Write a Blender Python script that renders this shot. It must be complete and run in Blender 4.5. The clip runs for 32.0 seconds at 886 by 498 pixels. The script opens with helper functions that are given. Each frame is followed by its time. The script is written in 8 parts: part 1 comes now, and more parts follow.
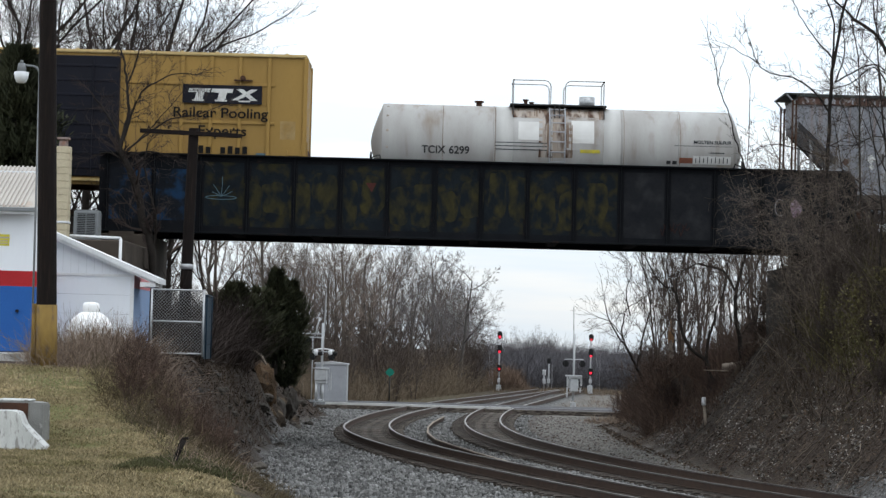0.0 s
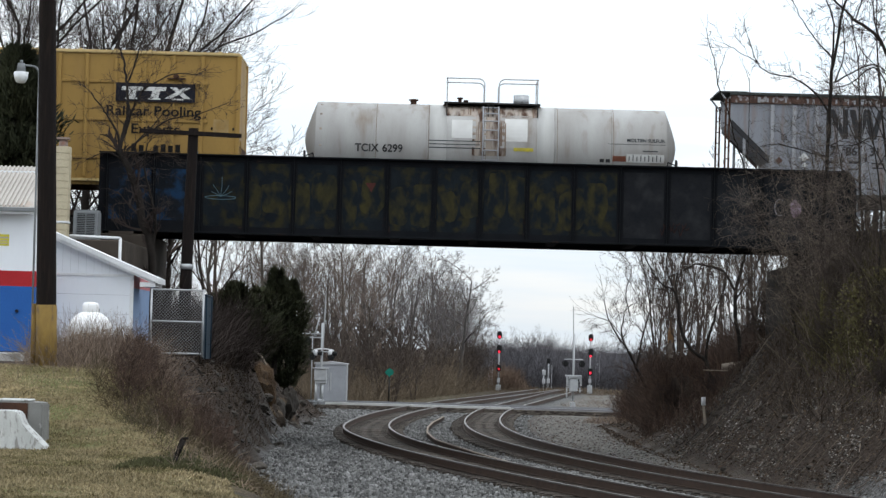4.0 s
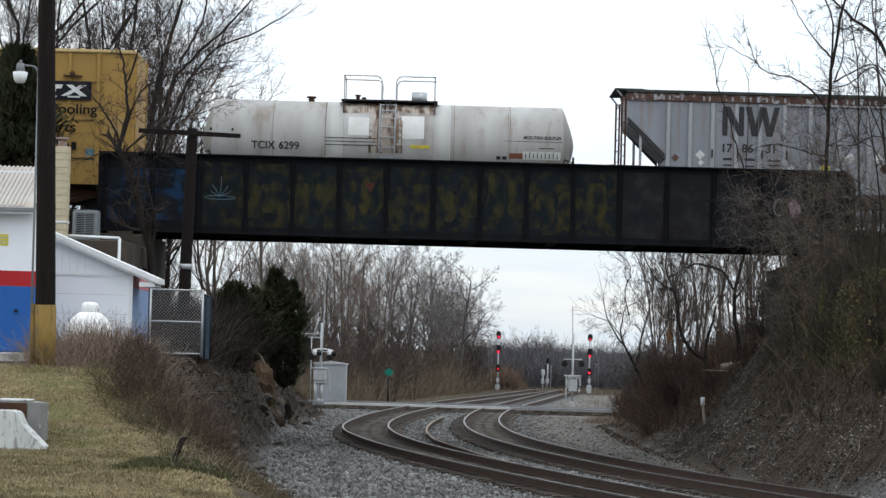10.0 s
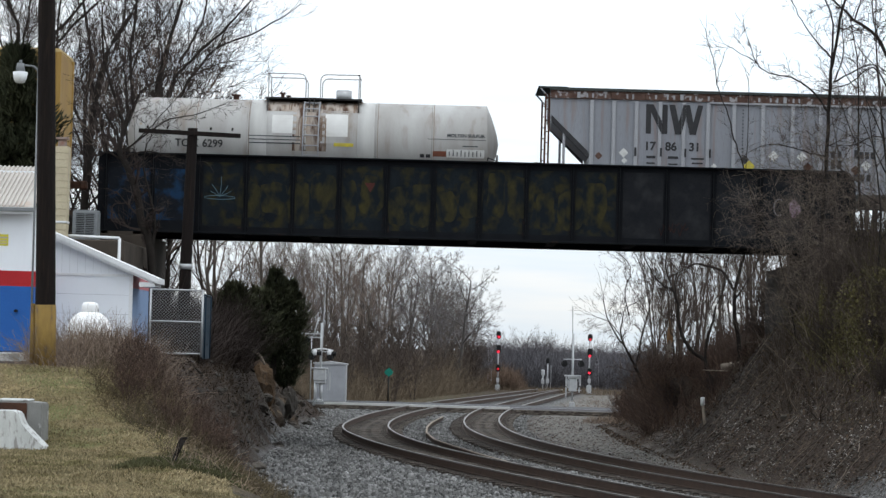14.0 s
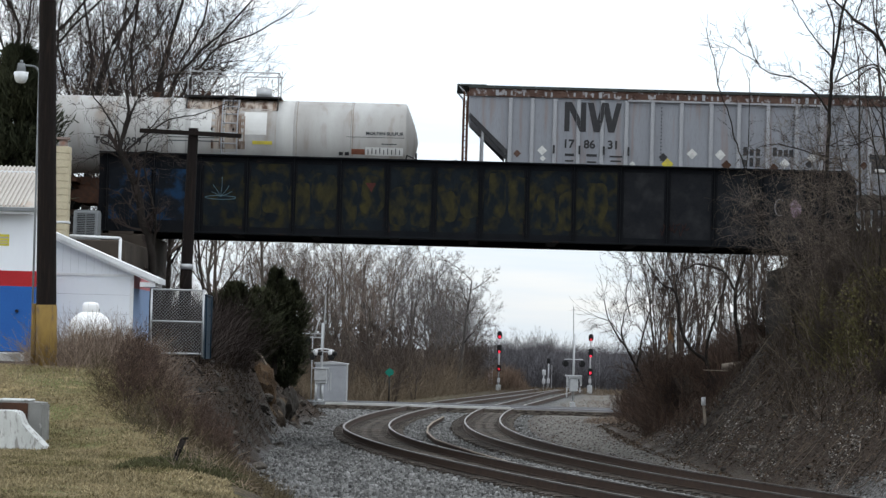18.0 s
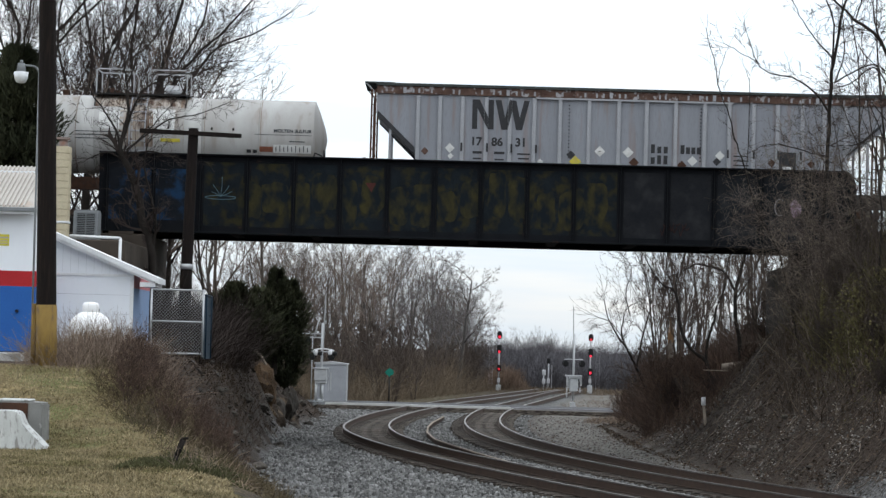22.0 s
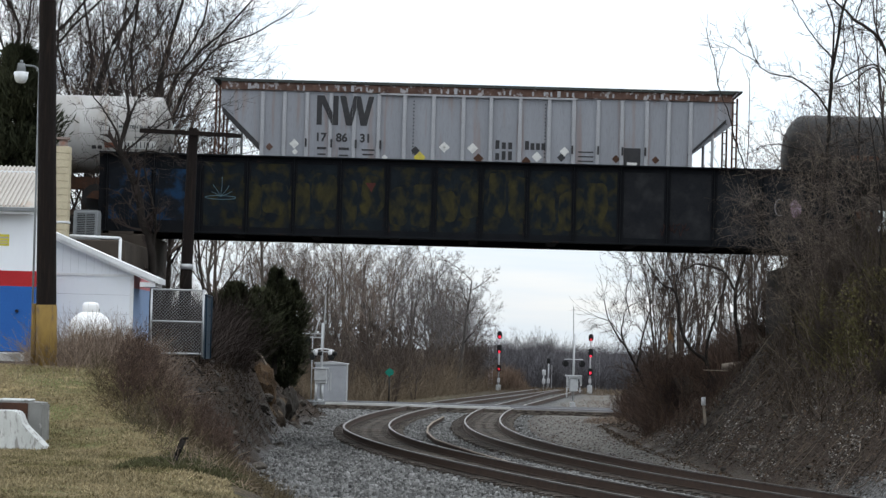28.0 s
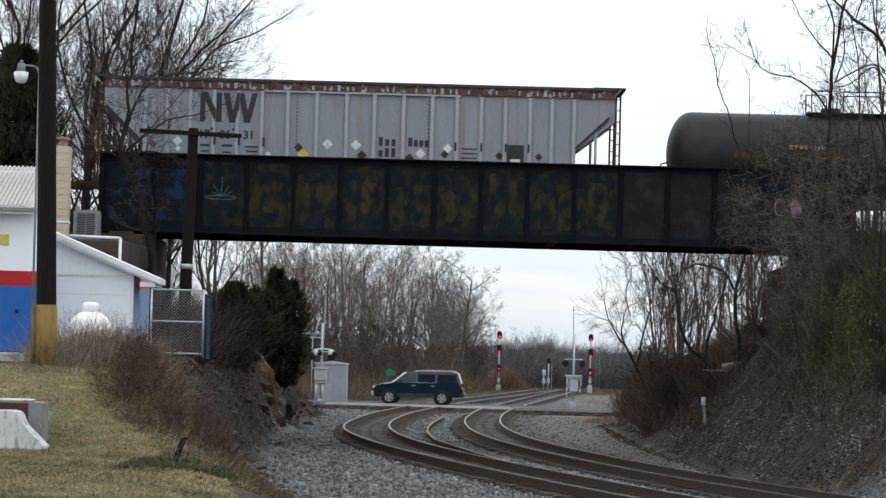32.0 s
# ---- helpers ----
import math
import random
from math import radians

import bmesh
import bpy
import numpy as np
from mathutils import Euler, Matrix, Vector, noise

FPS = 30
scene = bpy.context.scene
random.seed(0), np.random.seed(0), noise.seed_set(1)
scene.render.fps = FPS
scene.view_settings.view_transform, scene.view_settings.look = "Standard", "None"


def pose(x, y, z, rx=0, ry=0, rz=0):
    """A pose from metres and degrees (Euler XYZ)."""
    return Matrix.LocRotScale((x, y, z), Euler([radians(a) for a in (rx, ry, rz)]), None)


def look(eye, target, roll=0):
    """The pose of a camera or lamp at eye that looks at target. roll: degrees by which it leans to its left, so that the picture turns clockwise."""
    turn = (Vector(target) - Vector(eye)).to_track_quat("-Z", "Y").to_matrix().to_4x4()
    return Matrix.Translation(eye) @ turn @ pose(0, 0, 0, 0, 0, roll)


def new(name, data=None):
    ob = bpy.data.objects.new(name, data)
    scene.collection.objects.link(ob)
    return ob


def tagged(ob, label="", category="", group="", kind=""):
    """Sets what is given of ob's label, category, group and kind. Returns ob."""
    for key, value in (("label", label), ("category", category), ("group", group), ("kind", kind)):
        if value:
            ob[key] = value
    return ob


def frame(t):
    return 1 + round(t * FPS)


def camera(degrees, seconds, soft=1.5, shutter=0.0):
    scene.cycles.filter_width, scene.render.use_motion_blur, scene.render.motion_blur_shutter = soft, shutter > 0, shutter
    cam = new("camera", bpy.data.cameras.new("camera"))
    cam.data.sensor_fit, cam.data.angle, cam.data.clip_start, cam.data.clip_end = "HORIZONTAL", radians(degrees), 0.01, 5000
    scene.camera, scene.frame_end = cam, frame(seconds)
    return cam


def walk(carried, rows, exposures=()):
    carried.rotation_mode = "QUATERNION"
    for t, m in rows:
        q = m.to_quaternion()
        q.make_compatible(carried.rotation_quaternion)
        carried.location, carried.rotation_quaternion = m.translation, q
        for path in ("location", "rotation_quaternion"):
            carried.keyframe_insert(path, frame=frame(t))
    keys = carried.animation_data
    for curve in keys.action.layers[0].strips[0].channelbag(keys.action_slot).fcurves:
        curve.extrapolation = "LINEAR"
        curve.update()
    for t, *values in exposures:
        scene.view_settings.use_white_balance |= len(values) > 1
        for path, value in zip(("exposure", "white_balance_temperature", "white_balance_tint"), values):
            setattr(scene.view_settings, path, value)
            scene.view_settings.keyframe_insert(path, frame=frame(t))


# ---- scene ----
# camera: on the bank beside the cutting, a long lens, leaning 1.55 degrees
EYE = Vector((0, 0, 3.17))
cam = camera(19.35, 32.0, soft=1.4)


def aim(yaw):
    a = radians(yaw)
    return look(EYE, EYE + Vector((math.sin(a), math.cos(a), math.tan(radians(2.166)))), 1.55)


walk(cam, [(t, aim(-a * 0.01246)) for t, a in (
    (0, 1.0), (0.7, 2.0), (1.2, 2.2), (2.0, 1.0), (3.5, 0.8), (5.5, -1.0), (10, -1.0), (14.5, -1.0),
    (17, 0.0), (18, 0.5), (25, 0.5), (32, 0.5))])

# ---- light: a bright overcast sky ----
world = bpy.data.worlds.new("overcast_sky")
scene.world = world
world.use_nodes = True
wn, wl = world.node_tree.nodes, world.node_tree.links
wn.clear()
w_out, w_bg = wn.new("ShaderNodeOutputWorld"), wn.new("ShaderNodeBackground")
w_sky = wn.new("ShaderNodeTexSky")
w_sky.sky_type, w_sky.sun_disc = "NISHITA", False
w_sky.sun_elevation, w_sky.sun_rotation = radians(40), radians(200)
w_co, w_sep = wn.new("ShaderNodeTexCoord"), wn.new("ShaderNodeSeparateXYZ")
w_map = wn.new("ShaderNodeMapRange")
w_map.inputs["From Min"].default_value, w_map.inputs["From Max"].default_value = 0.0, 0.3
w_map.inputs["To Min"].default_value, w_map.inputs["To Max"].default_value = 0.87, 1.7
w_noise, w_scale = wn.new("ShaderNodeTexNoise"), wn.new("ShaderNodeMapping")
w_scale.inputs["Scale"].default_value = (6, 6, 60)
w_noise.inputs["Scale"].default_value, w_noise.inputs["Detail"].default_value = 1.5, 5
w_ramp = wn.new("ShaderNodeValToRGB")
w_ramp.color_ramp.elements[0].position, w_ramp.color_ramp.elements[0].color = 0.42, (0.83, 0.915, 1.0, 1)
w_ramp.color_ramp.elements[1].position, w_ramp.color_ramp.elements[1].color = 0.72, (0.97, 0.99, 1.0, 1)
w_mul = wn.new("ShaderNodeVectorMath")
w_mul.operation = "SCALE"
w_mix = wn.new("ShaderNodeMix")
w_mix.data_type = "RGBA"
w_mix.inputs["Factor"].default_value = 0.012
wl.new(w_co.outputs["Generated"], w_sep.inputs[0])
wl.new(w_sep.outputs["Z"], w_map.inputs["Value"])
wl.new(w_co.outputs["Generated"], w_scale.inputs["Vector"])
wl.new(w_scale.outputs[0], w_noise.inputs["Vector"])
wl.new(w_noise.outputs["Fac"], w_ramp.inputs[0])
wl.new(w_ramp.outputs[0], w_mul.inputs[0])
wl.new(w_map.outputs[0], w_mul.inputs["Scale"])
wl.new(w_mul.outputs[0], w_mix.inputs[6])
wl.new(w_sky.outputs[0], w_mix.inputs[7])
wl.new(w_mix.outputs[2], w_bg.inputs["Color"])
w_bg.inputs["Strength"].default_value = 1.0
wl.new(w_bg.outputs[0], w_out.inputs[0])

sun = new("sun", bpy.data.lights.new("sun", "SUN"))
sun.data.energy, sun.data.angle, sun.data.color = 0.5, radians(30), (1.0, 0.985, 0.96)
sun.matrix_world = look((30, 20, 90), (0, 60, 0))
scene.view_settings.exposure = 0.0

# ---- materials ----


def material(name, a, b=None, rough=0.8, metal=0.0, scale=6.0, fine=60.0, bump=0.15, spots=None, spot=(0.52, 0.62),
             spot_scale=1.5, stretch=(1, 1, 1), noise_dist=0.02, island=0.0, objrand=0.0, grit=0.5, emit=None, spec=0.15):
    """Base colours a and b blended by a coarse and a fine noise, a third colour in spots, and relief."""
    m = bpy.data.materials.new(name)
    m.use_nodes = True
    n, l = m.node_tree.nodes, m.node_tree.links
    bs = n["Principled BSDF"]
    bs.inputs["Roughness"].default_value, bs.inputs["Metallic"].default_value = rough, metal
    bs.inputs["Specular IOR Level"].default_value = spec
    if b is None:
        b = tuple(c * 0.8 for c in a)
    co, mp = n.new("ShaderNodeTexCoord"), n.new("ShaderNodeMapping")
    mp.inputs["Scale"].default_value = stretch
    l.new(co.outputs["Object"], mp.inputs["Vector"])

    def noise_at(s, detail=4.0):
        t = n.new("ShaderNodeTexNoise")
        t.inputs["Scale"].default_value, t.inputs["Detail"].default_value = s, detail
        l.new(mp.outputs[0], t.inputs["Vector"])
        return t.outputs["Fac"]

    def mixed(fac, x, y):
        k = n.new("ShaderNodeMix")
        k.data_type = "RGBA"
        for i, v in ((0, fac), (6, x), (7, y)):
            if isinstance(v, (tuple, float, int)):
                k.inputs[i].default_value = (*v, 1) if isinstance(v, tuple) else v
            else:
                l.new(v, k.inputs[i])
        return k.outputs[2]

    def ranged(v, lo, hi, t0=0.0, t1=1.0):
        k = n.new("ShaderNodeMapRange")
        k.inputs[1].default_value, k.inputs[2].default_value = lo, hi
        k.inputs[3].default_value, k.inputs[4].default_value = t0, t1
        l.new(v, k.inputs[0])
        return k.outputs[0]

    coarse, grain = noise_at(scale), noise_at(fine, 2.0)
    colour = mixed(ranged(coarse, 0.3, 0.7), a, b)
    dark = tuple(c * 0.55 for c in a)
    colour = mixed(ranged(grain, 0.5, 0.8, 0.0, grit), colour, dark)
    if spots:
        colour = mixed(ranged(noise_at(spot_scale, 6.0), *spot), colour, spots)
    if island or objrand:
        src = n.new("ShaderNodeNewGeometry").outputs["Random Per Island"] if island else n.new("ShaderNodeObjectInfo").outputs["Random"]
        hsv = n.new("ShaderNodeHueSaturation")
        amt = island or objrand
        l.new(ranged(src, 0, 1, 1 - amt, 1 + amt), hsv.inputs["Value"])
        l.new(colour, hsv.inputs["Color"])
        colour = hsv.outputs[0]
    l.new(colour, bs.inputs["Base Color"])
    if bump:
        bp = n.new("ShaderNodeBump")
        bp.inputs["Strength"].default_value, bp.inputs["Distance"].default_value = bump, noise_dist
        l.new(grain, bp.inputs["Height"])
        l.new(bp.outputs[0], bs.inputs["Normal"])
    if emit:
        bs.inputs["Emission Color"].default_value, bs.inputs["Emission Strength"].default_value = (*emit[0], 1), emit[1]
    return m


M = {
    "girder": material("girder_paint", (0.006, 0.007, 0.009), (0.011, 0.012, 0.014), 0.75, 0, 1.2, 30, 0.2, (0.045, 0.024, 0.016), (0.62, 0.8), 2.5, spec=0.06),
    "graffiti": material("faded_olive_paint", (0.007, 0.009, 0.012), (0.012, 0.016, 0.019), 0.75, 0, 2.0, 20, 0.1, (0.027, 0.024, 0.0115), (0.5, 0.64), 2.2, spec=0.06),
    "graffiti_olive": material("blotchy_olive_paint", (0.040, 0.035, 0.014), (0.022, 0.021, 0.013), 0.75, 0, 2.5, 20, 0.1, (0.008, 0.011, 0.014), (0.40, 0.60), 3.0, (1, 1, 0.6), spec=0.06),
    "graffiti_blue": material("faded_blue_paint", (0.007, 0.009, 0.012), (0.012, 0.014, 0.018), 0.7, 0, 2.0, 20, 0.1, (0.012, 0.034, 0.075), (0.5, 0.64), 1.8, spec=0.06),
    "graffiti_light": material("pale_blue_spray_paint", (0.11, 0.18, 0.22), (0.06, 0.11, 0.14), 0.7),
    "graffiti_dark_red": material("faded_red_spray", (0.075, 0.018, 0.014), (0.035, 0.015, 0.012), 0.7),
    "graffiti_dark": material("dark_red_spray", (0.028, 0.012, 0.010), (0.016, 0.008, 0.008), 0.7),
    "graffiti_white": material("white_spray_paint", (0.24, 0.23, 0.24), (0.14, 0.13, 0.14), 0.7),
    "graffiti_pink": material("pink_spray_paint", (0.20, 0.11, 0.16), (0.28, 0.24, 0.27), 0.7, 0, 9),
    "concrete": material("weathered_concrete", (0.42, 0.41, 0.39), (0.33, 0.32, 0.30), 0.9, 0, 1.2, 40, 0.3, (0.10, 0.09, 0.08), (0.55, 0.72), 0.8),
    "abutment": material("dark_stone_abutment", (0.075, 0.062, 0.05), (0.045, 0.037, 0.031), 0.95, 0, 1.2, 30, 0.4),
    # darker copy of the stone, for the east abutment and both backwalls
    "abutment_dark": material("near_black_stone", (0.03, 0.026, 0.022), (0.02, 0.017, 0.015), 0.95, 0, 1.2, 30, 0.4),
    "barrier": material("painted_barrier_concrete", (0.56, 0.57, 0.56), (0.44, 0.45, 0.44), 0.85, 0, 3, 40, 0.4, (0.27, 0.26, 0.25), (0.53, 0.63), 9.0, (2, 1, 0.6)),
    "barrier_grey": material("bare_barrier_concrete", (0.24, 0.24, 0.23), (0.16, 0.16, 0.15), 0.9, 0, 3, 60, 0.6, (0.42, 0.41, 0.4), (0.58, 0.7), 6.0),
    "rust": material("rusty_steel", (0.09, 0.045, 0.028), (0.05, 0.03, 0.024), 0.85, 0.2, 8, 80, 0.4),
    "yellow": material("weathered_yellow_car_paint", (0.315, 0.195, 0.056), (0.25, 0.155, 0.048), 0.6, 0, 0.6, 14, 0.03, (0.23, 0.14, 0.055), (0.54, 0.8), 0.9, (1, 1, 0.4), grit=0.15),
    "yellow_worn": material("worn_smudged_yellow", (0.34, 0.25, 0.12), (0.27, 0.17, 0.06), 0.7, 0, 2.5, 14, 0.03),
    "graffiti_grey": material("faded_grey_paint", (0.010, 0.011, 0.0135), (0.018, 0.019, 0.021), 0.75, 0, 1.5, 20, 0.1, (0.031, 0.032, 0.034), (0.5, 0.72), 1.3, spec=0.06),
    "yellow_pale": material("pale_yellow_roof_paint", (0.55, 0.42, 0.20), (0.45, 0.33, 0.15), 0.6),
    "navy": material("dark_blue_door_paint", (0.008, 0.009, 0.016), (0.006, 0.006, 0.01), 0.6, 0, 1, 30, 0.05),
    "tank": material("weathered_pale_grey_tank_paint", (0.41, 0.407, 0.398), (0.285, 0.272, 0.256), 0.6, 0, 0.7, 20, 0.04, (0.19, 0.135, 0.09), (0.56, 0.85), 1.4, (1.6, 1, 0.35), grit=0.2),
    "tank_light": material("fresh_white_tank_paint", (0.60, 0.60, 0.585), (0.50, 0.495, 0.48), 0.55, 0, 1.5, 20, 0.02, (0.38, 0.36, 0.33), (0.6, 0.85), 2.0, grit=0.05),
    "tank_band": material("washed_pale_tank_paint", (0.49, 0.487, 0.475), (0.40, 0.395, 0.38), 0.6, 0, 1.2, 20, 0.03, (0.28, 0.25, 0.22), (0.58, 0.85), 1.6, (2, 1, 0.3), grit=0.1),
    "tank_streak": material("dark_rust_streak", (0.13, 0.085, 0.06), (0.24, 0.18, 0.14), 0.8, 0, 3.0, 30, 0.05, stretch=(3, 1, 0.5)),
    "tank_rust": material("rust_stained_tank_paint", (0.30, 0.24, 0.19), (0.39, 0.36, 0.33), 0.7, 0, 1.5, 30, 0.05, (0.075, 0.042, 0.028), (0.44, 0.62), 1.8, (2.4, 1, 0.6), grit=0.2),
    "brown_red": material("red_brown_panel_paint", (0.20, 0.075, 0.045), (0.15, 0.06, 0.04), 0.7),
    "tank_black": material("grimy_black_tank_paint", (0.017, 0.0165, 0.0165), (0.026, 0.024, 0.023), 0.5, 0, 1.0, 20, 0.05, (0.035, 0.028, 0.022), (0.55, 0.8), 1.2),
    "hopper": material("weathered_grey_hopper_paint", (0.245, 0.256, 0.282), (0.20, 0.208, 0.23), 0.6, 0, 0.8, 25, 0.05, (0.22, 0.15, 0.125), (0.55, 0.8), 1.6, (2.5, 1, 0.22)),
    "hopper_rust": material("rust_streaked_hopper_top", (0.06, 0.033, 0.025), (0.13, 0.082, 0.066), 0.85, 0, 4.5, 30, 0.3, (0.32, 0.31, 0.32), (0.58, 0.66), 6.0),
    "hopper_rib": material("pale_grey_rib_paint", (0.33, 0.338, 0.36), (0.27, 0.275, 0.29), 0.6, 0, 1.5, 25, 0.05, (0.2, 0.13, 0.1), (0.64, 0.8), 3.0),
    "hopper_roof": material("dark_hopper_roof", (0.035, 0.042, 0.042), (0.05, 0.055, 0.05), 0.7),
    "lettering": material("dark_lettering", (0.03, 0.03, 0.033), (0.04, 0.04, 0.042), 0.6),
    "black_letter": material("black_lettering", (0.012, 0.011, 0.011), (0.016, 0.015, 0.014), 0.8, spec=0.05),
    "placard": material("white_placard", (0.62, 0.62, 0.60), (0.45, 0.45, 0.44), 0.6),
    "placard_yellow": material("yellow_placard", (0.55, 0.46, 0.05), (0.4, 0.34, 0.08), 0.6),
    "orange_letter": material("yellow_orange_lettering", (0.42, 0.24, 0.03), (0.30, 0.18, 0.04), 0.6),
    "black_steel": material("black_steel", (0.02, 0.02, 0.021), (0.03, 0.029, 0.028), 0.6, 0.3, 4, 40, 0.1),
    "rail_side": material("rusty_rail_side", (0.075, 0.05, 0.038), (0.05, 0.036, 0.03), 0.8, 0.2, 5, 60, 0.2),
    "rail_top": material("polished_rail_head", (0.25, 0.24, 0.23), (0.14, 0.12, 0.11), 0.5, 1.0, 3, 60, 0.02),
    "tie": material("creosoted_tie", (0.032, 0.025, 0.021), (0.02, 0.016, 0.014), 0.9, 0, 5, 50, 0.5, (0.115, 0.1, 0.085), (0.42, 0.62), 4, (1, 6, 6), objrand=0.3),
    "asphalt": material("worn_asphalt", (0.085, 0.085, 0.088), (0.065, 0.065, 0.068), 0.9, 0, 0.7, 60, 0.3),
    "road_worn": material("worn_grey_crossing_panel", (0.26, 0.255, 0.265), (0.19, 0.187, 0.195), 0.8, 0, 1.5, 40, 0.2),
    "road_edge": material("pale_concrete_crossing_panel", (0.50, 0.50, 0.49), (0.42, 0.42, 0.41), 0.8, 0, 1.5, 40, 0.2),
    "galvanised": material("galvanised_steel", (0.46, 0.47, 0.48), (0.36, 0.37, 0.38), 0.45, 0.5, 5, 40, 0.05),
    "aluminium_shed": material("dull_aluminium_shed", (0.34, 0.35, 0.37), (0.28, 0.29, 0.31), 0.5, 0.3, 1.5, 30, 0.03),
    "wood_pole": material("dark_creosoted_pole", (0.013, 0.0095, 0.0085), (0.008, 0.006, 0.0055), 0.9, 0, 4, 40, 0.6, (0.026, 0.017, 0.013), (0.55, 0.75), 3, (6, 6, 0.5)),
    "pole_yellow": material("faded_yellow_pole_paint", (0.23, 0.15, 0.045), (0.165, 0.105, 0.036), 0.85, 0, 3, 40, 0.4, (0.12, 0.085, 0.05), (0.55, 0.68), 3, (3, 3, 1)),
    "white_siding": material("white_painted_wall", (0.72, 0.745, 0.78), (0.67, 0.695, 0.73), 0.7, 0, 0.8, 12, 0.03, (0.56, 0.57, 0.58), (0.6, 0.85), 1.2, (1, 1, 0.4), grit=0.05),
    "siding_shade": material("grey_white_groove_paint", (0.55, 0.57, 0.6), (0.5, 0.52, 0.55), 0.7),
    "red_band": material("red_painted_band", (0.38, 0.022, 0.026), (0.32, 0.02, 0.024), 0.65, 0, 1, 30, 0.06),
    "blue_wall": material("blue_painted_wall", (0.022, 0.105, 0.34), (0.02, 0.09, 0.30), 0.6, 0, 1, 30, 0.06),
    # side wall blue and red, lightened for the light that falls on them
    "blue_pale": material("lit_blue_side_wall", (0.22, 0.31, 0.47), (0.19, 0.27, 0.42), 0.65, 0, 1, 30, 0.06),
    "red_pale": material("lit_red_side_band", (0.52, 0.2, 0.21), (0.45, 0.17, 0.18), 0.65, 0, 1, 30, 0.06),
    "roof_tin": material("pale_ribbed_tin_roof", (0.44, 0.41, 0.37), (0.35, 0.32, 0.29), 0.5, 0, 0.8, 30, 0.05, (0.36, 0.27, 0.2), (0.6, 0.8), 1.5),
    "trim_white": material("white_trim", (0.70, 0.71, 0.72), (0.6, 0.61, 0.62), 0.6, 0, 2, 30, 0.05),
    "chimney": material("cream_painted_brick", (0.50, 0.44, 0.31), (0.43, 0.37, 0.26), 0.85, 0, 3, 30, 0.3),
    "terracotta": material("terracotta_cap", (0.22, 0.12, 0.09), (0.28, 0.24, 0.22), 0.85),
    "ac": material("grey_metal_cabinet", (0.20, 0.212, 0.22), (0.165, 0.175, 0.18), 0.55, 0.1),
    "dark": material("dark_opening", (0.02, 0.02, 0.02), (0.015, 0.015, 0.015), 0.9),
    "propane": material("white_propane_tank_paint", (0.80, 0.80, 0.80), (0.74, 0.74, 0.73), 0.4, 0, 2, 30, 0.02),
    "yellow_sign": material("yellow_notice", (0.62, 0.55, 0.07), (0.55, 0.48, 0.06), 0.6),
    "blue_sheet": material("blue_tarpaulin", (0.012, 0.03, 0.05), (0.010, 0.024, 0.04), 0.6),
    "bark": material("grey_brown_bark", (0.10, 0.085, 0.072), (0.066, 0.055, 0.047), 0.95, 0, 4, 40, 0.5, objrand=0.3),
    "bark_dark": material("dark_brown_bark", (0.025, 0.021, 0.018), (0.017, 0.014, 0.0125), 0.95, 0, 4, 40, 0.5),
    "twig": material("brown_twigs", (0.155, 0.122, 0.10), (0.115, 0.09, 0.075), 0.95, 0, 0.6, 20, 0, objrand=0.35),
    "twig_mid": material("dark_brown_twigs", (0.082, 0.064, 0.053), (0.05, 0.039, 0.033), 0.95, 0, 0.6, 20, 0, objrand=0.35),
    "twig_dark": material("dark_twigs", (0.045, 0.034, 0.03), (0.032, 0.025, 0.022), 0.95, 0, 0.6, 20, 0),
    "brush": material("dry_brown_brush", (0.062, 0.045, 0.031), (0.026, 0.019, 0.013), 0.95, 0, 0.5, 15, 0, island=0.65),
    "brush_red": material("reddish_dry_weeds", (0.115, 0.089, 0.051), (0.05, 0.04, 0.024), 0.95, 0, 0.5, 15, 0, island=0.4),
    "tan_weeds": material("tan_dry_weeds", (0.215, 0.163, 0.125), (0.115, 0.086, 0.067), 0.95, 0, 0.5, 15, 0, island=0.5),
    "vine": material("pale_dry_vines", (0.145, 0.118, 0.094), (0.075, 0.06, 0.048), 0.95, 0, 0.5, 15, 0, island=0.4),
    "green_vine": material("olive_green_creeper", (0.06, 0.054, 0.022), (0.095, 0.08, 0.036), 0.9, 0, 0.5, 15, 0, island=0.4),
    "cedar": material("dark_cedar_foliage", (0.028, 0.034, 0.02), (0.05, 0.052, 0.027), 0.9, 0, 0.8, 15, 0, island=0.4),
    "cedar_light": material("olive_cedar_foliage", (0.040, 0.046, 0.026), (0.062, 0.062, 0.034), 0.9, 0, 0.8, 15, 0, island=0.5),
    "grass_blade": material("dry_lawn_blades", (0.31, 0.252, 0.15), (0.15, 0.125, 0.07), 0.95, 0, 0.55, 3, 0, (0.135, 0.118, 0.056), (0.54, 0.66), 0.9, island=0.5),
    "grass_green": material("green_weed_blades", (0.042, 0.046, 0.021), (0.085, 0.08, 0.038), 0.95, 0, 0.4, 15, 0, island=0.35),
    "leaf_litter": material("dry_leaf_litter", (0.098, 0.068, 0.047), (0.04, 0.029, 0.021), 0.95, 0, 0.5, 15, 0, island=0.7),
    "dark_litter": material("dark_leaf_litter", (0.062, 0.045, 0.033), (0.034, 0.025, 0.02), 0.95, 0, 0.5, 15, 0, island=0.6),
    # bark and twigs of the far trees: distance haze put in as paler grey
    "far_bark": material("hazed_far_bark", (0.105, 0.096, 0.092), (0.075, 0.068, 0.065), 0.95, 0, 0.6, 15, 0),
    "far_twig": material("hazed_far_twigs", (0.14, 0.13, 0.128), (0.10, 0.09, 0.088), 0.95, 0, 0.4, 15, 0, island=0.4),
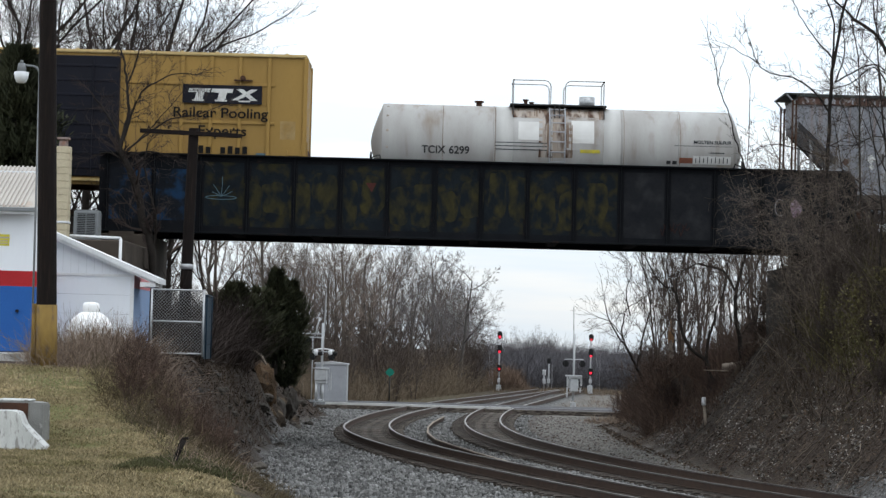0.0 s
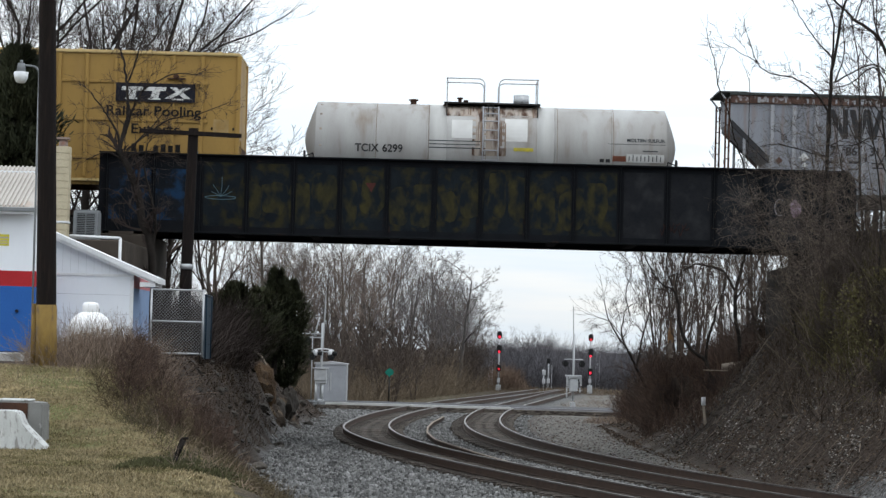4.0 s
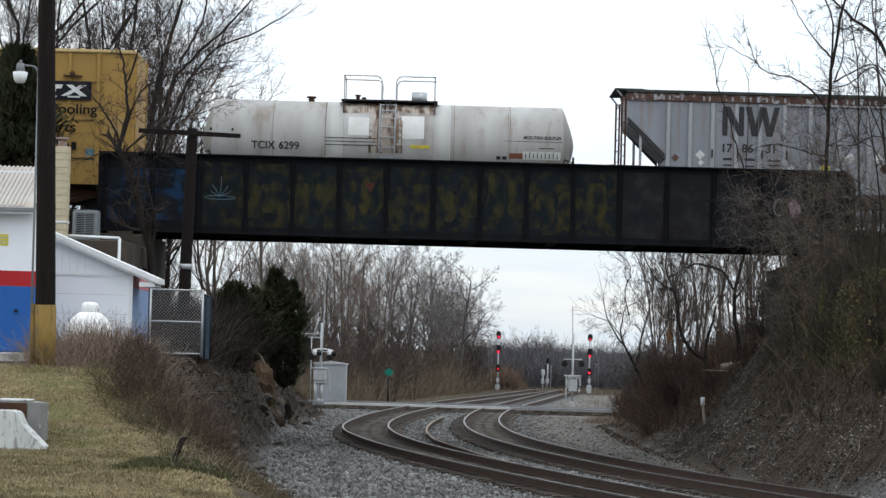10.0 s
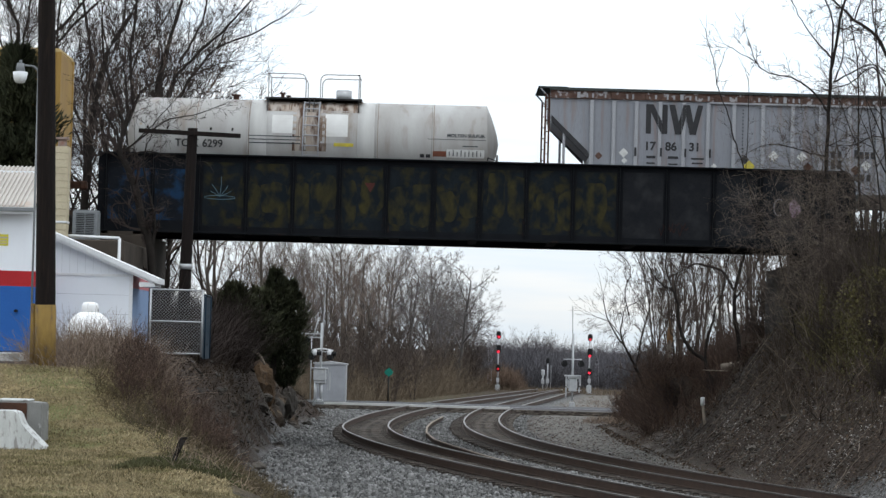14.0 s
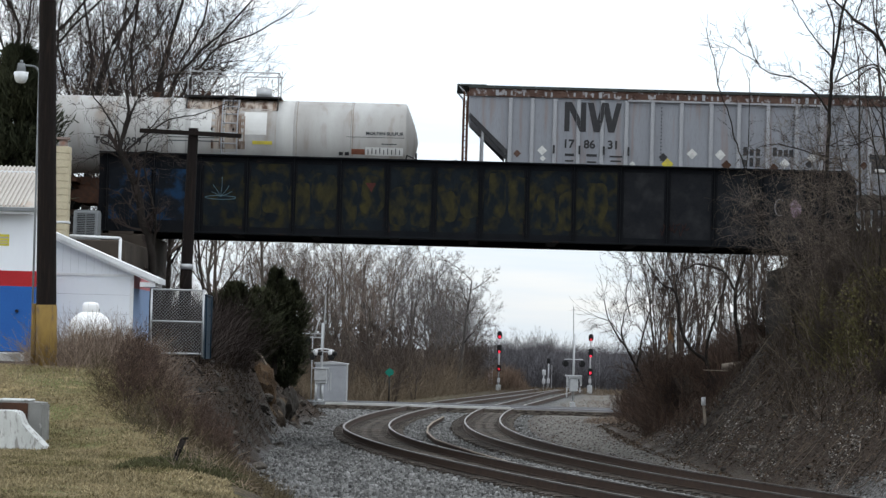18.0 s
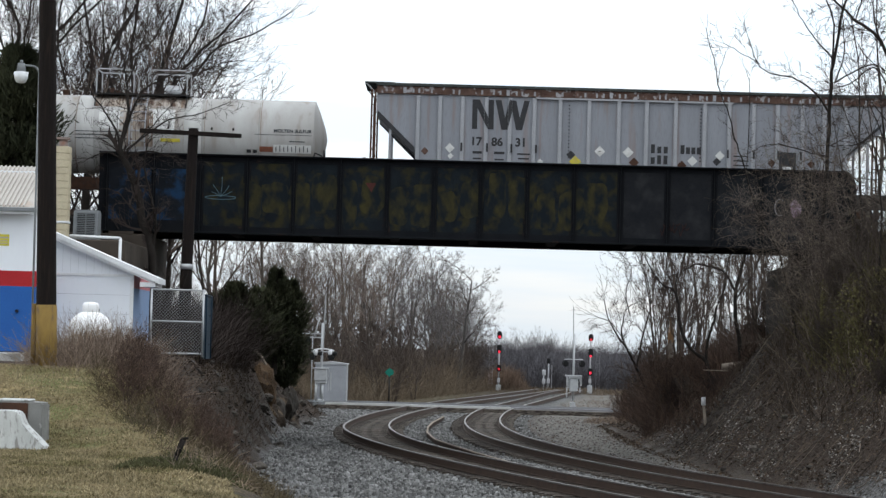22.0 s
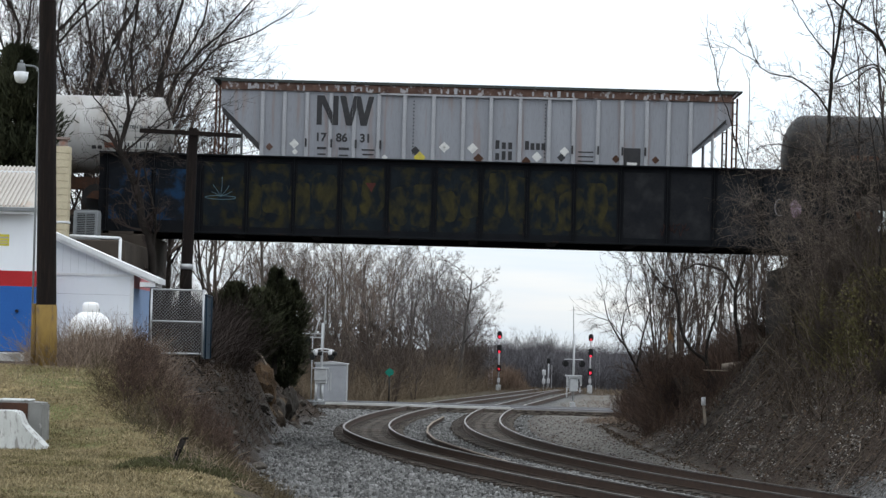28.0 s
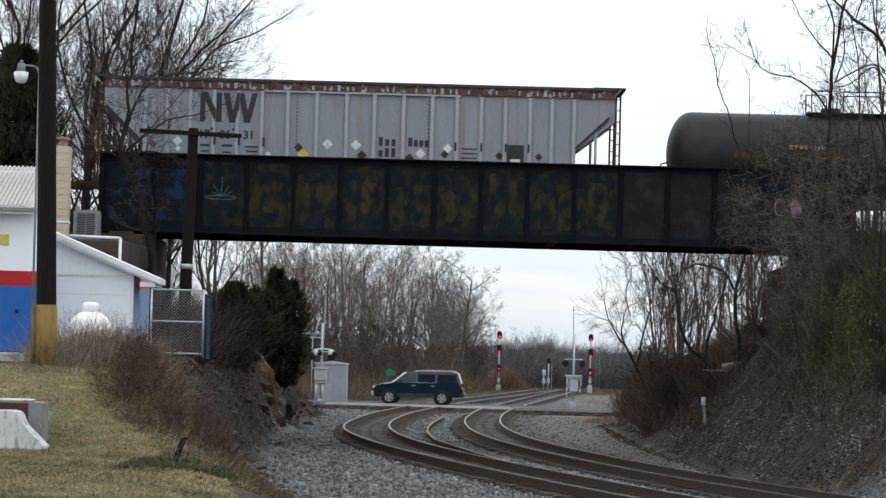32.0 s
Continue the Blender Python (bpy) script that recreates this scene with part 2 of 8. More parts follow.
    "thicket_red": material("reddish_thicket", (0.10, 0.066, 0.05), (0.045, 0.032, 0.026), 0.95, 0, 0.5, 15, 0, island=0.5),
    # the farthest woods, with blue-grey haze put into the base colour
    "far_wood": material("hazed_blue_grey_wood", (0.098, 0.094, 0.102), (0.062, 0.059, 0.064), 0.95, 0, 0.1, 4, 0, island=0.35),
    "chip": material("pale_chips", (0.28, 0.265, 0.25), (0.08, 0.07, 0.062), 0.95, 0, 0.5, 15, 0, island=0.8),
    "old_stick": material("weathered_sticks", (0.15, 0.125, 0.102), (0.06, 0.048, 0.04), 0.95, 0, 0.4, 15, 0, island=0.8),
    "slate": material("dark_slate", (0.05, 0.044, 0.039), (0.024, 0.021, 0.019), 0.85, 0, 2.0, 20, 0.4, objrand=0.5),
    "tan_thicket": material("tan_brown_thicket", (0.155, 0.108, 0.078), (0.10, 0.07, 0.052), 0.95, 0, 0.4, 15, 0, island=0.4),
    "wood_brush": material("brown_undergrowth", (0.155, 0.120, 0.083), (0.092, 0.072, 0.052), 0.95, 0, 0.3, 15, 0, island=0.4),
    "stone": material("ballast_stone", (0.215, 0.214, 0.21), (0.085, 0.083, 0.08), 0.95, 0, 2, 40, 0.3, island=0.6),
    "rock": material("brown_rock", (0.05, 0.036, 0.025), (0.026, 0.02, 0.015), 0.95, 0, 1.2, 14, 1.0, (0.12, 0.085, 0.055), (0.58, 0.7), 2.0, noise_dist=0.06),
    "rock_warm": material("rust_brown_rock", (0.10, 0.062, 0.034), (0.04, 0.03, 0.022), 0.95, 0, 1.6, 14, 1.0, (0.17, 0.10, 0.05), (0.6, 0.72), 1.6, noise_dist=0.06),
    "rock_pale": material("pale_broken_rock", (0.085, 0.075, 0.065), (0.045, 0.04, 0.035), 0.95, 0, 1.5, 20, 0.6, objrand=0.5),
    "fresh_wood": material("split_orange_wood", (0.24, 0.135, 0.06), (0.13, 0.08, 0.045), 0.85, 0, 3, 30, 0.3, stretch=(6, 6, 0.6)),
    "dead_wood": material("grey_dead_wood", (0.30, 0.25, 0.2), (0.19, 0.16, 0.13), 0.9, 0, 3, 30, 0.3, stretch=(1, 1, 1)),
    "signal_black": material("black_signal_head", (0.012, 0.012, 0.013), (0.018, 0.018, 0.018), 0.6),
    "red_lamp": material("lit_red_lens", (0.6, 0.02, 0.03), (0.6, 0.02, 0.03), 0.3, emit=((1.0, 0.03, 0.07), 1.6)),
    "red_lamp_dim": material("lit_red_lens_dim", (0.4, 0.02, 0.03), (0.4, 0.02, 0.03), 0.3, emit=((1.0, 0.03, 0.05), 0.5)),
    "green_sign": material("green_sign_paint", (0.012, 0.16, 0.12), (0.012, 0.14, 0.10), 0.5),
    "car_paint": material("dark_teal_car_paint", (0.003, 0.019, 0.034), (0.003, 0.016, 0.03), 0.15, 0.0, 2, 30, 0, spec=0.5),
    # glossier copy of the car paint, lightened to carry part of the sky highlight
    "car_paint_top": material("lightened_teal_hood_paint", (0.02, 0.045, 0.075), (0.02, 0.04, 0.07), 0.06, 0.35, 2, 30, 0, spec=1.0),
    "car_grey": material("grey_lower_cladding", (0.035, 0.042, 0.05), (0.028, 0.034, 0.04), 0.5),
    "car_glass": material("dark_car_glass", (0.005, 0.007, 0.010), (0.005, 0.006, 0.009), 0.08, 0, 2, 30, 0, spec=0.07),
    "car_glass_front": material("grey_blue_car_glass", (0.022, 0.032, 0.038), (0.018, 0.027, 0.032), 0.08, 0, 2, 30, 0, spec=0.25),
    "car_glass_clear": material("pale_car_glass", (0.05, 0.06, 0.066), (0.045, 0.055, 0.06), 0.05, 0.3, 2, 30, 0, spec=1.0),
    "tyre": material("black_tyre", (0.015, 0.015, 0.015), (0.02, 0.02, 0.02), 0.9),
    "chrome": material("bright_alloy", (0.62, 0.62, 0.63), (0.55, 0.55, 0.56), 0.28, 0.9, 3, 30, 0),
    "tail_lamp": material("red_tail_lamp", (0.22, 0.012, 0.014), (0.2, 0.012, 0.012), 0.3),
    "head_lamp": material("clear_headlamp", (0.6, 0.58, 0.5), (0.5, 0.5, 0.46), 0.2),
    "lamp_glass": material("white_lamp_globe", (0.72, 0.74, 0.76), (0.65, 0.67, 0.7), 0.35),
}

# ---- building blocks ----


def box(bm, x0, x1, y0, y1, z0, z1, bevel=0.0):
    vs = [bm.verts.new((x, y, z)) for z in (z0, z1) for x, y in ((x0, y0), (x1, y0), (x1, y1), (x0, y1))]
    fs = [bm.faces.new([vs[i] for i in f]) for f in ((3, 2, 1, 0), (4, 5, 6, 7), (0, 1, 5, 4), (1, 2, 6, 5), (2, 3, 7, 6), (3, 0, 4, 7))]
    if bevel:
        bmesh.ops.bevel(bm, geom=list({e for f in fs for e in f.edges}), offset=bevel, segments=1, affect="EDGES")
    return bm


def ring_frame(d):
    d = Vector(d).normalized()
    u = d.cross(Vector((0, 0, 1)) if abs(d.z) < 0.9 else Vector((1, 0, 0))).normalized()
    return u, d.cross(u)


def rod(bm, p, q, r0, r1=None, n=10, cap=True):
    p, q, r1 = Vector(p), Vector(q), r0 if r1 is None else r1
    u, v = ring_frame(q - p)
    rings = [[bm.verts.new(c + (u * math.cos(a) + v * math.sin(a)) * r) for a in (k * math.tau / n for k in range(n))] for c, r in ((p, r0), (q, r1))]
    for k in range(n):
        bm.faces.new((rings[0][k], rings[0][(k + 1) % n], rings[1][(k + 1) % n], rings[1][k])).smooth = n > 6
    if cap:
        bm.faces.new(rings[0][::-1])
        bm.faces.new(rings[1])
    return bm


def pipe(bm, pts, r, n=6):
    for p, q in zip(pts[:-1], pts[1:]):
        rod(bm, p, q, r, r, n)
    return bm


def prism(bm, outline, y0, y1, bevel=0.0):
    """An outline in x and z, pushed from y0 to y1."""
    a = [bm.verts.new((x, y0, z)) for x, z in outline]
    b = [bm.verts.new((x, y1, z)) for x, z in outline]
    n = len(a)
    fs = [bm.faces.new(a), bm.faces.new(b[::-1])]
    fs += [bm.faces.new((a[(i + 1) % n], a[i], b[i], b[(i + 1) % n])) for i in range(n)]
    bmesh.ops.recalc_face_normals(bm, faces=fs)
    if bevel:
        bmesh.ops.bevel(bm, geom=list({e for f in fs for e in f.edges}), offset=bevel, segments=2, affect="EDGES")
    return bm


def lathe(bm, profile, axis="x", n=32):
    """A profile of (along, radius) turned about x or z."""
    rings = []
    for a, r in profile:
        ring = []
        for k in range(n):
            c, s = r * math.cos(k * math.tau / n), r * math.sin(k * math.tau / n)
            ring.append(bm.verts.new((a, c, s) if axis == "x" else (c, s, a)))
        rings.append(ring)
    for p, q in zip(rings[:-1], rings[1:]):
        for k in range(n):
            bm.faces.new((p[k], p[(k + 1) % n], q[(k + 1) % n], q[k])).smooth = True
    bm.faces.new(rings[0])
    bm.faces.new(rings[-1])
    bmesh.ops.recalc_face_normals(bm, faces=bm.faces[:])
    return bm


def B():
    return bmesh.new()


def mesh_of(name, bm, mat):
    me = bpy.data.meshes.new(name)
    bm.to_mesh(me)
    bm.free()
    me.materials.append(mat)
    return me


def part(name, bm, mat, parent, label="", at=None):
    ob = new(name, mesh_of(name, bm, mat))
    ob.parent = parent
    if at is not None:
        ob.matrix_basis = at
    return tagged(ob, label)


def share(name, me, parent, m):
    ob = new(name, me)
    ob.parent, ob.matrix_basis = parent, m
    return ob


def thing(name, x, y, z, label, category, group="", kind="", rz=0):
    ob = new(name)
    ob.matrix_basis = pose(x, y, z, 0, 0, rz)
    ob.empty_display_size = 0.2
    return tagged(ob, label, category, group, kind)


def solid(name, bm, mat, label, category, group="", kind="", at=None):
    """A thing that is one mesh."""
    ob = new(name, mesh_of(name, bm, mat))
    if at is not None:
        ob.matrix_basis = at
    return tagged(ob, label, category, group, kind)


def raw(name, verts, faces, mat, smooth=False):
    me = bpy.data.meshes.new(name)
    me.from_pydata(verts, [], faces)
    me.materials.append(mat)
    if smooth:
        me.polygons.foreach_set("use_smooth", [True] * len(me.polygons))
    return me


def writing(text, size, parent, m, mat, name="lettering", bold=0.0, width=1.0):
    c = bpy.data.curves.new(name, "FONT")
    c.body, c.size, c.extrude, c.offset, c.align_x, c.align_y = text, size, 0.003, bold, "CENTER", "CENTER"
    tmp = new("tmp", c)
    me = bpy.data.meshes.new_from_object(tmp.evaluated_get(bpy.context.evaluated_depsgraph_get()))
    bpy.data.objects.remove(tmp)
    bpy.data.curves.remove(c)
    me.materials.clear()
    me.materials.append(mat)
    for v in me.vertices:
        v.co.x *= width
    return share(name, me, parent, m)


def tube(vs, fs, pts, radii, n=3):
    base = len(vs)
    m = len(pts)
    for i in range(m):
        d = pts[min(i + 1, m - 1)] - pts[max(i - 1, 0)]
        u, v = ring_frame(d if d.length > 1e-6 else Vector((0, 0, 1)))
        for k in range(n):
            a = k * math.tau / n
            q = pts[i] + (u * math.cos(a) + v * math.sin(a)) * radii[i]
            vs.append((q.x, q.y, q.z))
    for i in range(m - 1):
        for k in range(n):
            fs.append((base + i * n + k, base + i * n + (k + 1) % n, base + (i + 1) * n + (k + 1) % n, base + (i + 1) * n + k))


def ease(a, b, v):
    t = min(1.0, max(0.0, (v - a) / (b - a)))
    return t * t * (3 - 2 * t)


# centre lines of the two curved tracks: (distance, offset)
TRACK_1 = ((30, 14.0), (45, 8.7), (58.4, 4.75), (67, 2.60), (73, 1.2), (80, -0.28), (87, -1.5), (95, -2.45), (102, -2.85), (108, -2.92), (117, -2.68), (127, -2.1), (135, -1.35), (146, -0.15), (160, 1.55), (174, 3.7), (195, 6.5), (213, 8.9), (250, 15), (320, 30))
TRACK_2 = ((30, 19.0), (45, 13.5), (60, 8.75), (64, 7.55), (70, 6.2), (76, 4.95), (82, 3.95), (88, 3.1), (95, 2.35), (103, 1.93), (111, 1.83), (119, 1.97), (128, 2.4), (136, 2.8), (146, 3.8), (160, 5.2), (178, 7.1), (197, 8.95), (213, 10.9), (250, 17), (320, 33))


def smooth_line(rows, step=0.5, y0=30, y1=320):
    ys = np.arange(y0, y1, step)
    xs = np.interp(ys, [r[0] for r in rows], [r[1] for r in rows])
    k = np.ones(25) / 25
    for _ in range(2):
        xs = np.convolve(np.pad(xs, 12, mode="reflect", reflect_type="odd"), k, mode="valid")
    return [Vector((x, y, 0)) for x, y in zip(xs, ys)]


LINE_1, LINE_2 = smooth_line(TRACK_1), smooth_line(TRACK_2)


def line_x(line, y):
    i = min(max((y - 30) / 0.5, 0), len(line) - 2)
    k = int(i)
    return line[k].x + (line[k + 1].x - line[k].x) * (i - k)


# ---- ground: cutting, banks, lot and embankment in one sheet ----
FOOT_L = ((-300, 30), (20, 4.5), (29, 2.1), (40, 0.2), (46, -2.0), (53, -3.5), (56, -3.8), (65, -4.5), (75, -5.1), (89, -5.45), (105, -5.65), (114, -5.4), (122, -4.9), (130, -5.5), (138, -8.0), (150, -12), (400, -14))
TOP_L = ((-300, 1.57), (30, 1.5), (41, 1.38), (45, 1.75), (49, 2.6), (53, 2.55), (62, 2.60), (98, 2.75), (110, 2.0), (125, 0.9), (138, 0.0), (400, 0))
WIDE_L = ((-300, 5), (30, 5), (43, 4.0), (55, 3.0), (65, 2.3), (75, 2.0), (110, 1.8), (138, 3), (400, 4))
FOOT_R = ((-300, 40), (40, 15.5), (55, 11.2), (61, 9.9), (71, 8.7), (85, 8.0), (100, 7.6), (120, 7.9), (133, 10.0), (140, 13), (150, 16), (400, 30))
TOP_R = ((-300, 6.6), (86, 6.6), (91, 5.2), (95, 4.1), (99, 3.8), (106, 3.4), (116, 2.7), (125, 1.5), (132, 0.8), (138, 0.0), (150, 0.2), (400, 0.5))
RAIL_Z = 7.4


def along(rows, y):
    return float(np.interp(y, [r[0] for r in rows], [r[1] for r in rows]))


def ground_z(x, y):
    fl, fr = along(FOOT_L, y), along(FOOT_R, y)
    z = -0.28
    n = noise.noise(Vector((x * 0.35, y * 0.35, 0))) + 0.5 * noise.noise(Vector((x * 1.1, y * 1.1, 3)))
    if x < fl:
        w = along(WIDE_L, y)
        t = ease(0, w, fl - x)
        z += t * (along(TOP_L, y) + 0.28) + n * 0.16 * min(1, (fl - x)) * (1 - ease(w * 0.8, w * 1.6, fl - x)) + 0.02 * n
    elif x > fr:
        t = min(1.0, (x - fr) / 5.0)
        z += (t * 0.75 + 0.25 * ease(0, 1, t)) * (along(TOP_R, y) + 0.28) + n * 0.22 * min(1, (x - fr))
    if fl - 0.5 < x < fr + 0.5 and y < 300:
        near = min(abs(x - line_x(LINE_1, y)), abs(x - line_x(LINE_2, y)))
        z += 0.045 * (1 - ease(0.7, 1.0, near)) - 0.06 * ease(0.75, 1.15, near) * (1 - ease(1.9, 2.7, near))
    # approach embankments of the upper line
    crown = 1 - ease(3.2, 9.0, abs(y - 86.7))
    if crown > 0:
        if x < -9.7:
            up = RAIL_Z - 0.75
            k = 1 if y >= 83.9 else 0
            z = max(z, z + (up - z) * crown * k)
        elif x > 11.6:
            z = max(z, z + (RAIL_Z - 0.75 - z) * crown * ease(11.6, 13.0, x))
    return z


def spread(fine, lo, hi, step, reach):
    v = list(np.arange(lo, hi + 1e-6, step))
    s, a, b = step, lo, hi
    while b < reach:
        s *= 1.22
        b += s
        v.append(b)
    s = step
    while a > -fine:
        s *= 1.22
        a -= s
        v.insert(0, a)
    return v


XS, YS = spread(2500, -14, 17, 0.4, 2500), spread(260, 34, 150, 0.6, 3500)
gv = [(x, y, ground_z(x, y)) for y in YS for x in XS]
nx = len(XS)
gf = [(j * nx + i, j * nx + i + 1, (j + 1) * nx + i + 1, (j + 1) * nx + i) for j in range(len(YS) - 1) for i in range(nx - 1)]


def ground_material():
    """Straw lawn, leaf litter, grey ballast and worn dirt, blended by three masks."""
    m = bpy.data.materials.new("ground_cover")
    m.use_nodes = True
    n, l = m.node_tree.nodes, m.node_tree.links
    bs = n["Principled BSDF"]
    bs.inputs["Roughness"].default_value, bs.inputs["Specular IOR Level"].default_value = 0.95, 0.15
    co = n.new("ShaderNodeTexCoord")

    def tex(scale, detail=5.0, kind="ShaderNodeTexNoise"):
        t = n.new(kind)
        t.inputs["Scale"].default_value = scale
        if kind == "ShaderNodeTexNoise":
            t.inputs["Detail"].default_value = detail
        l.new(co.outputs["Object"], t.inputs["Vector"])
        return t

    def mix(fac, a, b):
        k = n.new("ShaderNodeMix")
        k.data_type = "RGBA"
        for i, v in ((0, fac), (6, a), (7, b)):
            if isinstance(v, tuple):
                k.inputs[i].default_value = (*v, 1)
            else:
                l.new(v, k.inputs[i])
        return k.outputs[2]

    def rng(v, lo, hi):
        k = n.new("ShaderNodeMapRange")
        k.inputs[1].default_value, k.inputs[2].default_value = lo, hi
        l.new(v, k.inputs[0])
        return k.outputs[0]

    at = n.new("ShaderNodeAttribute")
    at.attribute_name = "cover"
    sep = n.new("ShaderNodeSeparateColor")
    l.new(at.outputs["Color"], sep.inputs[0])
    big, mid, fine = tex(0.5).outputs["Fac"], tex(2.5).outputs["Fac"], tex(14).outputs["Fac"]
    stones = tex(11, kind="ShaderNodeTexVoronoi")
    litter = mix(rng(fine, 0.38, 0.62), (0.052, 0.037, 0.027), (0.02, 0.015, 0.012))
    litter = mix(rng(mid, 0.57, 0.72), litter, (0.088, 0.064, 0.047))
    lawn = mix(rng(fine, 0.35, 0.65), (0.20, 0.155, 0.075), (0.10, 0.08, 0.04))
    lawn = mix(rng(big, 0.48, 0.62), lawn, (0.115, 0.115, 0.045))
    lawn = mix(rng(mid, 0.58, 0.72), lawn, (0.28, 0.215, 0.11))
    grey = n.new("ShaderNodeSeparateColor")
    l.new(stones.outputs["Color"], grey.inputs[0])
    ballast = mix(grey.outputs[0], (0.18, 0.179, 0.177), (0.052, 0.051, 0.05))
    dirt = mix(rng(mid, 0.35, 0.65), (0.175, 0.163, 0.148), (0.105, 0.096, 0.086))
    dirt = mix(rng(fine, 0.54, 0.74), dirt, (0.07, 0.062, 0.054))
    colour = mix(sep.outputs[0], litter, lawn)
    colour = mix(sep.outputs[1], colour, ballast)
    colour = mix(sep.outputs[2], colour, dirt)
    l.new(colour, bs.inputs["Base Color"])
    bp = n.new("ShaderNodeBump")
    bp.inputs["Strength"].default_value, bp.inputs["Distance"].default_value = 0.9, 0.06
    add = n.new("ShaderNodeMath")
    l.new(fine, add.inputs[0])
    l.new(stones.outputs["Distance"], add.inputs[1])
    l.new(add.outputs[0], bp.inputs["Height"])
    l.new(bp.outputs[0], bs.inputs["Normal"])
    return m


ground_me = raw("ground", gv, gf, ground_material(), True)
cover = ground_me.color_attributes.new("cover", "FLOAT_COLOR", "POINT")
values = []
for x, y, z in gv:
    fl, fr, w = along(FOOT_L, y), along(FOOT_R, y), along(WIDE_L, y)
    wob = 0.9 * noise.noise(Vector((x * 0.5, y * 0.5, 7)))
    lawn = ease(w * 0.72, w * 0.98, fl - x + wob) * (1 - ease(52, 56, y + wob * 2))
    if y > 136:
        lawn = 0.3 * (1 - ease(175, 230, y)) * ease(1.0, 4.0, min(abs(x - line_x(LINE_1, y)), abs(x - line_x(LINE_2, y))) + wob)
    x1, x2 = line_x(LINE_1, y), line_x(LINE_2, y)
    ballast = 1 - ease(2.2, 3.0, abs(x - x1) + wob * 0.5) if x > x1 else 1 - ease(3.0, 4.2, x1 - x + wob + 1.6 * ease(100, 120, y))
    if x < x1 and y < 139:
        ballast = max(ballast, 1 - ease(-0.4, 0.5, fl - x + wob * 0.8))
    ballast = max(ballast, (1 - ease(1.6, 2.3, abs(x - x2) + wob * 0.4)))
    bed = min(abs(x - x1), abs(x - x2))
    if y < 300:
        ballast *= 0.45 + 0.55 * ease(0.55, 0.95, bed + wob * 0.2)
    dirt = ease(x2 + 1.9, x2 + 2.5, x + wob * 0.4) * (1 - ease(fr - 1.0, fr + 0.2, x + wob))
    if y > 138:
        dirt = max(dirt, ease(x2 + 1.3, x2 + 2.0, x) * (1 - ease(x2 + 7, x2 + 11, x + wob * 3)))
    if y > 212:
        ballast = dirt = 0
    values += [lawn, ballast, dirt, 1]
cover.data.foreach_set("color", values)
tagged(new("ground", ground_me), "brown and straw-coloured banks of a railway cutting with grey ballast", "ground", kind="structure")

# ---- crossing road ----
ROAD = pose(1.9, 143.2, 0, 0, 0, -4.0)
road = tagged(new("road", mesh_of("road", box(B(), -120, 120, -2.9, 2.9, -0.3, 0.04), M["asphalt"])), "grey asphalt road over a level crossing", "road", kind="structure")
road.matrix_basis = ROAD
part("crossing_edge", box(B(), -8.2, 2.2, -3.25, -2.9, -0.1, 0.05), M["road_edge"], road, "pale concrete crossing edge")
part("crossing_edge", box(B(), 2.2, 10.5, -3.2, -2.9, -0.1, 0.045), M["road_worn"], road, "worn grey crossing edge")
# dark asphalt slope below the edge, the shade there put into its colour
part("crossing_apron", prism(B(), [(-8.2, -0.3), (9.5, -0.3), (9.5, -0.06), (-8.2, -0.06)], -4.6, -3.25), M["tie"], road, "dark crossing apron, the road edge's shade in its colour")

# ---- curved tracks ----


def rail_profile(line, side, gauge, z0, half, z1):
    pts = []
    for i, p in enumerate(line):
        d = (line[min(i + 1, len(line) - 1)] - line[max(i - 1, 0)]).normalized()
        nrm = Vector((d.y, -d.x, 0))
        wide = 0.16 * math.exp(-((p.y - 101) / 9) ** 2) if side < 0 and gauge > 1.6 else 0.0
        pts.append((p + nrm * side * (gauge / 2 + wide), nrm))
    vs, fs = [], []
    for p, nrm in pts:
        for a, z in ((-half, z0), (-half, z1), (half, z1), (half, z0)):
            q = p + nrm * a
            vs.append((q.x, q.y, z))
    for i in range(len(pts) - 1):
        for k in range(3):
            fs.append((4 * i + k, 4 * i + k + 1, 4 * i + 4 + k + 1, 4 * i + 4 + k))
    return vs, fs


def track(line, gauge, label):
    t = thing("railway_track", 0, 0, 0, label, "railway track", "curved tracks")
    for side in (-1, 1):
        vs, fs = rail_profile(line[:366], side, gauge, -0.215, 0.026, -0.035)
        rail = share("rail", raw("rail", vs, fs, M["rail_side"]), t, Matrix())
        vs, fs = rail_profile(line[:366], side, gauge, -0.215, 0.075, -0.19)
        share("rail_foot", raw("rail_foot", vs, fs, M["rail_side"]), rail, Matrix())
        vs, fs = rail_profile(line[:366], side, gauge, -0.035, 0.033, 0.0)
        share("rail_head", raw("rail_head", vs, fs, M["rail_top"]), rail, Matrix())
    me = mesh_of("tie", box(B(), -1.36, 1.36, -0.12, 0.12, -0.42, -0.215, 0.012), M["tie"])
    rng = random.Random(4)
    for y in np.arange(52.0, 141.0, 0.62):
        i = int((y - 30) / 0.5)
        p, d = line[i].lerp(line[i + 1], (y - 30) / 0.5 - i), line[i + 1] - line[i - 1]
        share("tie", me, t, pose(p.x + rng.uniform(-.05, .05), y, rng.uniform(-.015, 0), 0, 0, -math.degrees(math.atan2(d.x, d.y)) + rng.uniform(-1, 1)))
    return t


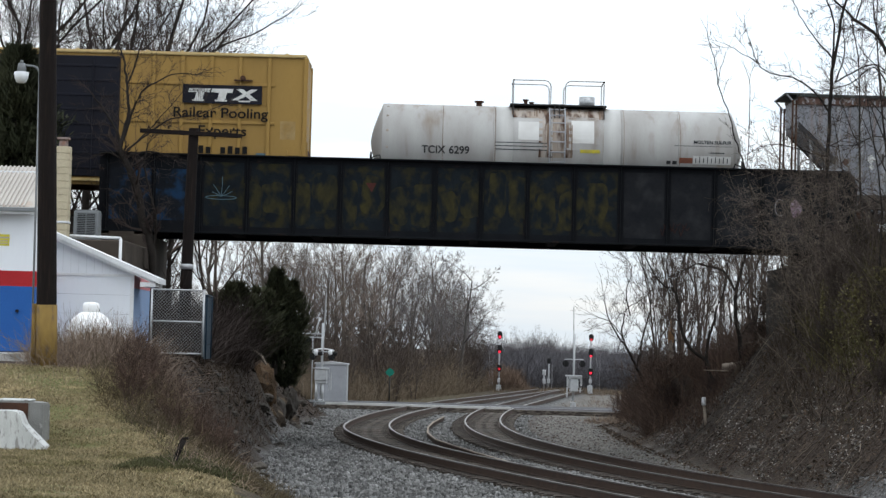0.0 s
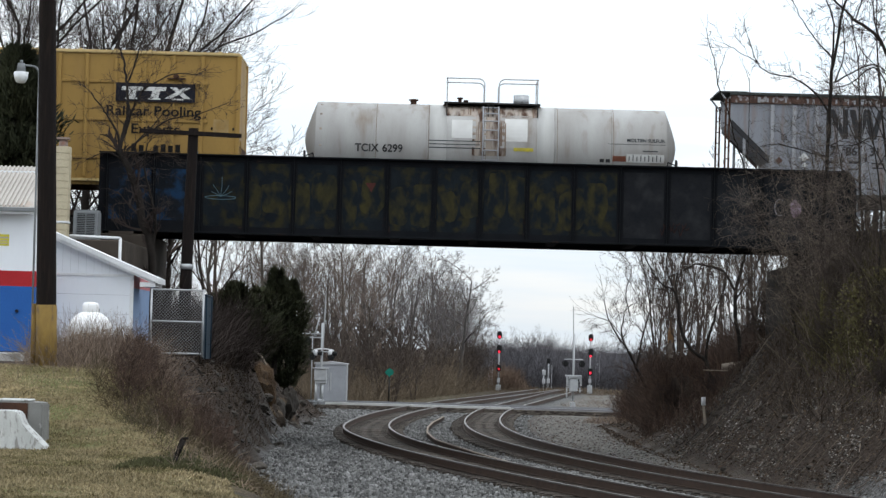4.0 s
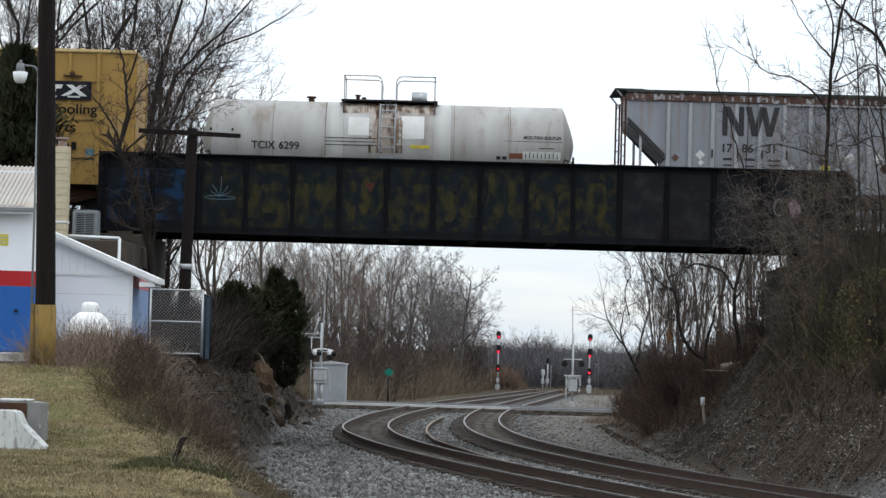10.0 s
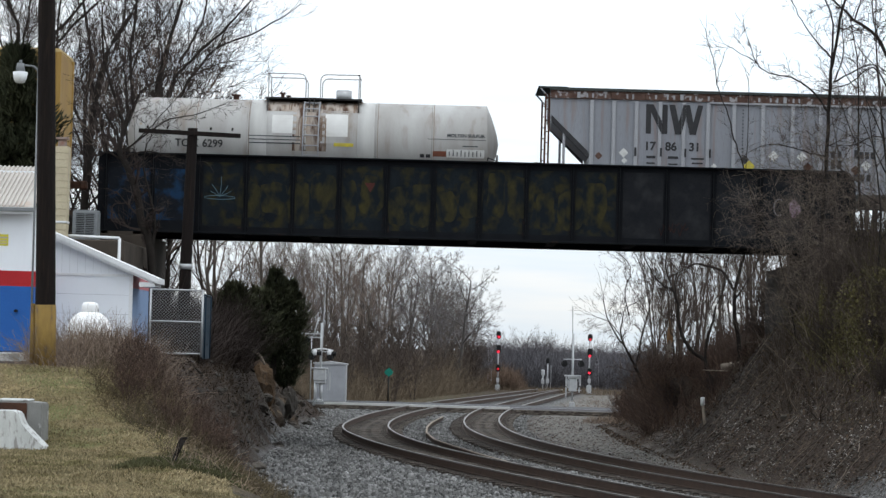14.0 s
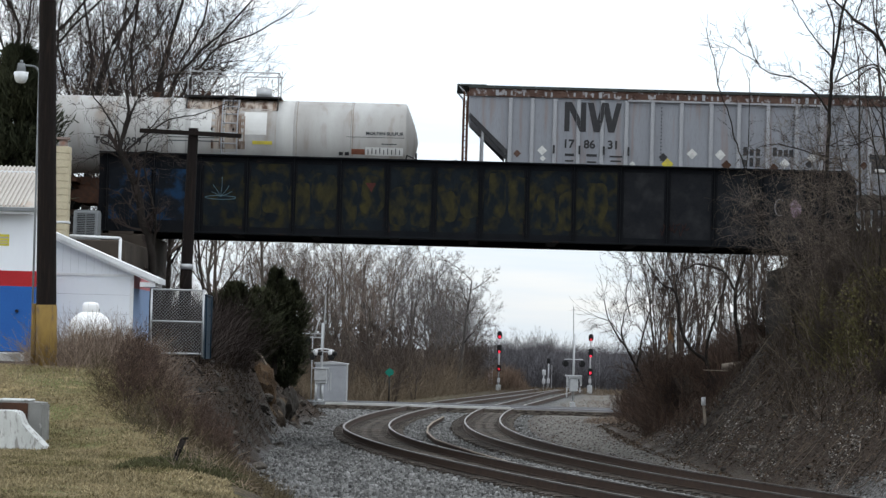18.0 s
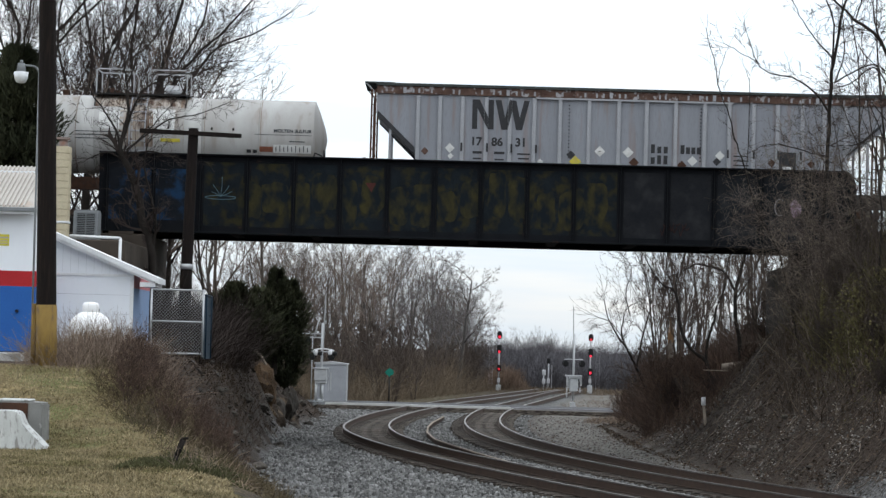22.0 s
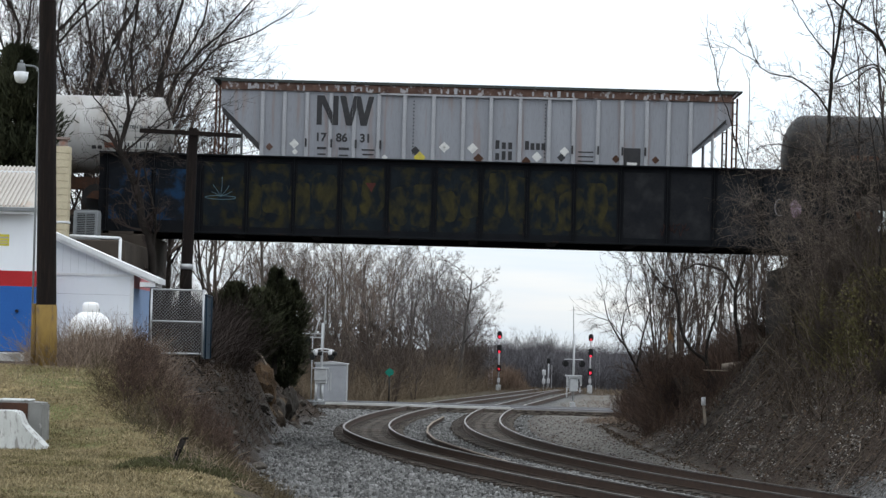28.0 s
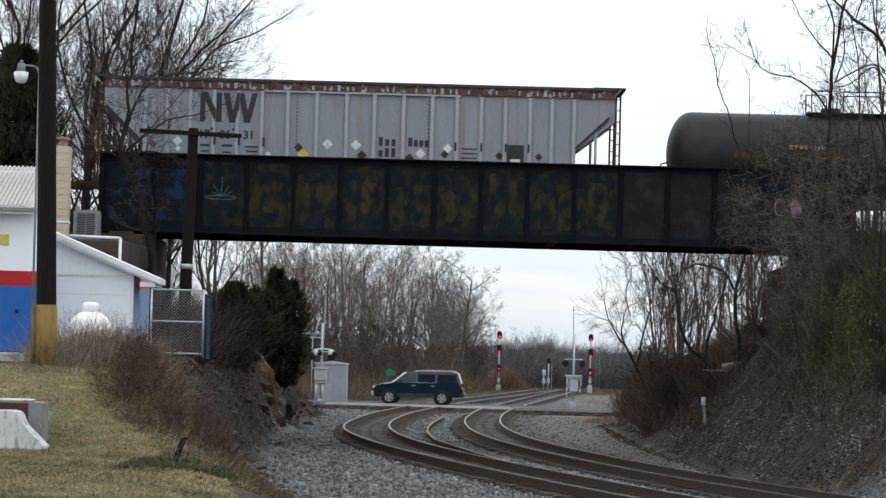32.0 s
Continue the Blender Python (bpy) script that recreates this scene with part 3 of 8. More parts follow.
track(LINE_1, 1.64, "curved railway track with rusty rails on dark wooden ties")
track(LINE_2, 1.54, "curved railway track with polished rails in dirty ballast")
spare = thing("loose_rail", 0, 0, 0, "rusty old rail lying between the two tracks", "rail")
SPARE = [(0.24, 122.7), (-0.25, 113), (-0.43, 106), (-0.42, 99), (-0.1, 92), (0.48, 87.0), (1.2, 81.3), (2.06, 75.3), (2.8, 70.5)]
sv = []
for y in np.arange(70.5, 122.7, 0.5):
    q = sorted(SPARE, key=lambda r: r[1])
    sv.append(Vector((float(np.interp(y, [r[1] for r in q], [r[0] for r in q])), y, 0)))
for nm, z0, hw, z1 in (("web", -0.25, 0.02, -0.11), ("head", -0.11, 0.036, -0.075)):
    vs, fs = rail_profile(sv, 0, 0, z0, hw, z1)
    share(nm, raw(nm, vs, fs, M["rail_side"] if nm == "web" else M["dead_wood"]), spare, Matrix())

# ---- plate girder bridge ----
bridge = thing("railway_bridge", 0, 86.7, 0, "black steel plate girder railway bridge with faded graffiti", "bridge")
GX0, GX1, GT, GB = -11.2, 13.3, 9.21, 6.64
PANEL = [-7.92 + 1.513 * k for k in range(-2, 15)]


def girder(y, s):
    """One plate girder; s is the side on which its stiffeners stand out."""
    arc = [(GX1 - 0.36 + 0.36 * math.sin(a), GT - 0.8 + 0.8 * math.cos(a)) for a in np.linspace(0, math.pi / 2, 9)]
    web = [(GX0, GB + 0.04), (GX0, GT - 0.03), *[(x - 0.02, z - 0.03) for x, z in arc], (GX1 - 0.02, GB + 0.04)]
    g = part("girder", prism(B(), web, -0.012, 0.012), M["girder"], bridge, "riveted black web plate", pose(0, y, 0))
    part("top_flange", box(B(), GX0, GX1 - 0.36, -0.21, 0.21, GT - 0.045, GT, 0.006), M["girder"], g)
    part("end_flange", prism(B(), [*arc, (GX1, GB), (GX1 - 0.045, GB), *[(x - 0.045, z - 0.045) for x, z in arc[::-1]]], -0.21, 0.21), M["girder"], g, "flange curved round the girder end")
    part("bottom_flange", box(B(), GX0, GX1, -0.21, 0.21, GB, GB + 0.055, 0.006), M["girder"], g)
    for z in (GT - 0.19, GB + 0.055):
        part("flange_angle", box(B(), GX0, GX1 - (0.38 if z > 8 else 0.05), -0.03, 0.03, z, z + 0.14), M["girder"], g)
    st = B()
    box(st, -0.012, 0.012, s * 0.012, s * 0.14, GB + 0.06, GT - 0.05)
    box(st, -0.075, 0.075, s * 0.012, s * 0.028, GB + 0.2, GT - 0.2)
    for k in range(22):
        z = GB + 0.28 + k * 0.1
        for dx in (-0.05, 0.05):
            box(st, dx - 0.012, dx + 0.012, s * 0.028, s * 0.04, z - 0.012, z + 0.012)
    me = mesh_of("stiffener", st, M["girder"])
    for x in PANEL:
        if GX0 < x < GX1 - 0.5:
            share("stiffener", me, g, pose(x, 0, 0))
    return g


front = girder(-2.7, -1)
girder(2.7, 1)
for k in range(9):
    x = GX0 + 1.6 + k * 2.65
    part("floor_beam", box(B(), x - 0.15, x + 0.15, -2.6, 2.6, 6.72, 7.0), M["girder"], bridge)
part("deck", box(B(), GX0, GX1, -2.55, 2.55, 7.0, 7.18), M["tie"], bridge)
# faded painting on the web, panel by panel
rg = random.Random(12)
for i, x in enumerate(PANEL[:-1]):
    if not (2 <= i <= 10):
        continue
    part("paint_patch", box(B(), x + 0.12, x + 1.39, -0.0165, -0.012, GB + 0.25, GT - 0.25), M["graffiti"], front, "faded olive and black paint")
rgp = random.Random(77)
for k in range(15):
    x = PANEL[3] + 0.1 + k * 0.80
    w, h = rgp.uniform(0.28, 0.46), rgp.uniform(0.45, 0.8)
    cz = GB + 1.2 + rgp.uniform(-0.22, 0.3)
    blob = []
    for q in range(36):
        a = q * math.tau / 36
        e = (abs(math.cos(a)) ** 4 + abs(math.sin(a)) ** 4) ** -0.25 * (1 + 0.22 * noise.noise(Vector((math.cos(a) * 1.6, math.sin(a) * 1.6, k * 3.1))))
        blob.append((x + w * math.cos(a) * e, cz + h * math.sin(a) * e))
    part("painted_letter_shape", prism(B(), blob, -0.0180 - 0.0004 * (k % 3), -0.0166), M["graffiti_olive"], front, "faded olive sprayed shape")
for x in PANEL[11:15]:
    part("paint_patch", box(B(), x + 0.1, x + 1.41, -0.0165, -0.012, GB + 0.22, GT - 0.22), M["graffiti_grey"], front, "faded grey paint")
sc = B()
for k in range(9):
    q = Vector((7.0 + 0.1 * k, -0.02, 7.2 + 0.14 * (k % 2)))
    pipe(sc, [q, q + Vector((0.06, 0, -0.24 + 0.1 * (k % 3))), q + Vector((0.14, 0, 0.05))], 0.016, 4)
part("dark_scrawl", sc, M["graffiti_dark"], front, "dark red brown sprayed scrawl")
for x0, x1 in ((-10.95, -9.5), (-9.36, -8.05)):
    part("paint_patch", box(B(), x0, x1, -0.0165, -0.012, GB + 0.4, GT - 0.5), M["graffiti_blue"], front, "faded blue and black paint")
lf = B()
for ang, r in ((-62, 0.34), (-34, 0.46), (3, 0.64), (36, 0.44), (64, 0.4)):
    tip = Vector((math.sin(radians(ang)) * r, 0, math.cos(radians(ang)) * r))
    rod(lf, Vector(), tip * 0.6 + Vector((0.02, 0, 0)), 0.009, 0.009, 4)
    rod(lf, tip * 0.6 + Vector((0.02, 0, 0)), tip, 0.009, 0.009, 4)
pipe(lf, [(0.5 * math.cos(a), 0, -0.03 + 0.06 * math.sin(a)) for a in np.linspace(0, math.tau, 17)], 0.011, 4)
part("leaf_drawing", lf, M["graffiti_light"], front, "pale blue sprayed fan of strokes", pose(-7.25, -0.016, 7.85))
part("red_triangle", prism(B(), [(-0.17, 0.14), (0.17, 0.14), (0.02, -0.16)], -0.02, -0.012), M["graffiti_dark_red"], front, "small faded red sprayed triangle", pose(-2.4, 0, 8.28))
part("pink_scrawl", prism(B(), [(math.cos(a) * rg.uniform(.14, .26), math.sin(a) * rg.uniform(.2, .34)) for a in (q * math.tau / 12 for q in range(12))], -0.02, -0.012), M["graffiti_pink"], front, "pink and white sprayed scrawl", pose(11.35, 0, 7.95))
sc = B()
pipe(sc, [(0.16 * math.cos(a), -0.016, 0.27 * math.sin(a)) for a in np.linspace(0.9, 5.2, 12)], 0.018, 4)
part("white_scrawl", sc, M["graffiti_white"], front, "white sprayed curve", pose(10.85, 0, 7.98))

# rails on the upper line
up = thing("upper_railway_track", 0, 86.7, 0, "straight railway track on the embankment and bridge", "railway track")
for s in (-1, 1):
    r = part("rail", box(B(), -70, 70, s * 0.7525 - 0.035, s * 0.7525 + 0.035, 7.23, RAIL_Z), M["rail_side"], up)
me = mesh_of("tie", box(B(), -0.115, 0.115, -1.3, 1.3, 7.06, 7.235), M["tie"])
for k in range(60):
    x = -17 + k * 0.56
    share("tie", me, up, pose(x, 0, 0))
# timber guard beams on the approach
gb = thing("guard_beam", 16.9, 84.0, 7.0, "weathered dark timber guard beam on posts beside the line", "guard rail")
part("beam", box(B(), -3.5, 4.0, -0.14, 0.14, 0.98, 1.39, 0.02), M["tie"], gb)
for x in (-3.2, -2.95, -2.2, -0.7, 1.0, 2.6):
    part("post", box(B(), x - 0.06, x + 0.06, -0.1, 0.1, -0.6, 0.985), M["tie"], gb)
# abutments
for nm, x0, x1 in (("abutment_west", -13.2, -9.55), ("abutment_east", 11.2, 15.5)):
    ab = B()
    seat = 6.55 if x0 < 0 else 6.1
    box(ab, x0, x1, 83.7, 89.8, -1.0, seat, 0.03)
    for y in (84.0, 89.4):
        xb = -10.4 if x0 < 0 else 12.3
        box(ab, xb - 0.4, xb + 0.4, y - 0.3, y + 0.3, seat - 0.01, GB - 0.005)
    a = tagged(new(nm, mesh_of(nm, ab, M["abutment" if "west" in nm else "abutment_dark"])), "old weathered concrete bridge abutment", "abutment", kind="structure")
    bk = B()
    box(bk, x0 if x0 < 0 else GX1 + 0.05, GX0 - 0.05 if x0 < 0 else x1, 83.95, 89.5, seat, 7.05, 0.02)
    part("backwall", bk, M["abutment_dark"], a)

# ---- train ----


def truck(car, x):
    t = B()
    for s in (-1, 1):
        prism(t, [(-1.15, 0.40), (-0.95, 0.62), (-0.35, 0.66), (-0.25, 0.75), (0.25, 0.75), (0.35, 0.66), (0.95, 0.62), (1.15, 0.40), (0.7, 0.34), (0.35, 0.22), (-0.35, 0.22), (-0.7, 0.34)], s * 0.98 - 0.06, s * 0.98 + 0.06)
    box(t, -0.2, 0.2, -1.0, 1.0, 0.4, 0.75)
    tr = part("truck", t, M["rust"], car, "rusty cast truck", pose(x, 0, 0))
    for dx in (-0.89, 0.89):
        w = B()
        rod(w, (dx, -1.0, 0.42), (dx, 1.0, 0.42), 0.07, n=8)
        for s in (-1, 1):
            rod(w, (dx, s * 0.70, 0.42), (dx, s * 0.82, 0.42), 0.42, n=24)
            rod(w, (dx, s * 0.67, 0.42), (dx, s * 0.70, 0.42), 0.45, n=24)
        part("wheelset", w, M["black_steel"], tr)


def coupler(car, x, s):
    c = B()
    box(c, min(x, x + s * 0.75), max(x, x + s * 0.75), -0.09, 0.09, 0.74, 0.98, 0.02)
    box(c, min(x + s * 0.62, x + s * 0.85), max(x + s * 0.62, x + s * 0.85), -0.17, 0.17, 0.70, 1.0, 0.04)
    part("coupler", c, M["rust"], car)


def ladder(parent, x0, x1, y, z0, z1, mat, n=7, r=0.018, name="ladder", axis="x"):
    b = B()
    P = (lambda a, z: (a, y, z)) if axis == "x" else (lambda a, z: (y, a, z))
    for a in (x0, x1):
        rod(b, P(a, z0), P(a, z1), r * 1.3, n=5)
    for k in range(n):
        z = z0 + (k + 0.5) * (z1 - z0) / n
        rod(b, P(x0, z), P(x1, z), r, n=5)
    return part(name, b, mat, parent)


FACE = Matrix.Rotation(radians(90), 4, "X")


def face_at(x, y, z):
    """Lays writing on a side that faces the camera."""
    return Matrix.Translation((x, y, z)) @ FACE


def bars(parent, rows, y, mat, name="lettering_bar"):
    for x, z, w, h in rows:
        part(name, box(B(), x - w / 2, x + w / 2, y - 0.004, y, z - h / 2, z + h / 2), mat, parent)


def boxcar():
    c = thing("boxcar", 0, 86.7, RAIL_Z, "tall yellow freight boxcar with dark blue sliding doors", "railway car")
    L = 18.6
    h0, h1 = 1.02, 5.14
    body = part("body", box(B(), -L / 2, L / 2, -1.47, 1.47, h0, h1), M["yellow"], c, "weathered yellow steel body")
    part("roof", prism(B(), [(-L / 2 - 0.03, 5.14), (L / 2 + 0.03, 5.14), (L / 2 + 0.03, 5.25), (-L / 2 - 0.03, 5.25)], -1.56, 1.56, 0.03), M["yellow_pale"], c, "pale yellow roof edge")
    me = mesh_of("roof_rib", box(B(), -0.05, 0.05, -1.5, 1.5, 5.25, 5.29), M["yellow_pale"])
    for k in range(16):
        share("roof_rib", me, c, pose(-L / 2 + 0.7 + k * 1.15, 0, 0))
    # side posts and belts on the panels outside the doors
    post = mesh_of("side_post", box(B(), -0.06, 0.06, -0.075, 0, h0 + 0.05, h1 - 0.02, 0.012), M["yellow"])
    for s in (-1, 1):
        y = s * 1.47
        for e in (-1, 1):
            for k in range(6):
                share("side_post", post, body, pose(e * (3.35 + 0.95 * k + (0.0 if k else 0.05)), y, 0, 0, 0, 0 if s < 0 else 180))
            part("end_post", box(B(), e * L / 2 - 0.07, e * L / 2 + 0.07, y - 0.08, y + 0.08, h0, h1, 0.015), M["yellow"], body)
            for z in (4.22, 2.96, 1.7):
                a, b = sorted((e * 3.3, e * 8.3))
                part("belt", box(B(), a, b, y - 0.05, y + 0.05, z - 0.045, z + 0.045, 0.01), M["yellow"], body)
            a, b = sorted((e * 0.05, e * 3.2))
            d = part("door", box(B(), a, b, y - 0.10, y + 0.10, h0 + 0.05, h1 - 0.1, 0.015), M["navy"], c, "dark blue plug door")
            for k in range(8):
                z = 1.35 + k * 0.48
                part("door_rib", box(B(), a + 0.12, b - 0.12, y - 0.125, y + 0.125, z - 0.04, z + 0.04, 0.01), M["navy"], d)
            for k in (0.3, 0.72):
                x = a + (b - a) * k
                db = B()
                rod(db, (x, y + s * 0.16, 1.2), (x, y + s * 0.16, 4.9), 0.025, n=6)
                part("locking_bar", db, M["navy"], d)
        part("side_sill", box(B(), -L / 2, L / 2, y - 0.06, y + 0.06, 0.80, 1.03), M["yellow"], body)
        part("door_track", box(B(), -6.4, 6.4, y - 0.14, y + 0.14, 0.92, 1.0), M["yellow_pale"], c, "pale door track")
    yl = -1.56
    # marks on the near side of the end panel
    part("logo_plate", box(B(), 5.27, 7.88, yl - 0.012, yl, 3.57, 4.18), M["navy"], c, "dark plate with white block logo")
    for k, bx in enumerate((5.85, 6.6, 7.36)):
        if k < 2:
            part("logo_shape", prism(B(), [(bx - 0.36, 4.06), (bx + 0.34, 4.06), (bx + 0.30, 3.93), (bx - 0.40, 3.93)], yl - 0.018, yl - 0.012), M["placard"], c)
            part("logo_shape", prism(B(), [(bx - 0.13, 3.93), (bx + 0.13, 3.93), (bx + 0.07, 3.69), (bx - 0.19, 3.69)], yl - 0.018, yl - 0.012), M["placard"], c)
        else:
            for m, (a, w) in enumerate(((-0.32, 0.56), (0.16, -0.56))):
                part("logo_shape", prism(B(), [(bx + a, 4.06), (bx + a + 0.22, 4.06), (bx + a + w + 0.14, 3.69), (bx + a + w - 0.08, 3.69)], yl - 0.018 - 0.003 * m, yl - 0.012), M["placard"], c)
        part("logo_shape", box(B(), bx - 0.26, bx + 0.14, yl - 0.018, yl - 0.012, 3.64, 3.69), M["placard"], c)
    writing("Railcar Pooling", 0.46, c, face_at(6.52, yl - 0.004, 3.25), M["black_letter"], bold=0.007, width=1.14)
    writing("Experts", 0.46, c, face_at(6.60, yl - 0.004, 2.66), M["black_letter"], bold=0.007, width=1.14)
    bars(c, [(5.92 + 0.24 * k, 2.05 - 0.02 * (k % 2), 0.16, 0.26 - 0.04 * (k % 2)) for k in range(7) if k != 2], yl - 0.004, M["black_letter"])
    part("teal_patch", box(B(), 7.73, 8.15, -1.475 - 0.004, -1.474, 1.62, 1.98), M["graffiti_light"], c, "pale teal paint patch")
    part("chalk_mark", box(B(), 8.5, 9.0, -1.476, -1.474, 2.45, 3.05), M["yellow_worn"], c, "pale smudged marking")
    bars(c, [(-2.6, 3.86, 0.5, 0.06), (-1.2, 3.7, 0.9, 0.06), (-2.2, 1.9, 0.3, 0.08)], -1.6, M["placard"])
    b = B()
    rod(b, (7.24, -1.5, 4.42), (7.24, -1.66, 4.42), 0.09, n=10)
    box(b, 6.95, 7.55, -1.66, -1.5, 4.33, 4.37)
    part("vent_bracket", b, M["rust"], c, "rust-stained bracket")
    ladder(c, -1.3, -0.9, L / 2 + 0.07, 0.9, 2.4, M["yellow"], 5, axis="y")
    ladder(c, L / 2 - 0.55, L / 2 - 0.1, -1.6, 0.75, 2.1, M["yellow"], 4)
    ladder(c, -L / 2 + 0.1, -L / 2 + 0.55, -1.6, 0.75, 4.9, M["yellow"], 10)
    part("centre_sill", box(B(), -L / 2 - 0.3, L / 2 + 0.3, -0.25, 0.25, 0.7, 1.02), M["rust"], c)
    for s in (-1, 1):
        truck(c, s * 7.1)
        coupler(c, s * L / 2, s)
        part("end_wall", box(B(), s * (L / 2 + 0.015) - 0.015, s * (L / 2 + 0.015) + 0.015, -1.38, 1.38, 1.1, 5.0), M["yellow"], body, "yellow end wall")
        part("end_rib", box(B(), s * (L / 2 + 0.05) - 0.02, s * (L / 2 + 0.05) + 0.02, -1.4, 1.4, 2.0, 2.2), M["rust"], body)
    return c


def round_heads(x0, x1, r, bulge):
    """A tank with half-round heads: (along, radius)."""
    a = [k * math.pi / 16 for k in range(9)]
    left = [(x0 - bulge * math.cos(t), max(0.02, r * math.sin(t))) for t in a]
    return left + [(x1 + x0 - x, q) for x, q in left[::-1]]


def head_profile(x0, x1, r, bulge):
    """A tank with shallow dished heads: (along, radius)."""
    dish = ((1.0, 0.02), (0.88, 0.25), (0.68, 0.46), (0.44, 0.68), (0.20, 0.87), (0.05, 0.985), (0.0, 1.0))
    return [(x0 - bulge * a, r * b) for a, b in dish] + [(x1 + bulge * a, r * b) for a, b in dish[::-1]]


def railing(parent, x0, x1, y, z0, h, mat, r=0.022, flip=False):
    b = B()
    hi, lo = (x1, x0) if not flip else (x0, x1)
    sg = 1 if hi > lo else -1
    arc = [(hi - sg * 0.2 * (1 - math.sin(a)), y, z0 + h - 0.2 * (1 - math.cos(a))) for a in np.linspace(0, math.pi / 2, 5)]
    pipe(b, [(lo, y, z0), (lo, y, z0 + h), *arc, (hi, y, z0)], r, 6)
    return part("railing", b, mat, parent)


def tank_pale():
    c = thing("tank_car", 0, 86.7, RAIL_Z, "weathered pale grey railway tank car with rust stains", "railway car")
    R, zc, L = 1.30, 2.56, 11.55
    body = part("tank", lathe(B(), head_profile(-L / 2, L / 2, R, 0.42), n=48), M["tank"], c, "pale grey insulated tank", pose(0, 0, zc))
    for px in (-3.83, -2.1, -0.2, 2.15, 4.0):
        part("seam", lathe(B(), [(px - 0.03, R), (px - 0.03, R + 0.008), (px + 0.03, R + 0.008), (px + 0.03, R)], n=48), M["tank"], body)
        part("seam_joint", lathe(B(), [(px + 0.032, R), (px + 0.032, R + 0.004), (px + 0.048, R + 0.004), (px + 0.048, R)], n=48), M["tank_streak"], body)
    part("bright_band", lathe(B(), [(-2.03, R - 0.01), (-2.03, R + 0.004), (-1.47, R + 0.004), (-1.47, R - 0.01)], n=48), M["tank_band"], body, "cleaner pale band")
    part("bright_band", lathe(B(), [(1.52, R - 0.01), (1.52, R + 0.004), (2.08, R + 0.004), (2.08, R - 0.01)], n=48), M["tank_band"], body, "cleaner pale band")

    def patch(x0, x1, a0, a1, mat, lift, name, label=""):
        b = B()
        ang = np.linspace(radians(a0), radians(a1), 7)
        for p, q in zip(ang[:-1], ang[1:]):
            quad = [(x0, p), (x1, p), (x1, q), (x0, q)]
            b.faces.new([b.verts.new((x, -(R + lift) * math.cos(a), (R + lift) * math.sin(a))) for x, a in quad])
        bmesh.ops.remove_doubles(b, verts=b.verts[:], dist=1e-5)
        return part(name, b, mat, body, label)

    patch(-1.30, -0.62, 5, 34, M["tank_light"], 0.010, "white_patch", "freshly repainted white patch")
    patch(0.45, 1.2, 2, 38, M["tank_light"], 0.010, "white_patch", "freshly repainted white patch")
    patch(0.3, 1.35, -8, 45, M["tank"], 0.007, "grey_patch")
    patch(-1.4, -0.5, -8, 40, M["tank"], 0.007, "grey_patch")
    patch(-1.5, 1.55, 42, 89, M["tank_rust"], 0.006, "rust_streak", "rust stains below the platform")
    patch(-0.62, 0.5, -20, 44, M["tank_rust"], 0.008, "rust_streak", "rust stains beside the ladder")
    rs_ = random.Random(23)
    for k in range(26):
        x = rs_.uniform(-1.6, 1.6) if k < 20 else rs_.choice((-0.42, 0.4)) + rs_.uniform(-0.1, 0.1)
        top_a = 84 if k < 20 else 30
        patch(x, x + rs_.uniform(0.02, 0.07), top_a - rs_.uniform(12, 46), top_a, M["tank_streak"], 0.0145, "rust_streak")
    patch(-1.62, 1.66, 72, 88, M["tank_streak"], 0.0135, "rust_streak", "dark rust along the platform edge")
    writing("MOLTEN SULFUR", 0.15, body, face_at(5.1, -R * math.cos(radians(8)) - 0.012, R * math.sin(radians(8))) @ pose(0, 0, 0, -8), M["car_grey"], bold=0.003, width=1.08)
    patch(4.02, 4.46, -23, -15, M["brown_red"], 0.010, "brown_panel", "red brown panel")
    patch(4.48, 5.72, -24, -12, M["tank_light"], 0.010, "notice_panel", "pale notice panel")
    for k in range(9):
        patch(4.55 + 0.13 * k, 4.58 + 0.13 * k, -22, -15 + 2 * (k % 2), M["car_grey"], 0.012, "lettering_bar")
    patch(3.85, 5.75, 2.0, 2.6, M["car_grey"], 0.0095, "sheet_joint")
    patch(0.75, 1.4, -12, -7, M["placard_yellow"], 0.012, "yellow_label", "yellow label")
    for k in range(5):
        patch(3.6 + 0.2 * (k % 2), 3.74 + 0.2 * (k % 2), -25, -20, M["lettering"], 0.012, "dark_label") if k < 2 else None
    for k in range(3):
        patch(-2.05, -0.35, 0 - 5 * k, 1.2 - 5 * k, M["car_grey"], 0.012, "lettering_bar")
    patch(5.0, 5.5, -7.5, -6.4, M["car_grey"], 0.012, "lettering_bar")
    patch(-5.66, -5.58, -60, 88, M["tank_rust"], 0.006, "rust_streak")
    for word, px in (("TCIX", -4.09), ("6299", -3.24)):
        writing(word, 0.355, body, face_at(px, -R * math.cos(radians(13)) - 0.012, -R * math.sin(radians(13))) @ pose(0, 0, 0, 12), M["lettering"], bold=0.006, width=0.96)
    # dome platform
    zp = zc + R + 0.03
    plat = part("platform", box(B(), -1.58, 1.62, -0.72, 0.72, zp - 0.02, zp + 0.03), M["black_steel"], c, "dark steel walkway platform")
    for x in (-1.48, -0.1, 0.05, 1.53):
        rod_b = B()
        rod(rod_b, (x, -0.70, zp), (x, -1.05, zp - 0.45), 0.02, n=5)
        part("bracket", rod_b, M["black_steel"], plat)
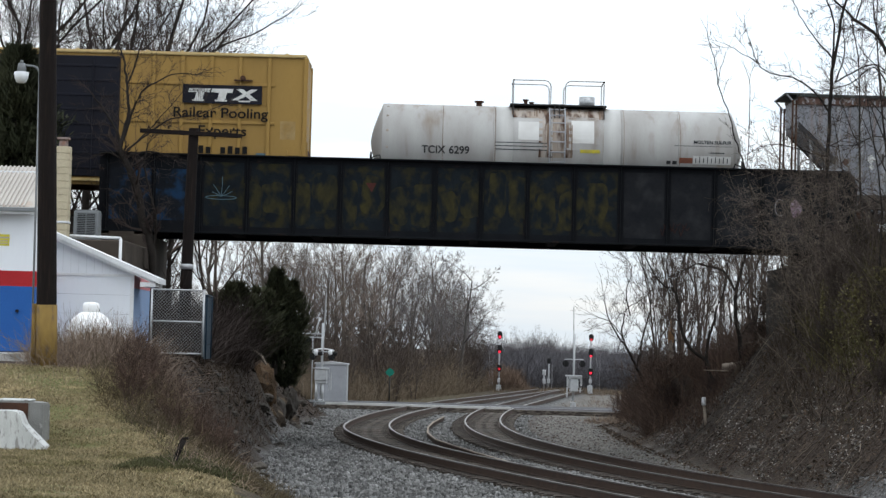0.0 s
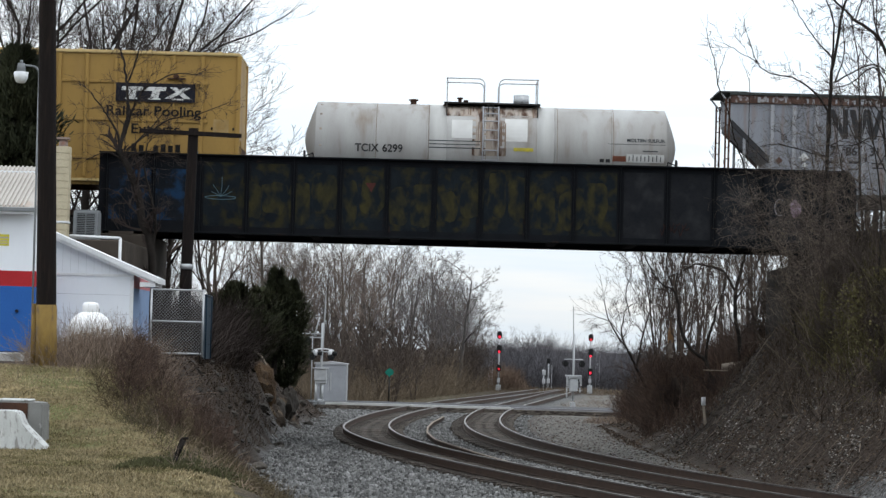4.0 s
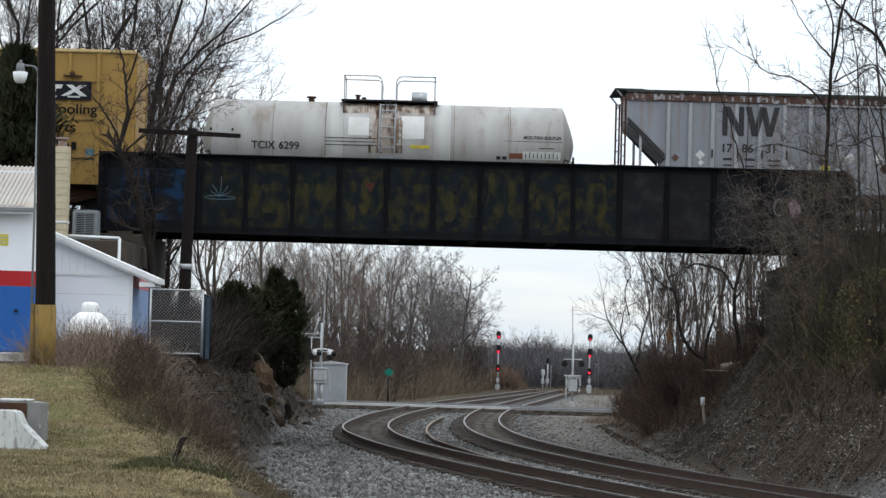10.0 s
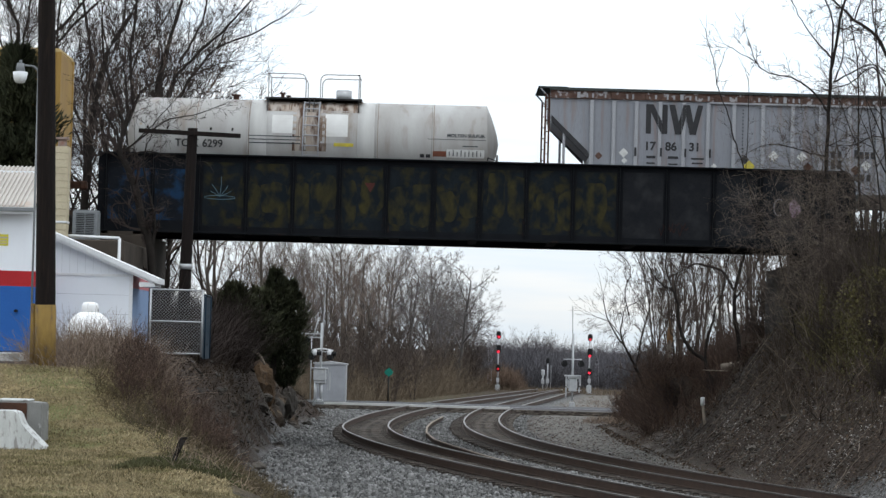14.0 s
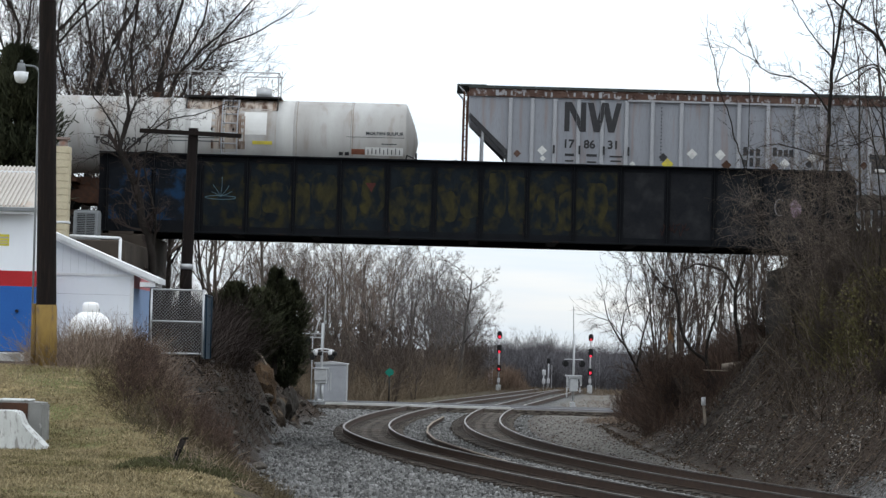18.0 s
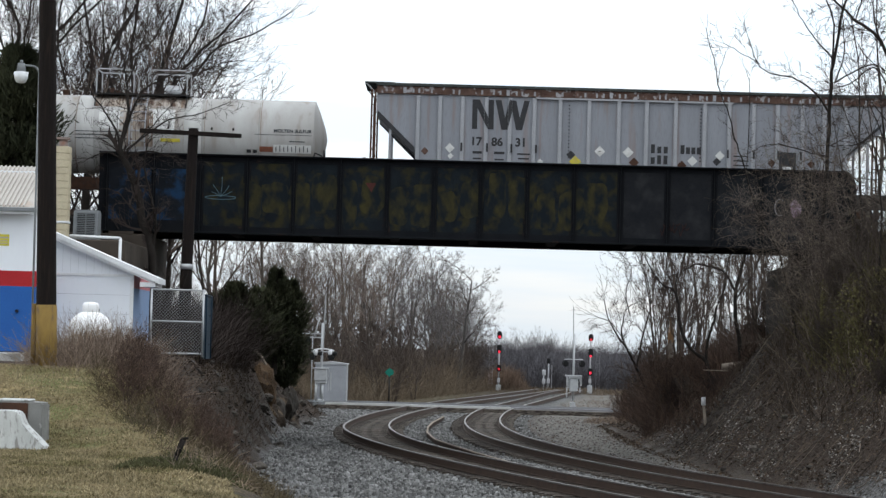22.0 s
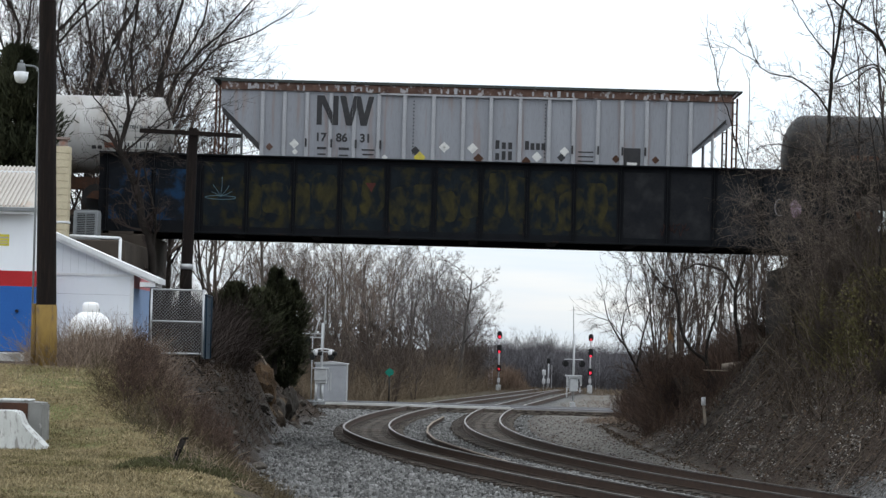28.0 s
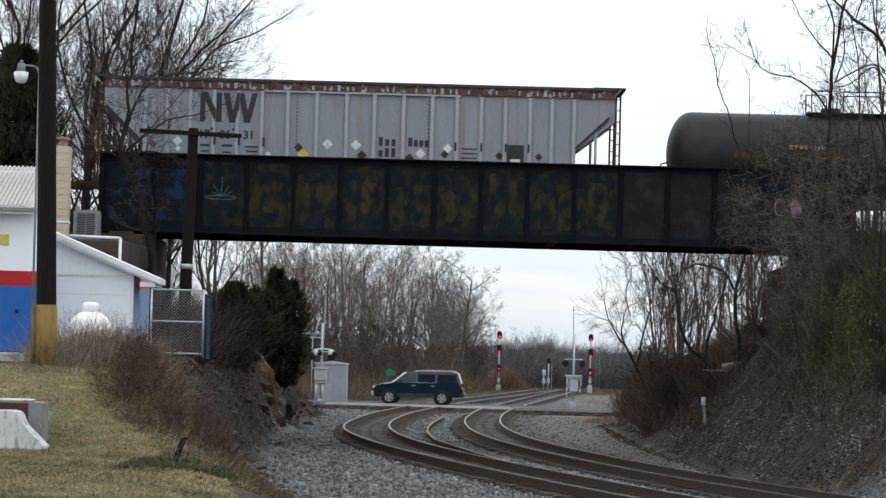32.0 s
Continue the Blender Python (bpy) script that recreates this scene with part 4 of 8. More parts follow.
    for y in (-0.7, 0.7):
        railing(plat, -1.48, -0.24, y, zp, 0.82, M["galvanised"])
        railing(plat, 0.24, 1.52, y, zp, 0.82, M["galvanised"], flip=True)
        b = B()
        for x in (-1.48, 1.52):
            rod(b, (x, y * 0.999, zp + 0.8), (x, y * 0.999, zp + 0.83), 0.04, n=6)
        part("post_cap", b, M["rust"], plat)
    b = B()
    for x in (-1.48, 1.52):
        rod(b, (x, -0.7, zp + 0.82), (x, 0.7, zp + 0.82), 0.02, n=6)
    part("cross_rail", b, M["galvanised"], plat)
    b = B()
    rod(b, (1.0, 0, zp), (1.0, 0, zp + 0.36), 0.26, n=20)
    part("manway", b, M["galvanised"], c, "grey manway housing")
    for x, h, r in ((-2.6, 0.14, 0.1), (-1.05, 0.24, 0.06), (-0.85, 0.16, 0.05), (0.0, 0.08, 0.2)):
        b = B()
        rod(b, (x, 0, zc + R - 0.05), (x, 0, zc + R + h), r, n=12)
        rod(b, (x, 0, zc + R + h - 0.02), (x, 0, zc + R + h + 0.03), r * 1.6, n=12)
        part("valve", b, M["rust"], c)
    lad = new("ladder")
    lad.parent = c
    tagged(lad, "rusty white side ladder")
    for x in (-0.27, 0.24):
        pts = [(x, -(R + 0.1) * math.cos(a), zc + (R + 0.1) * math.sin(a)) for a in np.linspace(radians(-30), radians(62), 9)]
        vs, fs = [], []
        tube(vs, fs, [Vector(p) for p in pts], [0.026] * len(pts), 6)
        share("stile", raw("stile", vs, fs, M["hopper_rib"], True), lad, Matrix())
    for a in np.linspace(radians(-25), radians(58), 7):
        part("rung", rod(B(), (-0.27, -(R + 0.1) * math.cos(a), zc + (R + 0.1) * math.sin(a)), (0.24, -(R + 0.1) * math.cos(a), zc + (R + 0.1) * math.sin(a)), 0.022, n=6), M["hopper_rib"], lad)
    for s in (-1, 1):
        truck(c, s * 4.6)
        coupler(c, s * 6.2, s)
        b = B()
        box(b, s * 5.6 - 0.6, s * 5.6 + 0.6, -1.4, 1.4, 0.9, 1.05)
        part("end_platform", b, M["rust"], c)
        b = B()
        for y in (-1.3, 1.3):
            pipe(b, [(s * 6.1, y, 1.05), (s * 6.1, y, 1.95), (s * 5.85, y, 2.05), (s * 5.75, y, 1.6)], 0.02, 5)
        rod(b, (s * 6.15, -1.3, 1.5), (s * 6.15, 1.3, 1.5), 0.02, n=5)
        rod(b, (s * 6.12, -0.9, 1.95), (s * 6.18, -0.9, 1.95), 0.22, n=14)
        part("end_rail", b, M["black_steel"], c)
    part("centre_sill", box(B(), -6.2, 6.2, -0.3, 0.3, 0.72, 1.12), M["rust"], c)
    return c


def tank_dark():
    c = thing("tank_car", 0, 86.7, RAIL_Z, "grimy black railway tank car with yellow lettering", "railway car")
    R, zc, L = 1.42, 2.43, 14.3
    body = part("tank", lathe(B(), round_heads(-L / 2, L / 2, R, 0.78), n=48), M["tank_black"], c, "", pose(0, 0, zc))
    for px in (-4.9, -2.4, 0, 2.4, 4.9):
        part("seam", lathe(B(), [(px - 0.03, R), (px - 0.03, R + 0.008), (px + 0.03, R + 0.008), (px + 0.03, R)], n=48), M["tank_black"], body)
    zp = zc + R + 0.03
    plat = part("platform", box(B(), -3.3, 2.1, -0.72, 0.72, zp - 0.02, zp + 0.02), M["black_steel"], c)
    for y in (-0.7, 0.7):
        for x0, x1 in ((-3.2, -2.5), (-2.15, -0.6), (-0.4, 0.9)):
            railing(plat, x0, x1, y, zp, 0.72, M["black_steel"])
    b = B()
    rod(b, (-2.45, 0, zp), (-2.45, 0, zp + 0.2), 0.33, n=20)
    part("manway", b, M["black_steel"], c)
    bars(body, [(-3.95 + 0.17 * k, 0.23, 0.12, 0.13) for k in range(4)], -R * 0.985 - 0.006, M["orange_letter"])
    bars(body, [(-5.75 + 0.2 * k, -0.08, 0.13, 0.17) for k in range(5)], -R - 0.004, M["rust"])
    bars(body, [(-3.28 + 0.12 * k, 0.22, 0.08, 0.11) for k in range(5)], -R * 0.985 - 0.006, M["hopper"])
    for s in (-1, 1):
        truck(c, s * 6.0)
        coupler(c, s * 7.6, s)
        b = B()
        box(b, s * 7.2 - 0.7, s * 7.2 + 0.7, -1.4, 1.4, 0.9, 1.05)
        part("end_platform", b, M["black_steel"], c)
        b = B()
        for y in (-1.35, 1.35):
            pipe(b, [(s * 8.0, y, 1.05), (s * 8.0, y, 2.05), (s * 8.22, y, 1.98), (s * 8.22, y, 1.05)], 0.022, 5)
        part("end_rail", b, M["black_steel"], c)
    part("centre_sill", box(B(), -7.8, 7.8, -0.3, 0.3, 0.72, 1.12), M["black_steel"], c)
    return c


RIBS = (-6.95, -6.23, -5.49, -4.71, -3.93, -3.13, -2.28, -1.33, -0.35, 0.56, 1.52, 2.47, 3.28, 4.08, 4.87, 5.68, 6.4, 7.12)


def hopper():
    c = thing("hopper_car", 0, 86.7, RAIL_Z, "weathered grey covered hopper car with rusty top", "railway car")
    e = 8.32
    side = [(-e, 4.28), (e + 0.15, 4.28), (e + 0.15, 3.3), (7.2, 2.33), (7.2, 1.1), (-6.98, 1.1), (-6.98, 2.22), (-e, 3.45)]
    body = part("body", prism(B(), side, -1.5, 1.5), M["hopper"], c, "weathered grey ribbed body")
    me = mesh_of("side_rib", box(B(), -0.065, 0.065, -0.09, 0, 1.15, 4.02, 0.015), M["hopper_rib"])
    for k, p in enumerate(RIBS):
        for s in (-1, 1):
            share("side_rib", me, body, pose(p, s * 1.5, 0, 0, 0, 0 if s < 0 else 180))
    for s in (-1, 1):
        y = s * 1.5
        part("top_chord", box(B(), -e, e + 0.15, y - 0.06, y + 0.06, 4.06, 4.32), M["hopper_rust"], body, "rust-streaked top edge")
        part("chord_lip", box(B(), -3.1, 3.4, y - 0.09, y + 0.09, 4.0, 4.06), M["hopper_rib"], body)
        part("eave", box(B(), -e - 0.02, e + 0.2, y - 0.12, y + 0.12, 4.32, 4.41), M["hopper_roof"], body)
        for k in range(14):
            x = -7.4 + k * 1.13
            for dx in (0.28, 0.47, 0.66, 0.88):
                if (k * 5 + int(dx * 100)) % 3:
                    part("pale_gusset", box(B(), x + dx - 0.03, x + dx + 0.03, y - 0.075, y + 0.075, 4.1, 4.24), M["hopper_rib"], body)
            part("roof_bracket", box(B(), x - 0.05, x + 0.05, y - 0.14, y + 0.14, 4.08, 4.27), M["hopper_rust" if k % 3 else "hopper_rib"], body)
        part("side_sill", box(B(), -8.6, 8.6, y - 0.06, y + 0.06, 0.98, 1.14), M["hopper_roof"], c)
        for q in (-1, 1):
            b = B()
            prism(b, [(q * 8.28, 3.50), (q * 8.28, 3.38 if q > 0 else 3.30), (q * 7.05, 2.24 if q > 0 else 2.10), (q * 7.05, 2.32)], y - 0.07, y + 0.07)
            part("slope_edge", b, M["lettering"], body, "dark sloping end beam")
            b = B()
            xo, xi = (8.64, 8.5) if q > 0 else (-8.48, -8.36)
            for x in (xo, xi):
                rod(b, (x, y, 0.95), (x, y, 4.2), 0.035, n=6)
            for k in range(9):
                rod(b, (xo, y, 1.1 + k * 0.37), (xi, y, 1.1 + k * 0.37), 0.018, n=5)
            part("corner_ladder", b, M["rust"], c)
            b = B()
            rod(b, (q * 7.85, y, 1.0), (q * 7.85, y, 3.05), 0.05, n=6)
            part("end_post", b, M["hopper_rib"], c)
            b = B()
            for z in (1.9, 1.65, 1.4):
                rod(b, (q * 8.4, y, z), (q * 7.85, y, z), 0.015, n=5)
            part("grab_iron", b, M["hopper_roof"], c)
    part("roof", prism(B(), [(-e, 4.30), (e, 4.30), (e, 4.345), (-e, 4.345)], -1.45, 1.45), M["hopper_roof"], body)
    rw = part("running_board", box(B(), -7.2, 7.2, -0.42, 0.42, 4.40, 4.44), M["hopper_roof"], c, "dark steel running board")
    for q in (-1, 1):
        a, b_ = sorted((q * 7.75, q * (8.72 if q < 0 else 8.82)))
        part("end_running_board", box(B(), a, b_, -1.45, 1.45, 4.40, 4.45), M["hopper_roof"], c)
        for y in (-1.4, 1.4):
            part("board_brace", rod(B(), (q * 8.66, y, 4.40), (q * 8.4, y, 4.1), 0.03, n=5), M["hopper_rib"], c)
    for x in (-6.35, -4.5, -2.3, 0.6, 2.6, 4.4, 6.2):
        part("hatch", box(B(), x - 0.7, x + 0.55, -0.4, 0.4, 4.36, 4.46, 0.02), M["hopper_roof"], c)
        b = B()
        rod(b, (x, -0.45, 4.42), (x + 0.12, -0.45, 4.5), 0.035, n=6)
        part("hatch_latch", b, M["galvanised"], c)
    # the dark initials NW, drawn stroke by stroke, and the car number
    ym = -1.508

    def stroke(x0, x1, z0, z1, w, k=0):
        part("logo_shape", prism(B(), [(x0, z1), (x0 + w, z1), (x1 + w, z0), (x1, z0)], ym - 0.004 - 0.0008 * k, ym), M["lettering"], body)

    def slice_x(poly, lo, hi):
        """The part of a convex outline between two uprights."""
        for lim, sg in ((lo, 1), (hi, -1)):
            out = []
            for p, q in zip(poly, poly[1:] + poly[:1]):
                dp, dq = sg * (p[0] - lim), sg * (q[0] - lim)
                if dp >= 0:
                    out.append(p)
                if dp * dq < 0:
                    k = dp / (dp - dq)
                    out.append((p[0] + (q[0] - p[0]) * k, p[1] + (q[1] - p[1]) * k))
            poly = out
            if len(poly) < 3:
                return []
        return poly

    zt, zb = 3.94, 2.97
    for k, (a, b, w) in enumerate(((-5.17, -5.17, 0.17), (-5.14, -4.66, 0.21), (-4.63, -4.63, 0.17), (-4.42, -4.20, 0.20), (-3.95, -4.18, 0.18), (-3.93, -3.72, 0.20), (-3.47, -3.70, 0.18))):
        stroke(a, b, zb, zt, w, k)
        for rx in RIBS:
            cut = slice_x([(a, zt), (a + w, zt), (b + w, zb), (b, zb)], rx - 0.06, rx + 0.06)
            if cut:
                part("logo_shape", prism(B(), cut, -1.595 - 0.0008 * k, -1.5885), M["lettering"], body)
    for s, x in (("17", -5.02), ("86", -4.33), ("31", -3.55)):
        writing(s, 0.38, body, face_at(x, ym, 2.55), M["lettering"], bold=0.012, width=1.0)
    bars(body, [(-4.98, 2.20, 0.3, 0.08), (-4.25, 2.20, 0.34, 0.08), (-4.98, 2.0, 0.28, 0.05), (-4.25, 1.98, 0.3, 0.05), (-3.45, 2.18, 0.42, 0.05), (-3.45, 2.03, 0.36, 0.05),
                (3.7, 2.3, 0.5, 0.04), (3.7, 2.15, 0.5, 0.04), (3.7, 2.0, 0.5, 0.04)], ym, M["lettering"])
    for x0, n, z in ((0.70, 3, 2.46), (1.67, 4, 2.46), (0.70, 3, 2.10), (0.70, 3, 1.76), (1.67, 3, 1.72)):
        for k in range(n):
            cx, h = x0 + 0.1 + 0.21 * k - 0.03 * k * (n == 4), 0.17 if (k == 0) != (z == 2.10) else 0.13
            gl = box(B(), cx - 0.07, cx + 0.06, ym - 0.004, ym, z - 0.13, z - 0.13 + 1.7 * h)
            part("letter_shape", gl, M["lettering"], body)
    part("dark_panel", box(B(), 4.95, 5.5, ym - 0.012, ym, 1.85, 2.47), M["lettering"], body, "black stencil panel")
    part("stencil_frame", box(B(), 5.06, 5.39, ym - 0.016, ym - 0.012, 1.9, 2.0), M["placard"], body)
    for x, z, mt, r in ((-5.88, 2.32, "placard", .16), (-5.85, 2.06, "placard", .1), (-0.95, 2.34, "placard", .18), (-0.02, 2.33, "placard", .18), (-0.95, 2.34, "placard", .05), (0.18, 2.0, "rust", .17), (-1.75, 1.98, "placard_yellow", .2),
                        (-1.9, 2.2, "lettering", .15), (2.1, 2.1, "tank_light", .17), (1.75, 1.95, "rust", .16), (3.0, 2.3, "tank_light", .16), (2.9, 2.1, "lettering", .14), (4.7, 2.1, "rust", .14), (-2.9, 1.95, "placard", .1), (-6.7, 2.2, "hopper_rust", .13), (6.0, 2.1, "rust", .13)):
        part("placard", prism(B(), [(x - r, z), (x, z - r), (x + r, z), (x, z + r)], ym - 0.006, ym), M[mt], body)
    for x in (-5.5, -4.66, -3.86, -3.05, 3.25, 4.1, 4.9, 5.65):
        part("rope_hook", box(B(), x - 0.03, x + 0.03, ym - 0.12, ym, 2.22, 2.5, 0.01), M["lettering"], body)
    for x, mt in ((-1.98, 0), (2.35, 0)):
        for k in range(16):
            z = 2.1 + k * 0.115
            part("rivet", box(B(), x - 0.02, x + 0.02, ym - 0.012, ym, z - 0.02, z + 0.02), M["lettering"], body)
    for x in (-4.6, 0, 4.6):
        part("hopper_bay", prism(B(), [(x - 2.2, 1.1), (x + 2.2, 1.1), (x + 0.5, 0.35), (x - 0.5, 0.35)], -1.2, 1.2), M["hopper"], c)
    part("centre_sill", box(B(), -8.8, 8.8, -0.25, 0.25, 0.75, 1.1), M["hopper_roof"], c)
    for s in (-1, 1):
        truck(c, s * 6.9)
        coupler(c, s * 8.7, s)
        b = B()
        rod(b, (s * 8.75, -0.6, 1.7), (s * 8.83, -0.6, 1.7), 0.28, n=16)
        rod(b, (s * 8.7, -0.6, 1.0), (s * 8.7, -0.6, 2.0), 0.04, n=6)
        part("brake_wheel", b, M["rust"], c)
        part("end_slope", prism(B(), [(s * 8.3, 3.45), (s * 8.25, 3.30), (s * 6.9, 2.1), (s * 6.9, 2.3)], -1.45, 1.45), M["hopper"], c)
    return c


BOXCAR, TANK_A, HOPPER, TANK_B = boxcar(), tank_pale(), hopper(), tank_dark()

# ---- the building beside the line ----


def main_building():
    x1 = -10.02
    h = thing("roadside_building", -14.0, 64, 2.78, "white building with red stripe and blue base", "building")
    off = 14.0
    for nm, z0, z1, mt in (("lower_wall", 0.0, 1.61, "blue_wall"), ("stripe", 1.61, 1.99, "red_band"), ("upper_wall", 1.99, 3.5, "white_siding")):
        part(nm, box(B(), -6.0, x1 + off, 0, 2.2, z0, z1), M[mt], h)
    me = mesh_of("block_joint", box(B(), -6.0, x1 + off, -0.003, 0, 0, 0.008), M["blue_wall"])
    for k in range(7):
        share("block_joint", me, h, pose(0, 0, 0.2 + k * 0.2))
    part("footing", box(B(), -6.0, x1 + off + 0.25, -3.6, -0.004, -0.4, -0.02, 0.01), M["concrete"], h, "pale concrete apron")
    b = B()
    vs = [(-6.1, -0.35, 3.50), (x1 + off, -0.35, 3.50), (x1 + off, 2.8, 4.68), (-6.1, 2.8, 4.68)]
    q = [b.verts.new(v) for v in vs + [(a, y, z + 0.06) for a, y, z in vs]]
    for f in ((3, 2, 1, 0), (4, 5, 6, 7), (0, 1, 5, 4), (1, 2, 6, 5), (2, 3, 7, 6), (3, 0, 4, 7)):
        b.faces.new([q[i] for i in f])
    roof = part("roof", b, M["roof_tin"], h, "pale ribbed tin roof")
    sl = math.degrees(math.atan2(1.18, 3.15))
    me = mesh_of("roof_seam", box(B(), -0.022, 0.022, 0, 3.36, 0, 0.03), M["roof_tin"])
    for k in range(89):
        share("roof_seam", me, roof, pose(-6.0 + k * 0.11, -0.35, 3.56, sl))
    part("back_wall", box(B(), -6.0, 3.6, 2.3, 2.75, 0, 4.6), M["white_siding"], h)
    part("eave_board", box(B(), -6.1, x1 + off + 0.01, -0.40, -0.35, 3.38, 3.54), M["trim_white"], h)
    part("gutter", box(B(), -6.1, x1 + off + 0.01, -0.46, -0.401, 3.44, 3.53), M["ac"], h)
    part("notice", box(B(), 3.02, 3.30, -0.012, -0.001, 2.60, 2.88), M["yellow_sign"], h, "yellow notice board")
    bars(h, [(3.16, 2.80, 0.24, 0.04), (3.16, 2.72, 0.2, 0.025), (3.16, 2.66, 0.22, 0.02)], -0.013, M["roof_tin"])
    part("hose_tap", rod(B(), (3.55, -0.001, 1.0), (3.55, -0.1, 1.0), 0.04), M["navy"], h)
    return h


def wing():
    h = thing("lean_to_garage", -8.7, 66, 2.80, "white lean-to garage with a sloping roof and closed door", "building")
    x0, x1 = -2.2, 0.87
    slope = 0.411

    def top(x, lift=0.0):
        return 1.86 + (1.67 - x) * slope + lift

    part("wall", prism(B(), [(x0, -0.2), (x1, -0.2), (x1, top(x1, -0.16)), (x0, top(x0, -0.16))], 0, 3.6), M["blue_pale"], h, "blue side wall, lightened for the light on it")
    part("gable", prism(B(), [(x0, 2.00), (x1 - 0.02, 2.00), (x1 - 0.02, top(x1, -0.14)), (x0, top(x0, -0.14))], -0.04, -0.001), M["white_siding"], h, "white vertical siding")
    for k in range(9):
        x = -0.95 + k * 0.2
        part("siding_groove", box(B(), x - 0.004, x + 0.004, -0.043, -0.04, 2.03, top(x, -0.2)), M["siding_shade"], h)
    part("red_strip", box(B(), x1, x1 + 0.006, -0.0, 3.6, 1.66, 2.02), M["red_pale"], h)
    door = part("garage_door", box(B(), -1.3, 0.78, -0.03, -0.002, 0.0, 1.94), M["white_siding"], h, "closed white garage door")
    for k in range(1, 4):
        part("panel_joint", box(B(), -1.3, 0.78, -0.033, -0.03, k * 0.49, 0.006 + k * 0.49), M["hopper_rib"], door)
    part("door_trim", box(B(), 0.78, 0.87, -0.06, -0.001, 0, 2.0), M["trim_white"], h)
    part("door_trim", box(B(), x0, 0.78, -0.055, -0.001, 1.94, 2.0), M["trim_white"], h)
    part("roof", prism(B(), [(-2.4, top(-2.4)), (1.53, top(1.53)), (1.53, top(1.53, -0.14)), (-2.4, top(-2.4, -0.1))], -0.32, 1.3), M["trim_white"], h, "white boarded sloping roof")
    part("fascia", prism(B(), [(-2.4, top(-2.4, -0.101)), (1.4, top(1.4, -0.101)), (1.4, top(1.4, -0.19)), (-2.4, top(-2.4, -0.19))], -0.28, -0.22), M["trim_white"], h)
    part("eave_box", box(B(), 1.05, 1.45, -0.27, 1.25, 1.70, 1.81), M["trim_white"], h)
    part("threshold", box(B(), x0, x1 + 0.2, -1.2, -0.06, -0.4, -0.02), M["concrete"], h)
    return h


main_building()
wing()

ch = thing("chimney", -10.96, 74.3, 2.62, "cream painted brick chimney with clay cap", "chimney")
for k in range(30):
    z = k * 0.2
    part("brick_course", box(B(), -0.22 + 0.004 * (k % 2), 0.22 - 0.004 * (k % 2), -0.22, 0.22, z, z + 0.192, 0.008), M["chimney"], ch)
part("shoulder", box(B(), -0.24, 0.24, -0.24, 0.24, 3.80, 3.86, 0.01), M["trim_white"], ch, "white band")
part("flue", rod(B(), (0, 0, 5.95), (0, 0, 6.2), 0.14, 0.12, 14), M["terracotta"], ch, "clay flue pot")
part("flue_cap", box(B(), -0.17, 0.17, -0.17, 0.17, 6.2, 6.26), M["terracotta"], ch)

terrace = tagged(new("retaining_terrace", mesh_of("retaining_terrace", box(B(), -13.5, -9.25, 75.4, 83.6, 0, 6.02, 0.03), M["abutment"])), "old brown concrete retaining terrace", "wall", kind="structure")
ac = thing("air_conditioner", -10.45, 76.4, 6.02, "grey outdoor air conditioner with louvred sides", "air conditioner")
part("cabinet", box(B(), -0.41, 0.32, -0.35, 0.35, 0, 0.86, 0.03), M["ac"], ac)
for k in range(14):
    z = 0.08 + k * 0.052
    for x in (-0.3, -0.02):
        part("louvre", box(B(), x, x + 0.24, -0.362, -0.351, z, z + 0.022), M["dark"], ac)
part("top_grille", box(B(), -0.39, 0.30, -0.33, 0.33, 0.861, 0.89, 0.01), M["ac"], ac)
gr = thing("handrail", -10.2, 74.6, 2.75, "white pipe handrail beside the terrace", "handrail")
b = B()
pipe(b, [(-0.7, 0, 3.33), (0.92, 0, 3.30), (0.92, 0, 0)], 0.045, 8)
part("pipe", b, M["trim_white"], gr)

# ---- chain-link enclosure ----


def chain_link(parent, w, h, step, mat):
    b = B()
    vs, fs = [], []

    def strand(x0, z0, x1, z1):
        n = len(vs)
        d = Vector((x1 - x0, 0, z1 - z0)).normalized()
        q = Vector((d.z, 0, -d.x)) * 0.0055
        for s in (-1, 1):
            for x, z in ((x0, z0), (x1, z1)):
                vs.append((x + s * q.x, 0.003 * s, z + s * q.z))
        fs.append((n, n + 1, n + 3, n + 2))

    k = -h
    while k < w:
        a0, a1 = max(0, k), min(w, k + h)
        strand(a0, a0 - k, a1, a1 - k)
        strand(a0, h - (a0 - k), a1, h - (a1 - k))
        k += step
    ob = share("wire_mesh", raw("wire_mesh", vs, fs, mat), parent, Matrix())
    return tagged(ob, "diamond wire mesh", kind="stuff")


fence = thing("chain_link_gate", -8.15, 73, 2.76, "galvanised chain-link gate on a steel frame", "gate")
for x in (0, 1.46):
    part("gate_post", rod(B(), (x, 0, -0.05), (x, 0, 1.84), 0.032, n=8), M["galvanised"], fence)
for z in (0.04, 0.93, 1.82):
    part("gate_rail", rod(B(), (0, 0, z), (1.46, 0, z), 0.024, n=8), M["galvanised"], fence)
chain_link(fence, 1.46, 1.8, 0.095, M["galvanised"])
fence2 = thing("chain_link_fence", -6.66, 73.1, 2.76, "chain-link fence with blue backing sheet", "fence", rz=90)
b = B()
for x in (0.5, 2.2):
    rod(b, (x, 0, -0.1), (x, 0, 1.7), 0.025, n=8)
part("fence_post", b, M["blue_sheet"], fence2)
part("top_rail", rod(B(), (0, 0, 1.7), (2.2, 0, 1.7), 0.022, n=8), M["blue_sheet"], fence2)
part("sheet", box(B(), 0.05, 2.2, 0.01, 0.02, -0.1, 1.66), M["blue_sheet"], fence2, "dark blue backing sheet")

